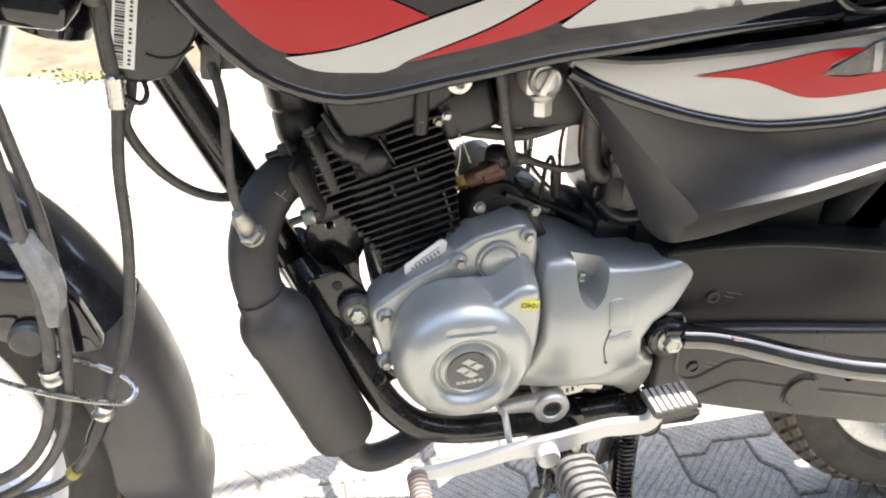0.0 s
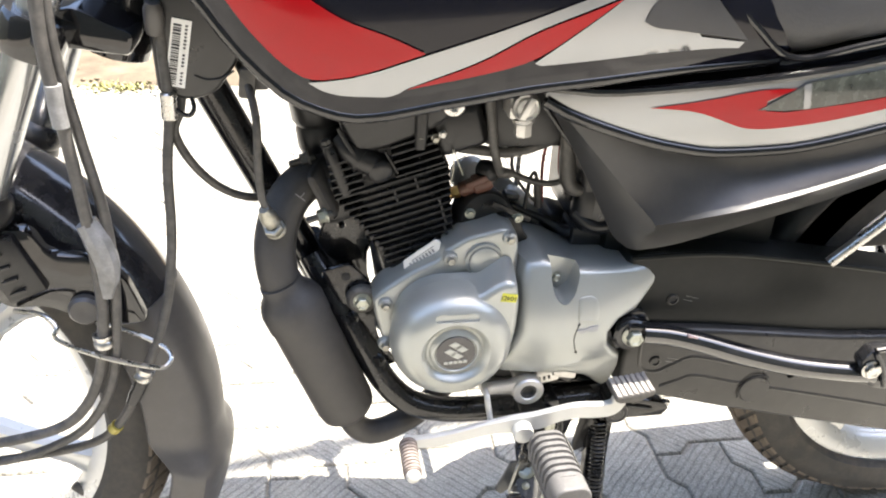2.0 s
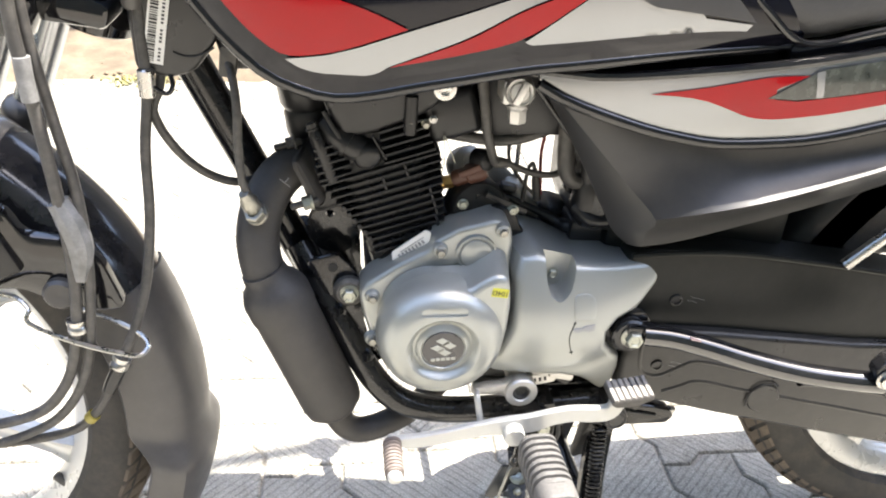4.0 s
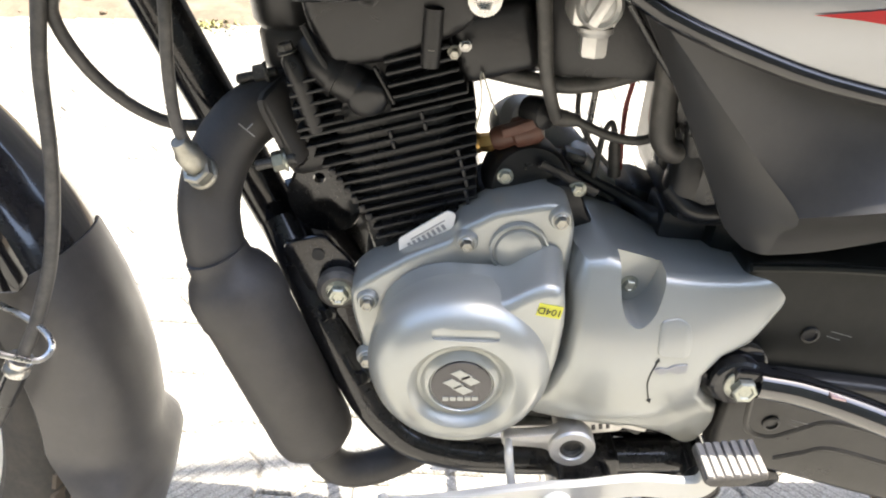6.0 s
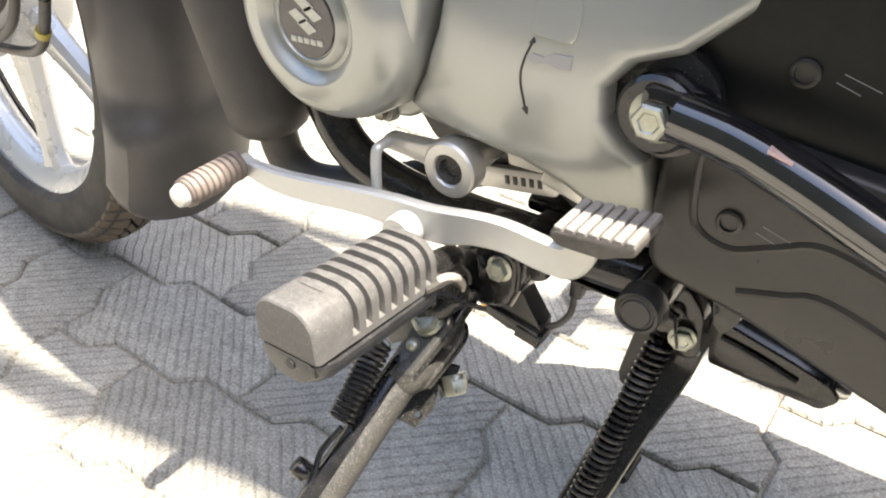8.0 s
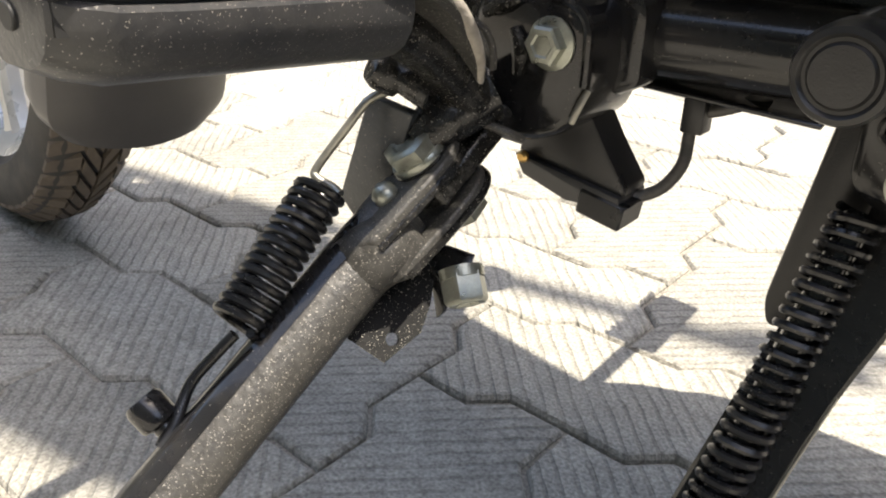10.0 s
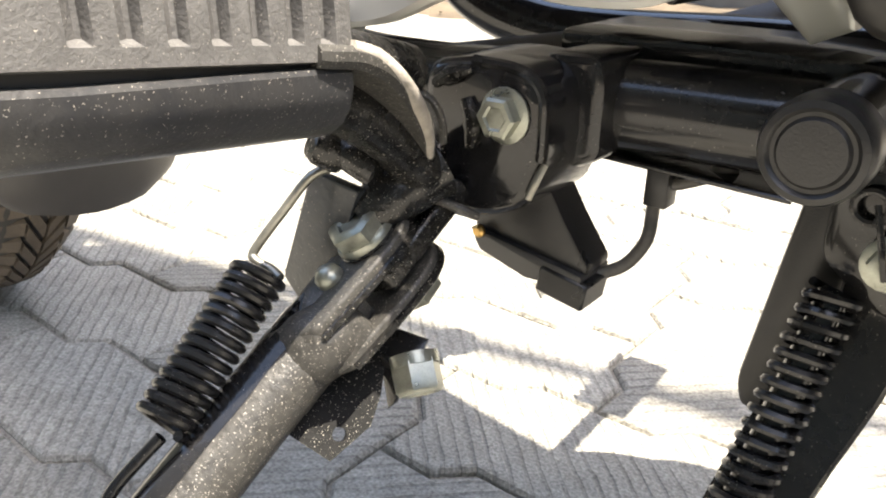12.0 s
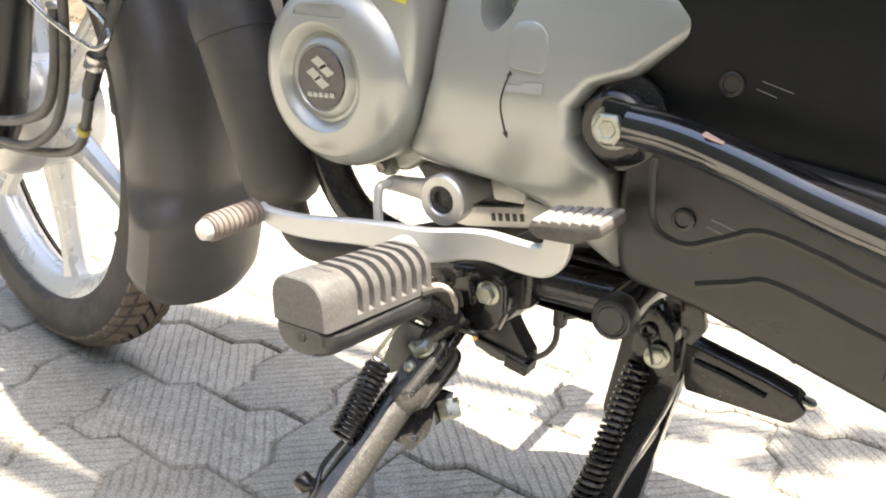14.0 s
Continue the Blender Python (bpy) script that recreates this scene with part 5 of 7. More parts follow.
# ---------------------------------------------------------------- chain case, foot rail and swing arm
cc = new("chain_case")
cc.parent = bike
cc["label"] = "dark grey pressed-steel chain case"
oc_ = fillet([(0.196, 0.476), (0.224, 0.481), (0.305, 0.477), (0.483, 0.449), (0.62, 0.424), (0.70, 0.412), (0.77, 0.385), (0.80, 0.34), (0.80, 0.28), (0.77, 0.225), (0.72, 0.203), (0.66, 0.206), (0.563, 0.226), (0.428, 0.260), (0.316, 0.290), (0.253, 0.309), (0.206, 0.316), (0.203, 0.36)], 0.014)
part("shell", prism(oc_, -0.072, -0.030, 0.006, 3), "blackmatte", cc, "satin black upper chain case")
part("lower_shell", prism(fillet([(0.203, 0.400), (0.30, 0.391), (0.45, 0.372), (0.62, 0.362), (0.77, 0.35), (0.80, 0.32), (0.80, 0.28), (0.77, 0.222), (0.72, 0.200), (0.66, 0.203), (0.563, 0.223), (0.428, 0.257), (0.316, 0.287), (0.253, 0.306), (0.206, 0.313), (0.203, 0.36)], 0.014), -0.083, -0.060, 0.006, 3), "chaincase", cc, "matt dark grey lower chain case")
for pts in ([(0.222, 0.385), (0.222, 0.371), (0.226, 0.348), (0.243, 0.341), (0.262, 0.349), (0.281, 0.357), (0.31, 0.351), (0.339, 0.3425), (0.45, 0.316), (0.58, 0.286)], [(0.252, 0.3205), (0.272, 0.327), (0.291, 0.3315), (0.344, 0.317), (0.45, 0.29), (0.58, 0.256)]):
    part("pressed_ridge", tube([(x, -0.0815, z) for x, z in pts], 0.0028, 8, 5), "chaincase", cc)
part("inspection_plug", cyl((0.366, -0.080, 0.307), (0.366, -0.0855, 0.307), 0.0185, 28, 0.002), "chaincase", cc)
part("plug_edge", tube([(0.347, -0.0856, 0.298), (0.349, -0.0856, 0.314), (0.358, -0.0856, 0.3245), (0.370, -0.0856, 0.3265), (0.379, -0.0856, 0.323)], 0.001, 6, 4), "ink", cc)
for x, z, yq in ((0.241, 0.355, 0.0), (0.252, 0.425, 0.011)):
    part("screw", lathe([(0.0062, yq - 0.083), (0.0062, yq - 0.0848), (0.0052, yq - 0.0855), (0.0042, yq - 0.0855), (0.004, yq - 0.084), (0.001, yq - 0.084)], (x, 0, z), (0, 1, 0), 24), "chaincase", cc)
    part("scratch", tube([(x + 0.012, yq - 0.0831, z - 0.001), (x + 0.022, yq - 0.0831, z - 0.004)], 0.00018, 5, 1), "greyink", cc)
    part("scratch", tube([(x + 0.014, yq - 0.0831, z + 0.003), (x + 0.029, yq - 0.0831, z - 0.001)], 0.00018, 5, 1), "greyink", cc)
part("top_bead", tube([(0.20, -0.071, 0.4745), (0.26, -0.073, 0.4775), (0.33, -0.073, 0.4725), (0.483, -0.073, 0.4475), (0.62, -0.073, 0.4225)], 0.003, 8, 4), "blackmatte", cc)
part("swing_arm", tube([(0.2, 0.11, 0.40), (0.4, 0.12, 0.36), (0.69, 0.12, 0.312)], 0.017, 16, 4), "frame", bike)
fr = new("foot_rail")
fr.parent = bike
part("rail_tube", tube([(0.213, -0.098, 0.4035), (0.240, -0.102, 0.4015), (0.272, -0.110, 0.396), (0.315, -0.122, 0.3865), (0.360, -0.134, 0.3795), (0.400, -0.144, 0.3775), (0.440, -0.154, 0.3785)], 0.0106, 20, 7), "railgloss", fr, "glossy black foot rail tube")
part("rail_eye", lathe([(0.016, 0.0), (0.018, 0.002), (0.018, 0.010), (0.016, 0.012)], (0.202, -0.086, 0.4005), (0, -1, 0), 28), "frame", fr)
part("rail_tongue", prism(fillet([(0.196, 0.416), (0.222, 0.413), (0.238, 0.406), (0.236, 0.396), (0.215, 0.392), (0.196, 0.390)], 0.006), -0.102, -0.090, 0.003), "gloss", fr)
bolt((0.2035, -0.098, 0.4010), (0, -1, 0), 0.0088, 0.009, fr, "zinc", 1.35)
part("rail_sticker", prism([(0.254, 0.4075), (0.264, 0.4050), (0.264, 0.4062), (0.254, 0.4087)], -0.1155, -0.106, 0), "pinklabel", fr, "small pinkish label on the rail")
part("rail_gusset", prism([(0.37, 0.371), (0.425, 0.3735), (0.425, 0.366), (0.40, 0.3625), (0.36, 0.366)], -0.139, -0.134, 0.001), "gloss", fr)
pb = new("passenger_bracket")
pb.parent = bike
part("bracket_plate", prism(fillet([(0.415, 0.398), (0.424, 0.413), (0.45, 0.416), (0.48, 0.41), (0.485, 0.38), (0.455, 0.362), (0.435, 0.366)], 0.005), -0.162, -0.148, 0.002), "frame", pb, "black bracket of the passenger footrest")
bolt((0.427, -0.163, 0.391), (0, -1, 0), 0.0085, 0.006, pb, "steel", 1.2)
part("bracket_rib", tube([(0.425, -0.165, 0.412), (0.436, -0.166, 0.396), (0.445, -0.166, 0.372)], 0.0028, 8, 3), "frame", pb)
part("bracket_rib", tube([(0.424, -0.164, 0.4145), (0.46, -0.164, 0.4175)], 0.0028, 8, 3), "frame", pb)
part("pivot_ring", lathe([(0.024, 0.0), (0.026, 0.003), (0.026, 0.012), (0.023, 0.014)], (0.200, -0.070, 0.400), (0, -1, 0), 36), "frame", bike)

# ---------------------------------------------------------------- gear lever
gl = new("gear_lever")
gl.parent = bike
gl["label"] = "silver heel-and-toe gear lever"


def bar(path, half, thick, bm=None):
    """A flat bar on edge along a path in x, y, z: half its height, row by row, and its thickness."""
    pts = catmull(path, 6)
    k = len(path) - 1
    rings = []
    for i, p in enumerate(pts):
        d = (pts[min(i + 1, len(pts) - 1)] - pts[max(i - 1, 0)]).normalized()
        q = Vector((-d.z, 0, d.x)).normalized()
        o = q.cross(d).normalized()
        h = interp(i / 6, list(range(k + 1)), half)
        t = thick / 2
        e = min(0.0014, t * 0.5)
        rings.append([p + q * (h - e) - o * t, p + q * h - o * (t - e), p + q * h + o * (t - e), p + q * (h - e) + o * t, p - q * (h - e) + o * t, p - q * h + o * (t - e), p - q * h - o * (t - e), p - q * (h - e) - o * t])
    bm = bm or bmesh.new()
    rings_to_faces(bm, rings)
    return bm


part("lever_arm", bar([(-0.030, -0.131, 0.3155), (-0.010, -0.129, 0.3115), (0.015, -0.126, 0.3115), (0.058, -0.122, 0.3165), (0.086, -0.120, 0.3170), (0.108, -0.120, 0.3195), (0.128, -0.120, 0.3255), (0.147, -0.120, 0.3285), (0.166, -0.120, 0.3275), (0.181, -0.121, 0.3290), (0.1885, -0.122, 0.3370), (0.190, -0.122, 0.350)], [0.0045, 0.0070, 0.0078, 0.0082, 0.0105, 0.0105, 0.0090, 0.0088, 0.0092, 0.0092, 0.0080, 0.0074], 0.0070), "lever", gl)
part("pivot_boss", lathe([(0.0085, -0.010), (0.0105, -0.008), (0.0105, 0.010), (0.0095, 0.012), (0.004, 0.012)], (0.090, -0.122, 0.3125), (0, -1, 0), 24), "lever", gl)
part("toe_pin", cyl((-0.027, -0.126, 0.3165), (-0.027, -0.176, 0.3150), 0.0042, 14), "lever", gl)
toe = part("toe_rubber", lathe([(0.0065, 0.0), (0.0088, 0.001)] + [(r, 0.0022 + 0.0042 * k + h) for k in range(9) for r, h in ((0.0090, 0.0), (0.0090, 0.0022), (0.0076, 0.0028), (0.0076, 0.0036))] + [(0.0085, 0.0405), (0.006, 0.0415)], (-0.027, -0.135, 0.3163), (0, -1, -0.03), 24), "handrubber", gl, "ribbed brownish toe rubber", 25)
part("toe_cap", lathe([(0.0066, 0.0), (0.0070, 0.002), (0.0058, 0.0055), (0.0025, 0.0072), (0.0006, 0.0075)], (-0.027, -0.1755, 0.3150), (0, -1, -0.03), 20), "lever", gl)
# dark body and pale ribs: shade and sun on the pad, by colour
hp = part("heel_pad", prism(fillet([(0.1795, 0.3552), (0.2190, 0.3612), (0.2195, 0.3555), (0.212, 0.3525), (0.205, 0.3485), (0.184, 0.3470), (0.1785, 0.3505)], 0.0022), -0.1375, -0.1065, 0.002, both=True), "padside", gl, "grooved grey heel pad")
for k in range(7):
    g_ = k / 6
    part("pad_rib", box((0.1825 + 0.0335 * g_, -0.1220, 0.3560 + 0.0050 * g_), (0.0043, 0.0300, 0.0024), 0.0006, Matrix.Rotation(radians(-8.6), 3, "Y"), 1), "pad", hp)
la = new("shift_linkage")
la.parent = bike
part("shift_arm", prism(fillet([(0.052, 0.346), (0.066, 0.347), (0.083, 0.349), (0.094, 0.356), (0.108, 0.352), (0.112, 0.340), (0.106, 0.328), (0.092, 0.327), (0.082, 0.336), (0.066, 0.337), (0.052, 0.337)], 0.004), -0.098, -0.088, 0.002, both=True), "cast", la, "bare aluminium shift arm")
part("arm_boss", lathe([(0.0150, 0.0), (0.0160, 0.0015), (0.0160, 0.0125), (0.0148, 0.0140), (0.0095, 0.0140), (0.0086, 0.0130), (0.0084, 0.0085)], (0.100, -0.089, 0.341), (0, -1, 0), 32), "cast", la)
part("shaft_end", lathe([(0.0075, 0.0), (0.0085, 0.001), (0.0085, 0.004), (0.0065, 0.0045), (0.0055, 0.001), (0.001, 0.001)], (0.100, -0.0972, 0.341), (0, -1, 0), 24), "dusty", la, "grimy end of the shift shaft")
part("shift_shaft", cyl((0.100, -0.09, 0.341), (0.100, -0.03, 0.341), 0.010), "cast", la)
part("link_rod", tube([(0.0560, -0.090, 0.3415), (0.0560, -0.104, 0.3425), (0.0562, -0.1085, 0.3385), (0.0590, -0.1120, 0.322), (0.0625, -0.1160, 0.3035)], 0.0030, 12, 5), "lever", la, "bright bent link rod")
part("stamped_bar", prism(fillet([(0.060, 0.3225), (0.089, 0.3245), (0.143, 0.3350), (0.147, 0.3280), (0.145, 0.3215), (0.093, 0.3115), (0.060, 0.3120)], 0.003), -0.0625, -0.040, 0.0012), "cast", la, "cast bar with a stamped number")
for k in range(5):
    part("stamped_mark", box((0.1135 + 0.0052 * k, -0.0627, 0.3225 + 0.0010 * k), (0.0028, 0.0006, 0.0050), 0.0001, Matrix.Rotation(radians(-11), 3, "Y")), "disc", la)
part("cast_block", prism(fillet([(0.114, 0.352), (0.140, 0.353), (0.139, 0.338), (0.118, 0.337)], 0.002), -0.0705, -0.045, 0.0015), "cast", la)

# ---------------------------------------------------------------- footrest
fp = new("footrest")
fp.parent = bike
fp["label"] = "dusty black rubber footrest with cross grooves"
PX0, PX1, PB, PT, PJ = 0.0905, 0.1268, 0.2950, 0.3385, 0.3132
PM = (PX0 + PX1) / 2


def peg_mesh(sec, rows, first=0, last=0, gap=0.0):
    """Sweeps a section along y; rows of (y, groove, inset). A groove cuts the section's points from first to last, a negative one its crown alone; gap drops the section's upper edge towards the outer end."""
    bm = bmesh.new()
    rings = []
    lean = radians(3.0)
    for y, groove, inset in rows:
        ring = []
        drop = gap * min(1.0, max(0.0, (-0.150 - y) / 0.06))
        for i, (x, z) in enumerate(sec):
            if gap and z > PJ - 0.004:
                z -= drop
            dx, dz = x - PM, z - 0.320
            ln = math.hypot(dx, dz)
            g = groove if groove > 0 and first <= i <= last else 0.0
            if groove < 0 and abs(x - PM) < 0.008 and z > PJ:
                g = -groove
            k = 1 - (inset + g) / ln
            dx, dz = dx * k, dz * k
            ring.append((PM + dx * math.cos(lean) - dz * math.sin(lean), y, 0.320 + dx * math.sin(lean) + dz * math.cos(lean) - 0.1 * (y + 0.2335)))
        rings.append(ring)
    rings_to_faces(bm, rings)
    return bm


RA = 0.0125
arch = [(PX1 - 0.0004 - RA + RA * math.cos(a), PT - RA + RA * math.sin(a)) for a in (math.pi / 2 * k / 7 for k in range(8))]
arch = [(x, z + 0.0006 * (1 - ((x - PM) / 0.019) ** 2)) for x, z in arch]
arch += [(2 * PM - x, z) for x, z in arch[::-1]]
upper = [(PX1 - 0.0030, PJ - 0.0006), (PX1 - 0.0002, PJ), (PX1 - 0.0003, 0.3166), (PX1 - 0.0003, 0.3172)] + arch + [(PX0 + 0.0003, 0.3172), (PX0 + 0.0003, 0.3166), (PX0 + 0.0002, PJ), (PX0 + 0.0030, PJ - 0.0006)]
lower = [(PX1 - 0.0010, PJ - 0.0012), (PX1 - 0.0002, PJ - 0.0024), (PX1 - 0.0004, 0.3068), (PX1 - 0.0016, 0.3030), (PX1 - 0.0042, 0.2992), (PX1 - 0.0078, 0.2966), (PX1 - 0.0125, PB)]
lower += [(2 * PM - x, z) for x, z in lower[::-1]]
core = [(PX1 - 0.003, PJ + 0.003), (PX1 - 0.003, PJ - 0.008), (PX0 + 0.003, PJ - 0.008), (PX0 + 0.003, PJ + 0.003)]
peg_rows = [(-0.1462, 0, 0.0025), (-0.1472, 0, 0.0006), (-0.1482, 0, 0.0)]
for k in range(7):
    y = -0.1522 - 0.0089 * k
    peg_rows += [(y, 0, 0.0), (y - 0.0003, 0.0034, 0.0), (y - 0.0014, 0.0034, 0.0), (y - 0.0043, 0.0013, 0.0), (y - 0.0046, 0, 0.0)]
peg_rows += [(-0.2150, 0, 0.0), (-0.2153, -0.0009, 0.0), (-0.2174, -0.0007, 0.0), (-0.2178, 0, 0.0)]
tail_rows = [(-0.2225, 0, 0.0), (-0.2308, 0, 0.0), (-0.2324, 0, 0.0004), (-0.2333, 0, 0.0013), (-0.2335, 0, 0.0030)]
part("peg_rubber", peg_mesh(upper, peg_rows + tail_rows, 3, len(upper) - 4), "rubber", fp, "", 32)
lower_rows = [(-0.1462, 0, 0.002), (-0.1482, 0, 0.0), (-0.17, 0, 0.0), (-0.19, 0, 0.0), (-0.21, 0, 0.0)]
part("peg_lower", peg_mesh(lower, lower_rows + [(-0.222, 0, 0.0), (-0.2290, 0, 0.0016), (-0.2335, 0, 0.0040), (-0.2337, 0, 0.0052)], gap=0.0016), "wetrubber", fp, "black lower half of the rubber, splashed", 32)
# black filler added inside: the shade in the gap between the halves
part("dark_gap_core", peg_mesh(core, [(-0.1478, 0, 0.0), (-0.2325, 0, 0.0)]), "ink", fp)
# no opening is cut: a black disc gives the hole's inner shade
part("drain_hole", cyl((0.1110, -0.2345, 0.3080), (0.1110, -0.2325, 0.3080), 0.0026, 14, 0.0002), "ink", fp)
part("peg_pin", cyl((0.112, -0.112, 0.296), (0.112, -0.150, 0.306), 0.0078, 20), "greasy", fp)


def band(path, wide, thick, across, bm=None):
    """A flat strip bent along a path: half its width, row by row, its thickness, and the way across it."""
    pts = catmull(path, 5)
    k = len(path) - 1
    rings = []
    for i, p in enumerate(pts):
        d = (pts[min(i + 1, len(pts) - 1)] - pts[max(i - 1, 0)]).normalized()
        a = Vector(across)
        a = (a - d * a.dot(d)).normalized()
        o = d.cross(a)
        w, t = interp(i / 5, list(range(k + 1)), wide), thick / 2
        e = min(t * 0.6, w * 0.4)
        rings.append([p + a * x + o * y for x, y in ((w, t - e), (w - e, t), (e - w, t), (-w, t - e), (-w, e - t), (e - w, -t), (w - e, -t), (w, e - t))])
    bm = bm or bmesh.new()
    rings_to_faces(bm, rings)
    return bm


part("peg_tongue", band([(0.1185, -0.157, 0.3065), (0.1200, -0.146, 0.3045), (0.1190, -0.134, 0.2985), (0.1165, -0.122, 0.2890), (0.1135, -0.112, 0.2785), (0.1120, -0.108, 0.2710)], [0.0100, 0.0095, 0.0085, 0.0072, 0.0062, 0.0050], 0.0050, (1, 0.25, 0.1)), "dusty", fp, "dust-covered curved steel tongue of the footrest")
part("peg_clevis", tube([(0.1100, -0.152, 0.2990), (0.1110, -0.140, 0.2940), (0.1110, -0.126, 0.2855), (0.1105, -0.114, 0.2755), (0.1110, -0.104, 0.2670)], [0.0070, 0.0080, 0.0075, 0.0070, 0.0080], 18, 5), "greasy", fp, "greasy black clevis under the footrest")
# pale tube: dust plus the light on the tongue's upper edge, as colour
part("lit_tongue_rim", tube([(0.1270, -0.1485, 0.3085), (0.1262, -0.140, 0.3050), (0.1248, -0.130, 0.2985), (0.1225, -0.121, 0.2905), (0.1195, -0.113, 0.2815), (0.1170, -0.109, 0.2740)], [0.0018, 0.0026, 0.0026, 0.0024, 0.0020, 0.0014], 10, 5), "litdust", fp, "pale dust with the lit upper edge of the tongue put into its colour")
part("clevis_lip", band([(0.1040, -0.145, 0.2935), (0.1050, -0.132, 0.2870), (0.1070, -0.120, 0.2785), (0.1085, -0.111, 0.2690)], [0.0030, 0.0030, 0.0028, 0.0020], 0.0016, (0.3, -0.6, 0.7)), "greasy", fp)
part("clevis_plate", band([(0.1135, -0.1120, 0.2925), (0.1170, -0.1085, 0.2885), (0.1180, -0.1060, 0.2830), (0.1175, -0.1045, 0.2775)], [0.0028, 0.0032, 0.0030, 0.0026], 0.0022, (0.8, -0.5, 0.2)), "dusty", fp)
part("clevis_web", tube([(0.0935, -0.1235, 0.2770), (0.1010, -0.1222, 0.2740), (0.1085, -0.1200, 0.2705)], [0.0040, 0.0052, 0.0055], 12, 4), "greasy", fp)
part("clevis_pin", cyl((0.0985, -0.1165, 0.2665), (0.1035, -0.1120, 0.2690), 0.0030, 12), "dullsteel", fp)

ff = new("footrest")
ff.parent = bike
ff["label"] = "black rubber footrest on the far side"
flip = Matrix.Translation((0.036, 0.052, 0.0)) @ Matrix.Scale(-1, 4, (0, 1, 0))
for sec_, rows_, a_, b_, mt in ((upper, peg_rows + tail_rows, 3, len(upper) - 4, "rubber"), (lower, lower_rows + tail_rows, 0, -1, "wetrubber")):
    bm_ = peg_mesh(sec_, rows_, a_, b_)
    bm_.transform(flip)
    part("peg_rubber", bm_, mt, ff, "", 32)
part("peg_pin", cyl((0.148, 0.13, 0.299), (0.148, 0.205, 0.306), 0.0060, 20), "dusty", ff)
bp_ = new("brake_pedal")
bp_.parent = bike
bp_["label"] = "black steel brake pedal on the far side"
part("pedal_arm", tube([(0.15, 0.10, 0.285), (0.08, 0.10, 0.270), (0.03, 0.115, 0.275), (0.008, 0.15, 0.290), (0.002, 0.20, 0.300)], [0.009, 0.008, 0.007, 0.007, 0.007], 12, 5), "frame", bp_)
part("pedal_pad", cyl((0.000, 0.207, 0.296), (0.000, 0.207, 0.306), 0.023, 28, 0.002), "frame", bp_)

# ---------------------------------------------------------------- stand bracket, side stand and switch
br = new("stand_bracket")
br.parent = bike
br["label"] = "glossy black welded stand and footrest bracket"
body = prism(fillet([(0.100, 0.296), (0.117, 0.2985), (0.134, 0.2975), (0.1405, 0.2920), (0.1415, 0.2720), (0.1370, 0.2580), (0.1250, 0.2520), (0.1120, 0.2505), (0.1000, 0.2500), (0.0960, 0.2620), (0.0970, 0.2750)], 0.006), -0.0905, -0.055, 0.0045, 4)
part("bracket_body", body, "frame", br)
part("bracket_rim", tube([(0.1170, -0.0893, 0.2975), (0.1330, -0.0893, 0.2965), (0.1398, -0.0890, 0.2910), (0.1408, -0.0890, 0.2810), (0.1405, -0.0888, 0.2725)], 0.0016, 8, 5), "frame", br)
part("side_lip", band([(0.1412, -0.0878, 0.2715), (0.1398, -0.0898, 0.2665), (0.1382, -0.0905, 0.2615)], [0.0012, 0.0016, 0.0010], 0.0018, (0.7, -0.7, 0)), "dullsteel", br, "thin bright grey strip on the edge of the bracket")
part("bracket_web", prism(fillet([(0.128, 0.2990), (0.146, 0.2995), (0.1485, 0.2920), (0.1485, 0.2700), (0.1400, 0.2655), (0.128, 0.2655)], 0.003), -0.0700, -0.040, 0.003), "frame", br)
part("lower_shelf", band([(0.1080, -0.1000, 0.2550), (0.1130, -0.0990, 0.2565), (0.1190, -0.0970, 0.2555), (0.1240, -0.0940, 0.2535)], [0.0020, 0.0055, 0.0045, 0.0015], 0.0024, (0.1, -0.75, 0.5)), "dusty", br, "dusty lower lip of the bracket")
part("weld_lump", tube([(0.1105, -0.0960, 0.2740), (0.1112, -0.0985, 0.2680), (0.1118, -0.0990, 0.2620), (0.1125, -0.0975, 0.2575)], [0.0018, 0.0036, 0.0048, 0.0030], 10, 4), "greasy", br, "lumpy weld with dust on it")
bolt((0.1295, -0.0910, 0.2840), (0, -1, 0), 0.0063, 0.0058, br, "zinc", 1.27)
for a, b, c in (((0.106, -0.093, 0.290), (0.112, -0.0925, 0.2935), (0.118, -0.0915, 0.2955)), ((0.116, -0.0915, 0.2870), (0.119, -0.0918, 0.2800), (0.118, -0.0916, 0.2730))):
    part("weld_bead", tube([a, b, c], [0.0016, 0.0028, 0.0014], 8, 4), "greasy", br)
part("pivot_lug", tube([(0.1120, -0.0980, 0.2680), (0.1080, -0.1050, 0.2640), (0.1040, -0.1130, 0.2580), (0.1020, -0.1170, 0.2530)], [0.0100, 0.0095, 0.0085, 0.0070], 16, 4), "greasy", br, "greasy black lug that carries the side stand")
ss = new("side_stand")
ss.parent = bike
ss["label"] = "dusty black side stand leg with its return spring"
LD = Vector((-0.14, -1.417, -1.0)).normalized()
L0 = Vector((0.1057, -0.1133, 0.2415))
AX = Vector((0.62, -0.42, 0.50))
AX = (AX - LD * AX.dot(LD)).normalized()
SX = LD.cross(AX).normalized()
AXF = AX * math.cos(radians(64)) + SX * math.sin(radians(64))
SXF = LD.cross(AXF).normalized()
LG = Vector((0.1020, -0.1050, 0.2420)) + SX * 0.0020
part("leg", tube([LG + LD * 0.022, LG + LD * 0.05, LG + LD * 0.15, LG + LD * 0.25, LG + LD * 0.355], 0.0114, 28, 4), "dusty", ss)


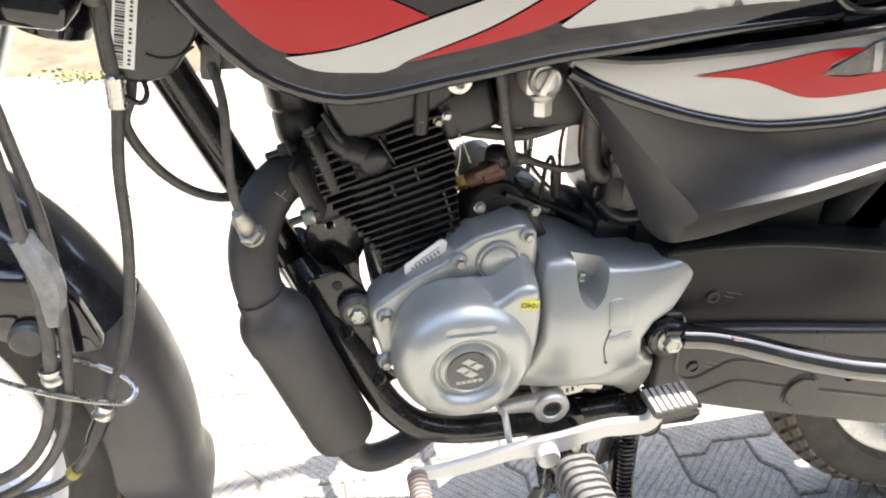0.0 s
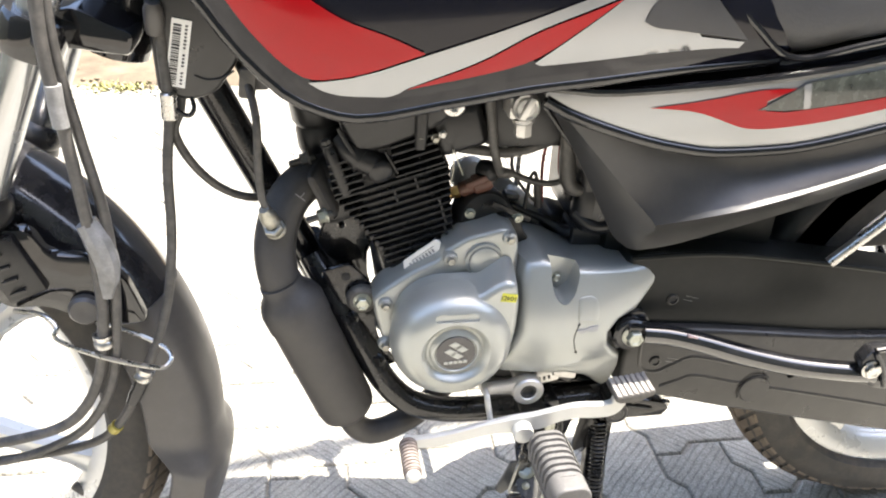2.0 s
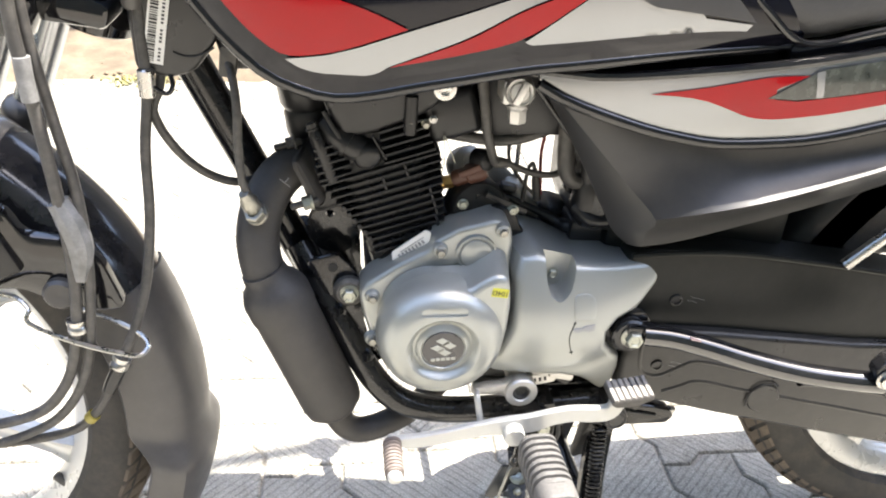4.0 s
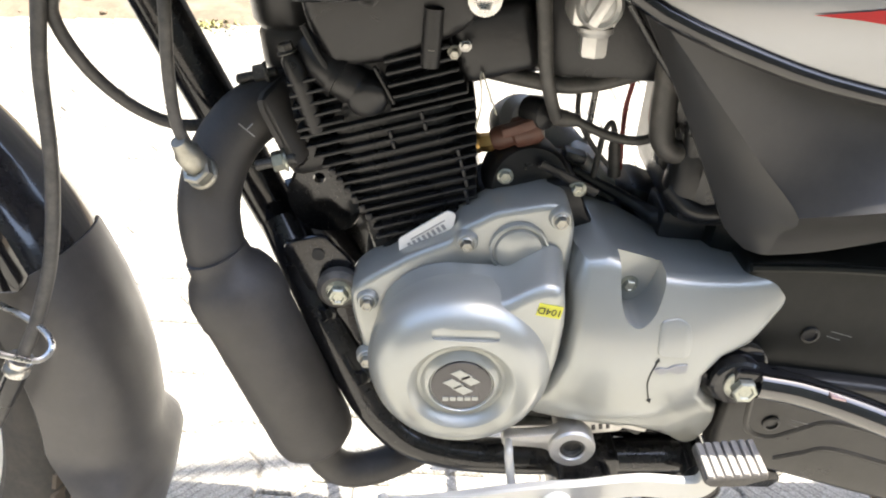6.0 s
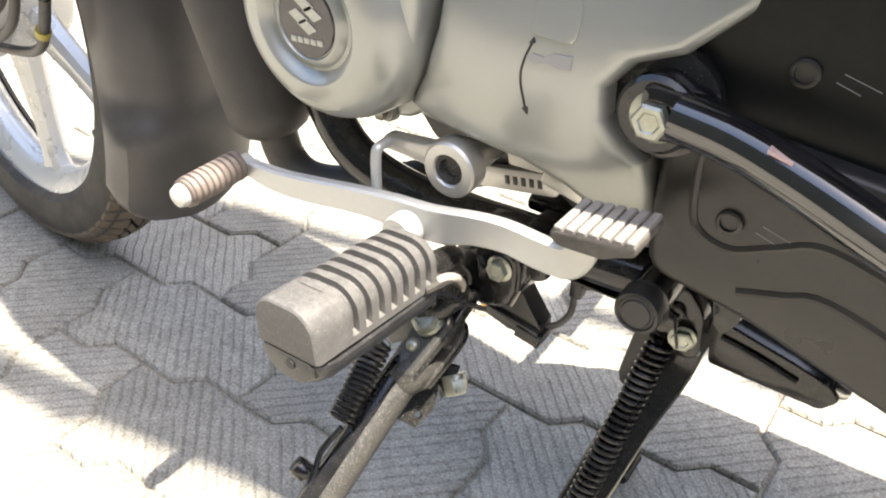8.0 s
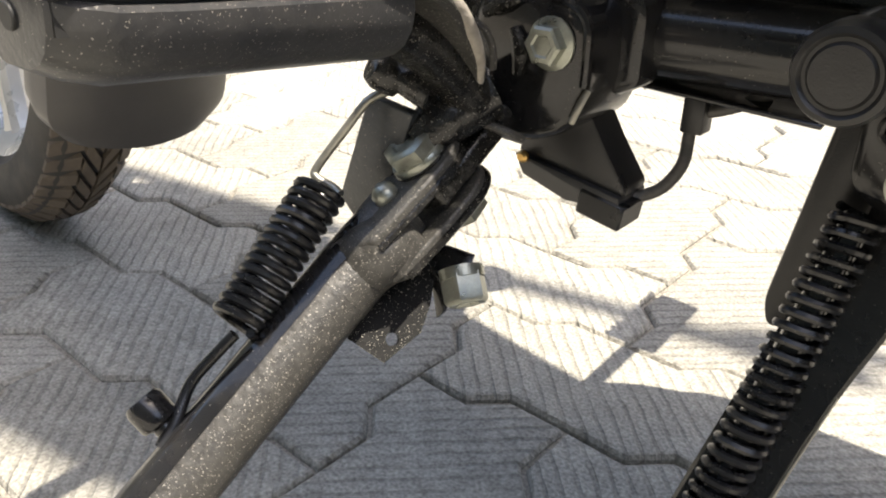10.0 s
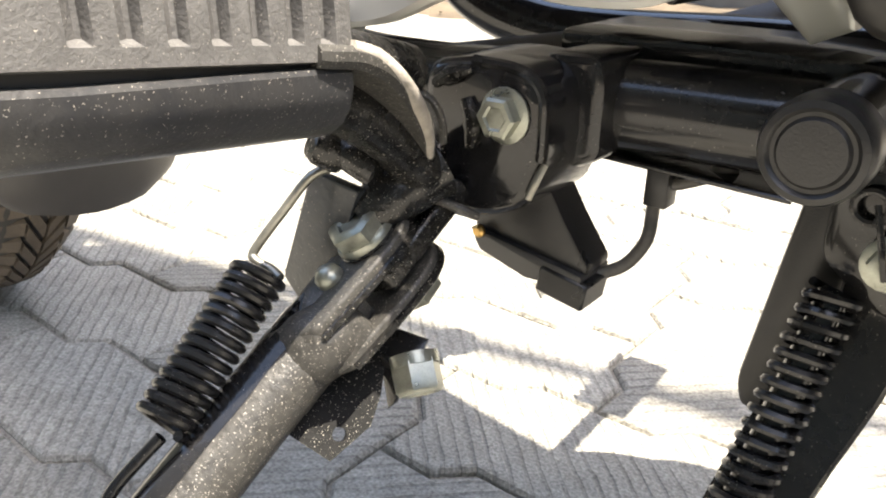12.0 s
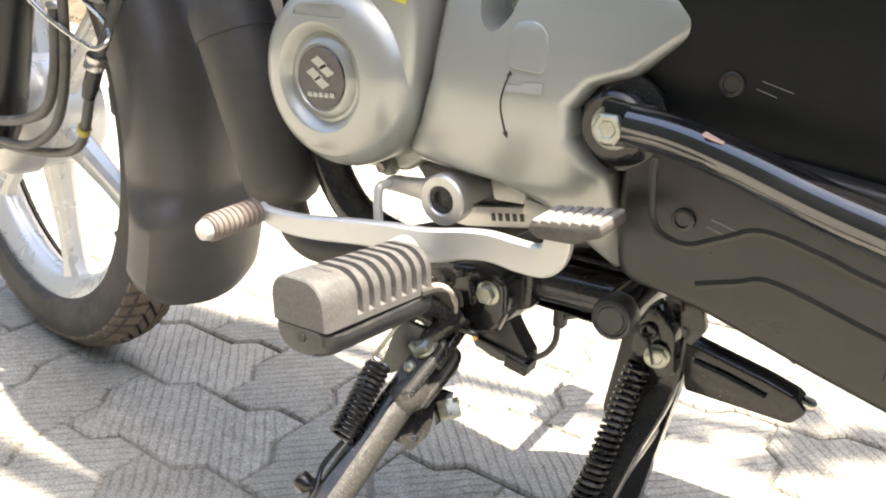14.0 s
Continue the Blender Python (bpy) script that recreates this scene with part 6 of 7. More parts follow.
def flank(a0, a1, s0, s1, lift):
    """A strip along the leg's skin between two angles, with rounded ends and an uneven edge."""
    bm = bmesh.new()
    rows_ = []
    n = 46
    for i in range(n + 1):
        f = i / n
        s = s0 + (s1 - s0) * f
        w = min(1.0, math.sqrt(max(0.0, 1 - (1 - min(1.0, (s - s0) / 0.007)) ** 2)) + 0.02)
        mid_, hw = (a0 + a1) / 2, (a1 - a0) / 2 * w
        ripple = 0.05 * math.sin((s - s0) * 2 * math.pi / 0.0030) * max(0.0, 1 - (s - s0) / 0.05)
        rows_.append([LG + LD * s + (SX * math.cos(radians(a)) + AX * math.sin(radians(a))) * (0.0114 + lift) for a in [mid_ - hw + 2 * hw * k / 8 + (ripple * 60 * k / 8) for k in range(9)]])
    vs = [[bm.verts.new(p) for p in r] for r in rows_]
    for a, b in zip(vs, vs[1:]):
        for j in range(8):
            bm.faces.new((a[j], a[j + 1], b[j + 1], b[j]))
    return bm


# glossy black strip on the dusty leg, one edge rippled near its top
part("dark_flank", flank(-20, 68, 0.030, 0.34, 0.0003), "frame", ss, "glossy black strip along the leg")


def slab(profile, thick, mid, ax=AX, sx=SX, bev=0.0016):
    """A flat piece in the plane of the stand's swing: profile rows of (along the leg, across)."""
    bm = bmesh.new()
    a = [bm.verts.new(mid + LD * u + sx * v + ax * thick / 2) for u, v in profile]
    b = [bm.verts.new(mid + LD * u + sx * v - ax * thick / 2) for u, v in profile]
    bm.faces.new(a)
    bm.faces.new(b[::-1])
    for i in range(len(a)):
        bm.faces.new((a[i], b[i], b[(i + 1) % len(a)], a[(i + 1) % len(a)]))
    bmesh.ops.recalc_face_normals(bm, faces=bm.faces[:])
    bmesh.ops.bevel(bm, geom=bm.edges[:], offset=bev, segments=3, profile=0.5, affect="EDGES", clamp_overlap=True)
    return bm


ear_p = [(0.0125 * math.cos(a), 0.0125 * math.sin(a)) for a in (math.pi * (0.5 + k / 16) for k in range(17))] + [(0.010, -0.0122), (0.022, -0.0105), (0.032, -0.0090), (0.036, -0.003), (0.036, 0.003), (0.032, 0.0080), (0.022, 0.0100), (0.010, 0.0122)]
for off, tk in ((-0.0074, 0.0046), (0.0066, 0.0050)):
    part("fork_ear", slab(ear_p, tk, L0 + AXF * off, AXF, SXF), "dusty", ss)
    rim = [L0 + LD * u * 0.985 + SXF * v * 0.985 + AXF * (off - tk * 0.30) for u, v in ear_p[4:20]]
    part("grimy_rim", tube(rim, 0.0015, 6, 2), "greasy", ss)
part("ear_bridge", slab([(0.020, -0.0100), (0.034, -0.0090), (0.038, -0.003), (0.038, 0.003), (0.034, 0.0080), (0.020, 0.0095), (0.017, 0.0)], 0.0180, L0 - AXF * 0.0004, AXF, SXF, 0.004), "dusty", ss)
part("knuckle", tube([L0 + LD * 0.022, L0 + LD * 0.030, LG + LD * 0.044, LG + LD * 0.056], [0.0085, 0.0108, 0.0118, 0.0116], 20, 4), "dusty", ss)
part("pivot_tongue", slab([(-0.030, -0.010), (0.008, -0.010), (0.011, 0.0), (0.008, 0.010), (-0.030, 0.012)], 0.0072, L0, AXF, SXF), "greasy", ss)
part("weld_drop", lathe([(0.0005, -0.0046), (0.0030, -0.0035), (0.0044, -0.001), (0.0040, 0.002), (0.0022, 0.0038), (0.0004, 0.0042)], (0.0994, -0.1310, 0.2394), (-0.3, -0.6, 0.75), 14), "zinc", ss, "shiny drop of weld metal")
part("washer", cyl(L0 + AXF * 0.0090, L0 + AXF * 0.0102, 0.0100, 28, 0.0003), "greasy", ss)
bolt(L0 + AXF * 0.0102, AXF, 0.0094, 0.0072, ss, "zinc", 1.03)
part("pivot_nut", hexhead(L0 - AXF * 0.0098, -AXF, 0.0080, 0.007), "zinc", ss)
part("shield", prism(fillet([(0.0840, 0.2660), (0.0690, 0.2280), (0.0760, 0.2215), (0.0905, 0.2330), (0.1030, 0.2640)], 0.002), -0.1225, -0.1195, 0.0008), "greenplate", ss, "grey-blue steel blade behind the spring")
s0, s1 = Vector((0.0832, -0.1420, 0.2408)), Vector((0.0850, -0.1802, 0.2095))
part("spring", coil(s0, s1, 0.0071, 0.00148, 14.5, 8, 18), "springblk", ss, "black return spring")
pd = Vector((-0.0105, -0.0200, 0.0135)).normalized()
pf = Vector((0.1050, -0.1080, 0.2630))
part("spring_post", lathe([(0.0046, 0.0), (0.0040, 0.006), (0.0034, 0.008), (0.0034, 0.018), (0.0052, 0.0195), (0.0056, 0.0225), (0.0055, 0.0265), (0.0042, 0.0290), (0.0010, 0.0297)], pf, pd, 20), "greasy", ss)
part("spring_hook", tube([pf + pd * 0.0165 + Vector((-0.0035, 0.0, 0.003)), pf + pd * 0.0165 + Vector((-0.0050, -0.001, -0.002)), Vector((0.0895, -0.1275, 0.2665)), Vector((0.0845, -0.1335, 0.2570)), Vector((0.0788, -0.1402, 0.2455)), Vector((0.0800, -0.1415, 0.2430)), Vector((0.0850, -0.1400, 0.2410)), s0 + Vector((0.0062, 0.0015, -0.0010))], 0.0014, 10, 6), "dullsteel", ss, "straight grey hook of the spring")
hook_end = Vector((0.0810, -0.2050, 0.1865))
post_foot = LG + LD * 0.1174
part("spring_hook", tube([s1 + Vector((0.003, -0.002, -0.001)), s1 + Vector((0.001, -0.006, -0.005)), s1.lerp(hook_end, 0.6), hook_end + Vector((0.004, 0.002, 0.001)), hook_end + Vector((0.0045, -0.004, -0.004))], 0.0018, 10, 5), "springblk", ss)
part("spring_post", lathe([(0.0034, 0.0), (0.0034, 0.0144), (0.0056, 0.0154), (0.0060, 0.0164), (0.0060, 0.0224), (0.0050, 0.0242), (0.0010, 0.0246)], post_foot, hook_end - post_foot, 20), "frame", ss)
fo = [Vector((0.1000, -0.1180, 0.2125)), Vector((0.1090, -0.1180, 0.2150)), Vector((0.1125, -0.1250, 0.2030)), Vector((0.1130, -0.1300, 0.1950)), Vector((0.1100, -0.1440, 0.1890)), Vector((0.0985, -0.1500, 0.1970))]
nrm = (fo[1] - fo[5]).cross(fo[3] - fo[5]).normalized() * 0.0012
fl0 = bmesh.new()
fa, fb_ = [fl0.verts.new(p + nrm) for p in fo], [fl0.verts.new(p - nrm) for p in fo]
fl0.faces.new(fa)
fl0.faces.new(fb_[::-1])
for i in range(6):
    fl0.faces.new((fa[i], fb_[i], fb_[(i + 1) % 6], fa[(i + 1) % 6]))
hole_f = Vector((0.1085, -0.1385, 0.1945))
fl0 = cut(fl0, cyl(hole_f - nrm * 5, hole_f + nrm * 5, 0.0021, 14, 0))
part("flag_plate", fl0, "speckled", ss, "black switch plate spattered with pale specks", 20)
part("flag_web", band([(0.1035, -0.1170, 0.2135), (0.1100, -0.1160, 0.2140), (0.1185, -0.1130, 0.2125)], [0.0050, 0.0060, 0.0060], 0.0022, (0.3, -0.6, -0.7)), "frame", ss)
part("flag_web", prism(fillet([(0.1090, 0.2140), (0.1170, 0.2100), (0.1150, 0.1990), (0.1125, 0.1960)], 0.001), -0.1215, -0.1195, 0.0005), "frame", ss)
bolt((0.1165, -0.1145, 0.2135), (0.55, -0.35, -0.75), 0.0075, 0.0120, ss, "zinc", 1.0)
part("foot", prism(fillet([(LG + LD * 0.355).xz + Vector(d) for d in ((-0.03, 0.002), (0.03, 0.002), (0.03, -0.006), (-0.03, -0.006))], 0.003), (LG + LD * 0.355).y - 0.015, (LG + LD * 0.355).y + 0.015, 0.002), "dusty", ss)
sw = new("stand_switch")
sw.parent = bike
part("switch_arm", prism(fillet([(0.112, 0.262), (0.1305, 0.2650), (0.1400, 0.2500), (0.1495, 0.2370), (0.1480, 0.2315), (0.1300, 0.2325), (0.1085, 0.2375), (0.1070, 0.2410)], 0.0015), -0.0720, -0.058, 0.0012), "plastic", sw, "matt black side stand switch")
part("switch_base", prism(fillet([(0.1072, 0.2405), (0.1490, 0.2345), (0.1487, 0.2300), (0.1290, 0.2285), (0.1110, 0.2335)], 0.001), -0.0745, -0.057, 0.0008), "disc", sw)
part("switch_block", box((0.1425, -0.0680, 0.2290), (0.017, 0.015, 0.0090), 0.0008, Matrix.Rotation(radians(9), 3, "Y"), 1), "plastic", sw)
part("switch_screw", cyl((0.1110, -0.0735, 0.2400), (0.1110, -0.0765, 0.2400), 0.0022, 12), "brass", sw)
part("switch_lead", tube([(0.1470, -0.064, 0.2310), (0.1510, -0.061, 0.2325), (0.1560, -0.058, 0.2360), (0.1600, -0.055, 0.2440), (0.1595, -0.052, 0.2530), (0.1595, -0.051, 0.2600), (0.1660, -0.049, 0.2620), (0.1730, -0.047, 0.2650), (0.1800, -0.044, 0.2690)], 0.0021, 10, 6), "cable", sw)
part("lead_clip", box((0.1605, -0.0505, 0.2605), (0.0075, 0.008, 0.0125), 0.0008), "plastic", sw)
part("tube_flange", band([(0.134, -0.046, 0.2680), (0.160, -0.046, 0.2672), (0.198, -0.044, 0.2655)], [0.009, 0.009, 0.009], 0.0018, (0, 1, 0.1)), "frame", bike)
part("cradle_gusset", box((0.165, -0.015, 0.297), (0.10, 0.05, 0.010), 0.003), "frame", bike)

# ---------------------------------------------------------------- centre stand
part("stand_cross_tube", cyl((0.2085, -0.074, 0.288), (0.2085, 0.12, 0.288), 0.0122, 28), "frame", bike)
part("tube_cap", lathe([(0.0118, 0.0), (0.0129, 0.002), (0.0129, 0.012), (0.0120, 0.0142), (0.0104, 0.0148), (0.0094, 0.0138), (0.0084, 0.0138), (0.0076, 0.0148), (0.001, 0.0150)], (0.2085, -0.072, 0.2875), (0, -1, 0), 40), "plastic", bike, "black plastic tube end cap")
cs = new("centre_stand")
cs.parent = bike
cs["label"] = "black steel centre stand, down on the paving"
part("leg", bar([(0.2215, -0.020, 0.275), (0.2190, -0.024, 0.22), (0.2090, -0.048, 0.18), (0.2005, -0.072, 0.14), (0.1925, -0.096, 0.10), (0.1750, -0.148, 0.012)], [0.0150, 0.0145, 0.0135, 0.0132, 0.0130, 0.0130], 0.012), "frame", cs)
# thin bright tube stands for the highlight on the leg's edge
part("edge_glint", tube([(0.2225, -0.0535, 0.181), (0.2138, -0.0775, 0.141), (0.2055, -0.1015, 0.101), (0.1960, -0.130, 0.052)], [0.0004, 0.0009, 0.0010, 0.0006], 6, 4), "dullsteel", cs)
part("foot", prism(fillet([(0.140, 0.002), (0.205, 0.002), (0.215, 0.010), (0.195, 0.018), (0.150, 0.018)], 0.004), YC - 0.186, YC - 0.154, 0.003), "frame", cs)
part("leg", bar([(0.214, 0.045, 0.285), (0.206, 0.050, 0.20), (0.190, 0.056, 0.11), (0.172, 0.062, 0.012)], [0.014, 0.013, 0.013, 0.013], 0.016), "frame", cs)
part("foot", prism(fillet([(0.158, 0.002), (0.186, 0.002), (0.190, 0.008), (0.184, 0.016), (0.162, 0.016)], 0.004), 0.046, 0.078, 0.003), "frame", cs)
part("stop_plate", prism(fillet([(0.199, 0.276), (0.216, 0.272), (0.208, 0.190), (0.190, 0.182), (0.187, 0.192)], 0.007), -0.030, -0.026, 0.002), "plastic", cs)
part("cross_bar", cyl((0.200, -0.05, 0.14), (0.196, 0.054, 0.14), 0.010), "frame", cs)
c0, c1 = Vector((0.2125, -0.0400, 0.2380)), Vector((0.1985, -0.0930, 0.1320))
part("spring", coil(c0, c1, 0.0072, 0.0015, 26, 7, 16), "springblk", cs, "long black centre stand spring")
part("spring_core", cyl(c0, c1, 0.0048, 14), "frame", cs)
bolt((0.2250, -0.046, 0.2515), (0.3, -1, 0.1), 0.0066, 0.005, cs, "zinc", 1.2)
part("split_pin", tube([(0.2190, -0.050, 0.268), (0.2225, -0.053, 0.258), (0.2250, -0.053, 0.249)], 0.0009, 8, 4), "frame", cs)
part("hanger", prism(fillet([(0.206, 0.272), (0.219, 0.284), (0.233, 0.268), (0.236, 0.238), (0.226, 0.232), (0.206, 0.246)], 0.006), -0.042, -0.030, 0.003), "frame", cs)
part("tang", prism(fillet([(0.230, 0.252), (0.262, 0.2450), (0.284, 0.2405), (0.303, 0.2350), (0.310, 0.2270), (0.302, 0.2165), (0.236, 0.2165)], 0.003), -0.016, 0.000, 0.003), "frame", cs, "black foot tang of the centre stand")
part("tang_ridge", tube([(0.240, -0.0165, 0.2405), (0.262, -0.0170, 0.2370), (0.286, -0.0165, 0.2310)], 0.0020, 8, 4), "frame", cs)
part("tang_tip", lathe([(0.003, 0.0), (0.0045, 0.002), (0.0045, 0.008)], (0.313, -0.008, 0.229), (-1, 0, 0.2), 12), "steel", cs)
part("spring_ring", tube([(0.2170 + 0.0045 * math.cos(a), -0.0445, 0.2655 + 0.0045 * math.sin(a)) for a in (math.pi * k / 6 for k in range(13))], 0.0013, 8, 2), "springblk", cs)
part("hook_plate", prism(fillet([(0.234, 0.300), (0.248, 0.294), (0.253, 0.279), (0.245, 0.266), (0.239, 0.272)], 0.003), -0.050, -0.044, 0.002), "frame", cs)

# ---------------------------------------------------------------- ground, wall and the strip of earth before it
def paving_mat(hatch):
    m = bpy.data.materials.new("concrete_paver" if hatch else "joint_sand")
    m.use_nodes = True
    n, l = m.node_tree.nodes, m.node_tree.links
    b = n["Principled BSDF"]
    tc, oi = n.new("ShaderNodeTexCoord"), n.new("ShaderNodeObjectInfo")
    ge = n.new("ShaderNodeNewGeometry")

    def tex(scale, detail, src):
        t = n.new("ShaderNodeTexNoise")
        t.inputs["Scale"].default_value, t.inputs["Detail"].default_value = scale, detail
        l.new(src, t.inputs["Vector"])
        return t.outputs["Fac"]

    def rng(src, lo, hi, a, z):
        r = n.new("ShaderNodeMapRange")
        for k, v in (("From Min", lo), ("From Max", hi), ("To Min", a), ("To Max", z)):
            r.inputs[k].default_value = v
        l.new(src, r.inputs["Value"])
        return r.outputs["Result"]

    def math_(op, a, z):
        x = n.new("ShaderNodeMath")
        x.operation = op
        for i, v in enumerate((a, z)):
            if isinstance(v, float):
                x.inputs[i].default_value = v
            else:
                l.new(v, x.inputs[i])
        return x.outputs[0]

    pos = ge.outputs["Position"]
    grit, blot, stain = tex(420, 6, pos), tex(60, 5, pos), tex(7, 4, pos)
    v = math_("MULTIPLY", rng(grit, 0.3, 0.7, 0.6, 1.3), rng(blot, 0.3, 0.7, 0.86, 1.12))
    v = math_("MULTIPLY", v, rng(stain, 0.3, 0.7, 0.85, 1.12))
    height = rng(grit, 0.3, 0.7, 0.0, 0.45)
    if hatch:
        rnd = oi.outputs["Random"]
        isl = ge.outputs["Random Per Island"]
        v = math_("MULTIPLY", v, rng(rnd, 0, 1, 0.86, 1.12))
        v = math_("MULTIPLY", v, rng(isl, 0, 1, 0.94, 1.06))
        uv = n.new("ShaderNodeUVMap")
        sep = n.new("ShaderNodeSeparateXYZ")
        l.new(uv.outputs["UV"], sep.inputs["Vector"])
        wob = rng(tex(30, 2, pos), 0, 1, -0.0028, 0.0028)
        ph = math_("MODULO", math_("ADD", math_("ADD", sep.outputs["X"], wob), 5.0), 0.0106)
        g = math_("ABSOLUTE", math_("SUBTRACT", ph, 0.0053), 0.0)
        groove = rng(g, 0.0007, 0.0018, 0.0, 1.0)
        worn = rng(tex(28, 4, pos), 0.42, 0.70, 0.0, 0.65)
        groove = math_("MAXIMUM", groove, worn)
        v = math_("MULTIPLY", v, rng(groove, 0, 1, 0.76, 1.0))
        height = math_("ADD", height, groove)
    mixn = n.new("ShaderNodeCombineColor")
    base = (0.330, 0.318, 0.282) if hatch else (0.27, 0.25, 0.215)
    for ch, k in zip(("Red", "Green", "Blue"), base):
        l.new(math_("MULTIPLY", v, k), mixn.inputs[ch])
    l.new(mixn.outputs["Color"], b.inputs["Base Color"])
    b.inputs["Roughness"].default_value = 0.86
    b.inputs["Specular IOR Level"].default_value = 0.25
    bp = n.new("ShaderNodeBump")
    bp.inputs["Strength"].default_value, bp.inputs["Distance"].default_value = 0.75, 0.0016
    l.new(height, bp.inputs["Height"])
    l.new(bp.outputs["Normal"], b.inputs["Normal"])
    return m


PAVER, SAND = paving_mat(True), paving_mat(False)
EARTH = mat("dry_earth", (0.125, 0.098, 0.068), 0.95, var=0.4, scale=14, bump=1.0, bscale=80)
PLASTER = mat("old_cement_render", (0.2, 0.188, 0.165), 0.9, var=0.4, scale=3.5, bump=0.8, bscale=60)
WEED = mat("yellow_green_weed", (0.22, 0.21, 0.08), 0.6, var=0.4, scale=50)


def flat(name, pts, material, label="", kind="structure", category="", parent=None):
    bm = bmesh.new()
    bm.faces.new([bm.verts.new(p) for p in pts])
    ob = part(name, bm, material, parent)
    return tagged(ob, label, category, "", kind)


flat("ground", [(-60, -60, -0.0065), (60, -60, -0.0065), (60, 60, -0.0065), (-60, 60, -0.0065)], SAND, "sandy ground below the paving", category="ground")
pav = tagged(new("pavement"), "grey interlocking concrete paving in the sun", "pavement", "", "structure")

bm = bmesh.new()
random.seed(7)
gx, gy = 90, 10
gv = [[bm.verts.new((-4.5 + 9 * i / gx, 1.97 + 0.42 * j / gy + (random.uniform(-0.03, 0.03) if j == 0 else 0), (-0.006 if j == 0 else 0.012 + 0.05 * (j / gy) ** 1.5 + random.uniform(0, 0.016)))) for j in range(gy + 1)] for i in range(gx + 1)]
for i in range(gx):
    for j in range(gy):
        bm.faces.new((gv[i][j], gv[i + 1][j], gv[i + 1][j + 1], gv[i][j + 1]))
tagged(part("earth_strip", bm, EARTH, None, "", 80), "strip of dry brown earth along the wall", "ground", "", "structure")
bm = bmesh.new()
random.seed(11)
for _ in range(900):
    x, y = random.uniform(-4, 4), random.uniform(1.95, 2.36)
    s = random.uniform(0.003, 0.014)
    b2 = bmesh.ops.create_icosphere(bm, subdivisions=1, radius=s)
    for v in b2["verts"]:
        v.co = Vector((v.co.x * random.uniform(0.7, 1.4), v.co.y, v.co.z * 0.6)) + Vector((x, y, 0.012 + 0.05 * max(0, (y - 1.97) / 0.42) ** 1.5))
tagged(part("gravel", bm, EARTH, None, "", 20), "loose stones and clods on the earth strip", "gravel", "", "stuff")
bm = bmesh.new()
random.seed(5)
for _ in range(420):
    cx = random.choice((-0.72, -0.66, -0.78, -0.72))
    x, y = random.gauss(cx, 0.05), random.gauss(1.98, 0.045)
    a, ln, up = random.uniform(0, 6.28), random.uniform(0.012, 0.03), random.uniform(0.3, 1.0)
    d, q = Vector((math.cos(a), math.sin(a), up)).normalized() * ln, Vector((-math.sin(a), math.cos(a), 0)) * ln * 0.22
    p = Vector((x, y, 0.0))
    vs = [bm.verts.new(v) for v in (p - q * 0.3, p + d * 0.5 - q, p + d, p + d * 0.5 + q)]
    bm.faces.new(vs)
tagged(part("weeds", bm, WEED, None, "", 80), "small yellow-green weeds at the foot of the wall", "weeds", "", "stuff")
bm = bmesh.new()
bmesh.ops.create_cube(bm, size=1.0)
for v in bm.verts:
    v.co = Vector((v.co.x * 12, 2.51 + v.co.y * 0.22, 1.2 + v.co.z * 2.5))
tagged(part("wall", bm, PLASTER, None), "stained old cement-rendered wall", "wall", "", "structure")

# unseen plain walls added on the other sides, dark and tall to hold back skylight
YARD = mat("dark_blocker_render", (0.095, 0.104, 0.088), 0.9, var=0.25, scale=2.5, bump=0.5, bscale=50)
for k, (x, y, sx, sy) in enumerate(((0, -3.4, 14, 0.2), (-6.9, -0.45, 0.2, 5.8), (6.9, -0.45, 0.2, 5.8))):
    bm = bmesh.new()
    bmesh.ops.create_cube(bm, size=1.0)
    high = 4.6 if k == 0 else 3.24
    for v in bm.verts:
        v.co = Vector((x + v.co.x * sx, y + v.co.y * sy, high / 2 - 0.02 + v.co.z * high))
    tagged(part("added_wall_" + ("south", "west", "east")[k], bm, YARD, None), "plain dark unseen wall, added to cut the sky's light", "wall", "", "structure")

# two slack cables over the yard, whose shadows cross the paving
for pts, r in (([(-6.95, -1.80, 2.9), (-2.2, -0.35, 2.65), (0.82, 0.264, 2.6), (1.0, 0.302, 2.6), (1.24, 0.402, 2.6), (3.5, 1.1, 2.7), (6.95, 2.25, 3.0)], 0.014), ([(-6.95, -1.35, 2.9), (-2.2, -0.45, 2.65), (0.48, -0.136, 2.6), (0.717, -0.092, 2.6), (3.5, 0.45, 2.7), (6.95, 1.25, 3.0)], 0.019)):
    tagged(part("overhead_cable", tube(pts, r, 8, 8), "cable", None), "thin black cable hung over the yard", "cable", "cables over the yard")

# an unseen leafy twig near the first cable, added to cast leaf shadows on the paving
TWIG = mat("dull_green_leaf", (0.06, 0.085, 0.03), 0.5, var=0.3, scale=60)
BARK = mat("grey_twig_bark", (0.12, 0.1, 0.08), 0.8, var=0.3, scale=80, bump=0.5)
twig = tagged(new("twig"), "unseen leafy green twig, added for the leaf shadows on the paving", "twig")
tw0 = Vector((0.275, 0.305, 0.0)) + SUN_TO * (2.6 / SUN_TO.z)
part("stem", tube([tw0 + Vector(p) for p in ((-0.06, -0.07, 0.0), (-0.02, -0.02, 0.012), (0.02, 0.03, 0.016), (0.04, 0.09, 0.0))], [0.004, 0.0035, 0.003, 0.002], 8, 5), BARK, twig)
random.seed(31)
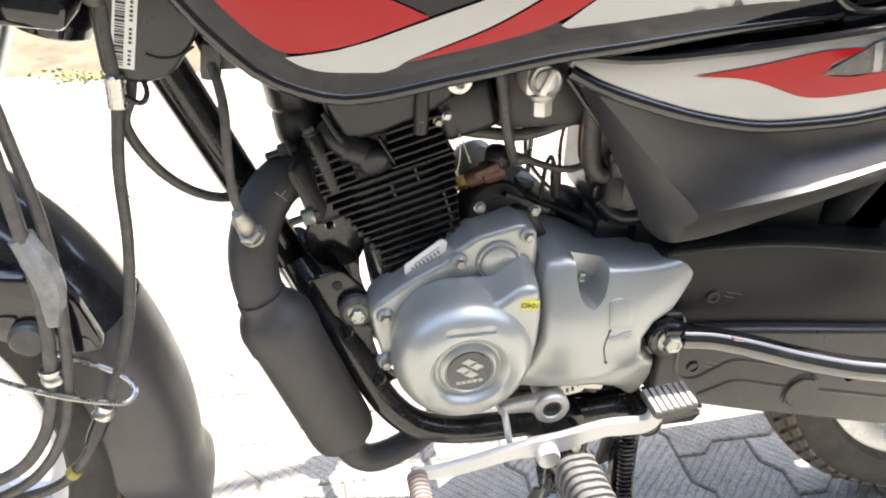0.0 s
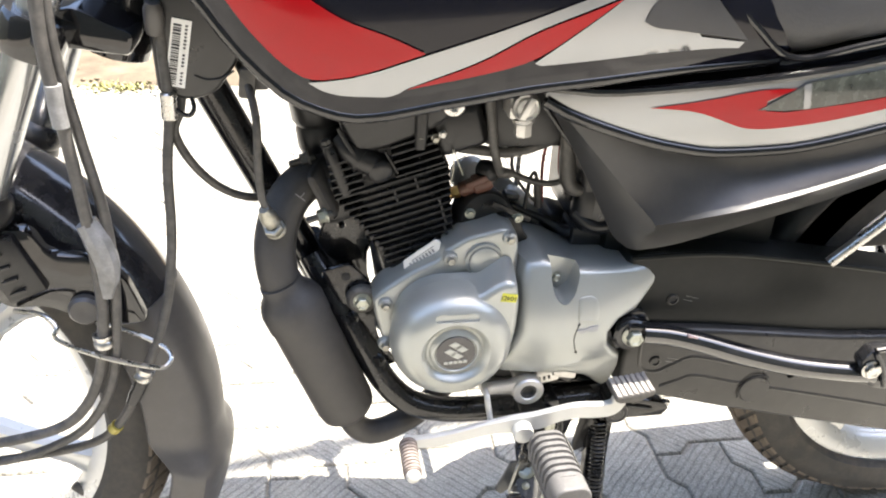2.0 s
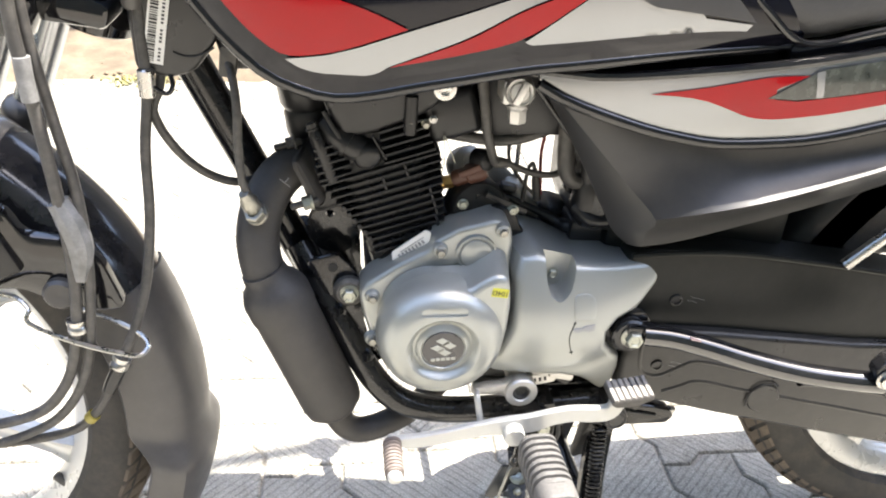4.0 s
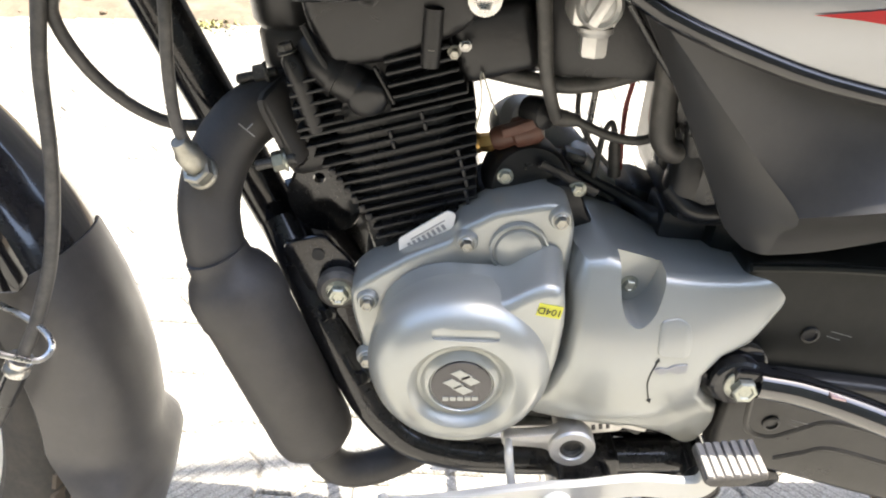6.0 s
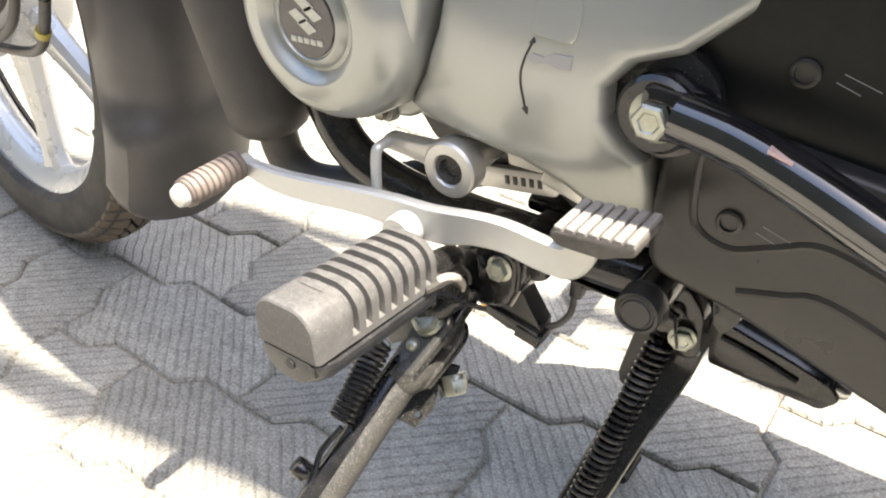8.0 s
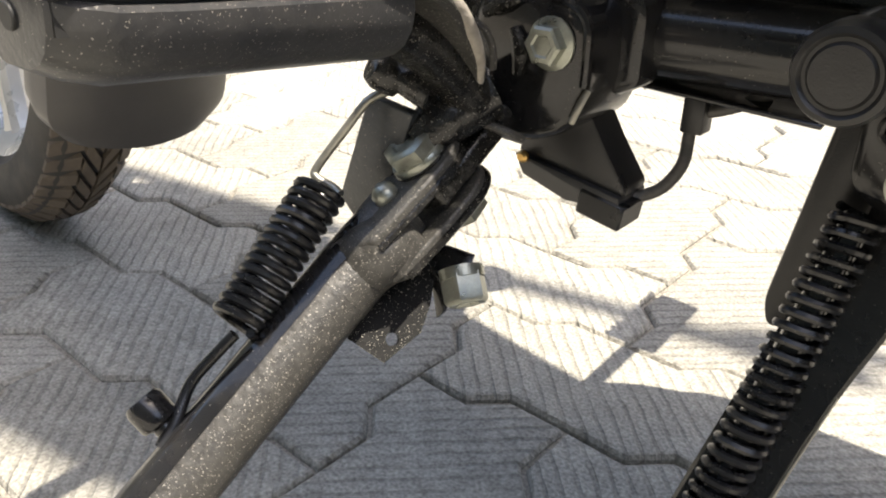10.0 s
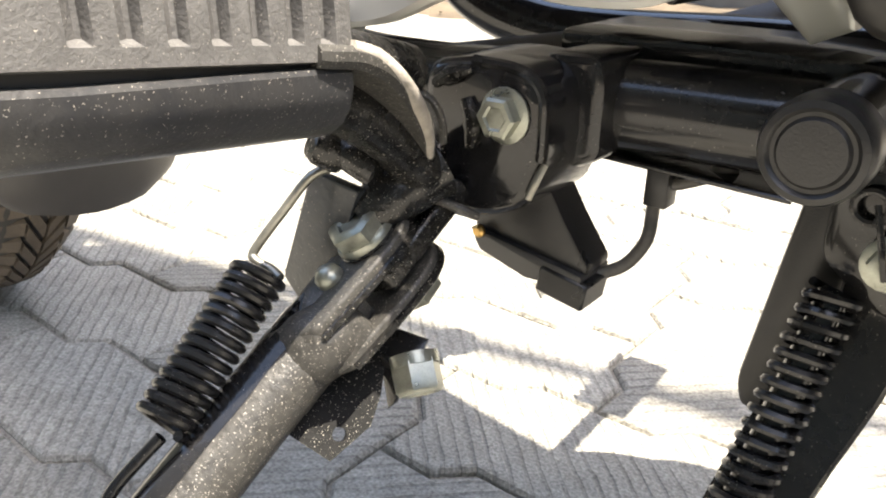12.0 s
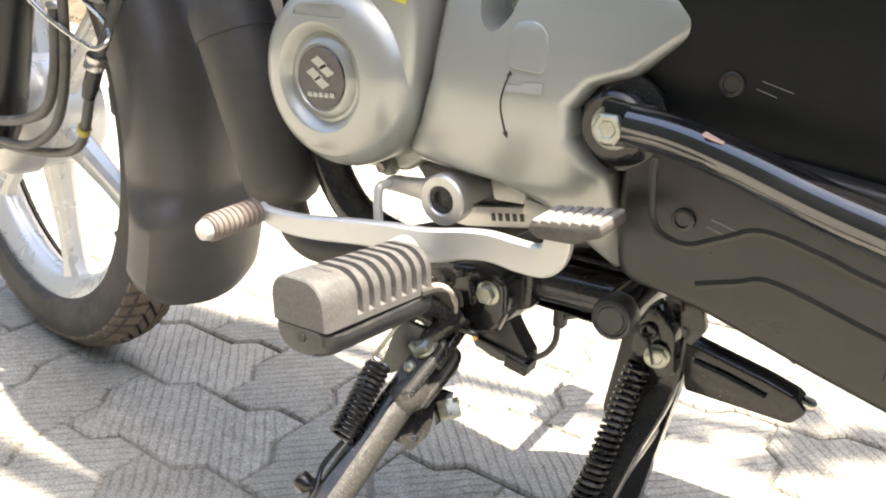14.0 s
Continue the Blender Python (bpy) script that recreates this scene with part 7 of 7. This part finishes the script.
for k in range(11):
    f = k / 10
    root = tw0 + Vector((-0.05 + 0.09 * f, -0.06 + 0.14 * f, 0.012))
    a = math.atan2(0.14, 0.09) + random.choice((-1, 1)) * random.uniform(0.5, 1.2)
    d = Vector((math.cos(a), math.sin(a), random.uniform(-0.3, 0.1))).normalized()
    q, ln_, wd_ = Vector((-d.y, d.x, random.uniform(-0.3, 0.3))).normalized(), random.uniform(0.05, 0.085), random.uniform(0.013, 0.021)
    bm = bmesh.new()
    lo_ = [bm.verts.new(root + d * ln_ * u + q * wd_ * w + Vector((0, 0, -0.01 * u * u))) for u, w in ((0.0, 0.0), (0.2, 0.6), (0.45, 1.0), (0.75, 0.7), (1.0, 0.0), (0.75, -0.7), (0.45, -1.0), (0.2, -0.6))]
    bm.faces.new(lo_)
    res = bmesh.ops.extrude_face_region(bm, geom=bm.faces[:])
    for v in [e for e in res["geom"] if isinstance(e, bmesh.types.BMVert)]:
        v.co.z += 0.0006
    part("leaf", bm, TWIG, twig)

# pavers, laid in a herringbone: a stone spans two cells; every edge has the same kink
CELL, TURN_P = 0.1145, radians(9.8)
AV = Vector((math.cos(TURN_P), math.sin(TURN_P), 0)) * CELL
BV = Vector((-math.sin(TURN_P), math.cos(TURN_P), 0)) * CELL
P0 = Vector((-0.0552, 0.0558, 0.0))


def kinked(p, q):
    d = q - p
    r = Vector((d.y, -d.x, 0)).normalized()
    return [p, p + d * 0.37 + r * 0.0085, p + d * 0.60 - r * 0.0090]


def paver_mesh():
    o = Vector((0, 0, 0))
    c = [o, Vector((CELL, 0, 0)), Vector((2 * CELL, 0, 0)), Vector((2 * CELL, CELL, 0)), Vector((CELL, CELL, 0)), Vector((0, CELL, 0))]
    fwd = lambda a, b: kinked(a, b)
    rev = lambda a, b: [a] + kinked(b, a)[:0:-1]
    line = fwd(c[0], c[1]) + fwd(c[1], c[2]) + fwd(c[2], c[3]) + rev(c[3], c[4]) + rev(c[4], c[5]) + rev(c[5], c[0])
    k = len(line)
    mid = Vector((CELL, CELL / 2, 0))

    def inset(d):
        out = []
        for i in range(k):
            u, v = (line[i] - line[i - 1]).normalized(), (line[(i + 1) % k] - line[i]).normalized()
            nn = Vector((-(u + v).y, (u + v).x, 0)).normalized()
            out.append(line[i] + nn * d)
        return out

    rings = [[p + Vector((0, 0, -0.014)) for p in inset(0.0016)], [p + Vector((0, 0, -0.0035)) for p in inset(0.0020)], [p + Vector((0, 0, -0.0006)) for p in inset(0.0042)], [p for p in inset(0.0065)]]
    bm = bmesh.new()
    vs = [[bm.verts.new(p) for p in r] for r in rings]
    for a, b in zip(vs, vs[1:]):
        for j in range(k):
            bm.faces.new((a[j], a[(j + 1) % k], b[(j + 1) % k], b[j]))
    bm.faces.new(vs[-1])
    uvl = bm.loops.layers.uv.new("UVMap")
    for f in bm.faces:
        for lp in f.loops:
            lp[uvl].uv = (lp.vert.co.x * 0.819 + lp.vert.co.y * 0.574, lp.vert.co.y)
    me = bpy.data.meshes.new("paver")
    bm.to_mesh(me)
    bm.free()
    me.materials.append(PAVER)
    return me


stone = paver_mesh()
random.seed(21)
near, far = [], []
for i in range(-34, 35):
    for j in range(-24, 25):
        k = (i + j) % 4
        if k not in (0, 2):
            continue
        o = P0 + AV * i + BV * j
        rz = math.degrees(TURN_P)
        if k == 2:
            o, rz = o + AV, rz + 90
        m = pose(o.x, o.y, random.uniform(-0.0022, 0.0), random.uniform(-0.35, 0.35), random.uniform(-0.35, 0.35), rz)
        ctr = m @ Vector((CELL, CELL / 2, 0))
        if abs(ctr.x) > 3.4 or not -1.5 < ctr.y < 1.96:
            continue
        near.append(((ctr - Vector((0.0, 0.25, 0))).length, m))
near.sort(key=lambda q: q[0])
for _, m in near[:300]:
    ob = new("paver", stone)
    ob.parent = pav
    ob.matrix_basis = m
bm = bmesh.new()
for _, m in near[300:]:
    n0 = len(bm.verts)
    bm.from_mesh(stone)
    bm.verts.ensure_lookup_table()
    for v in bm.verts[n0:]:
        v.co = m @ v.co
me = bpy.data.meshes.new("far_pavers")
bm.to_mesh(me)
bm.free()
me.materials.append(PAVER)
tagged(new("far_pavers", me), "grey interlocking concrete pavers further off", "pavement", "", "stuff")
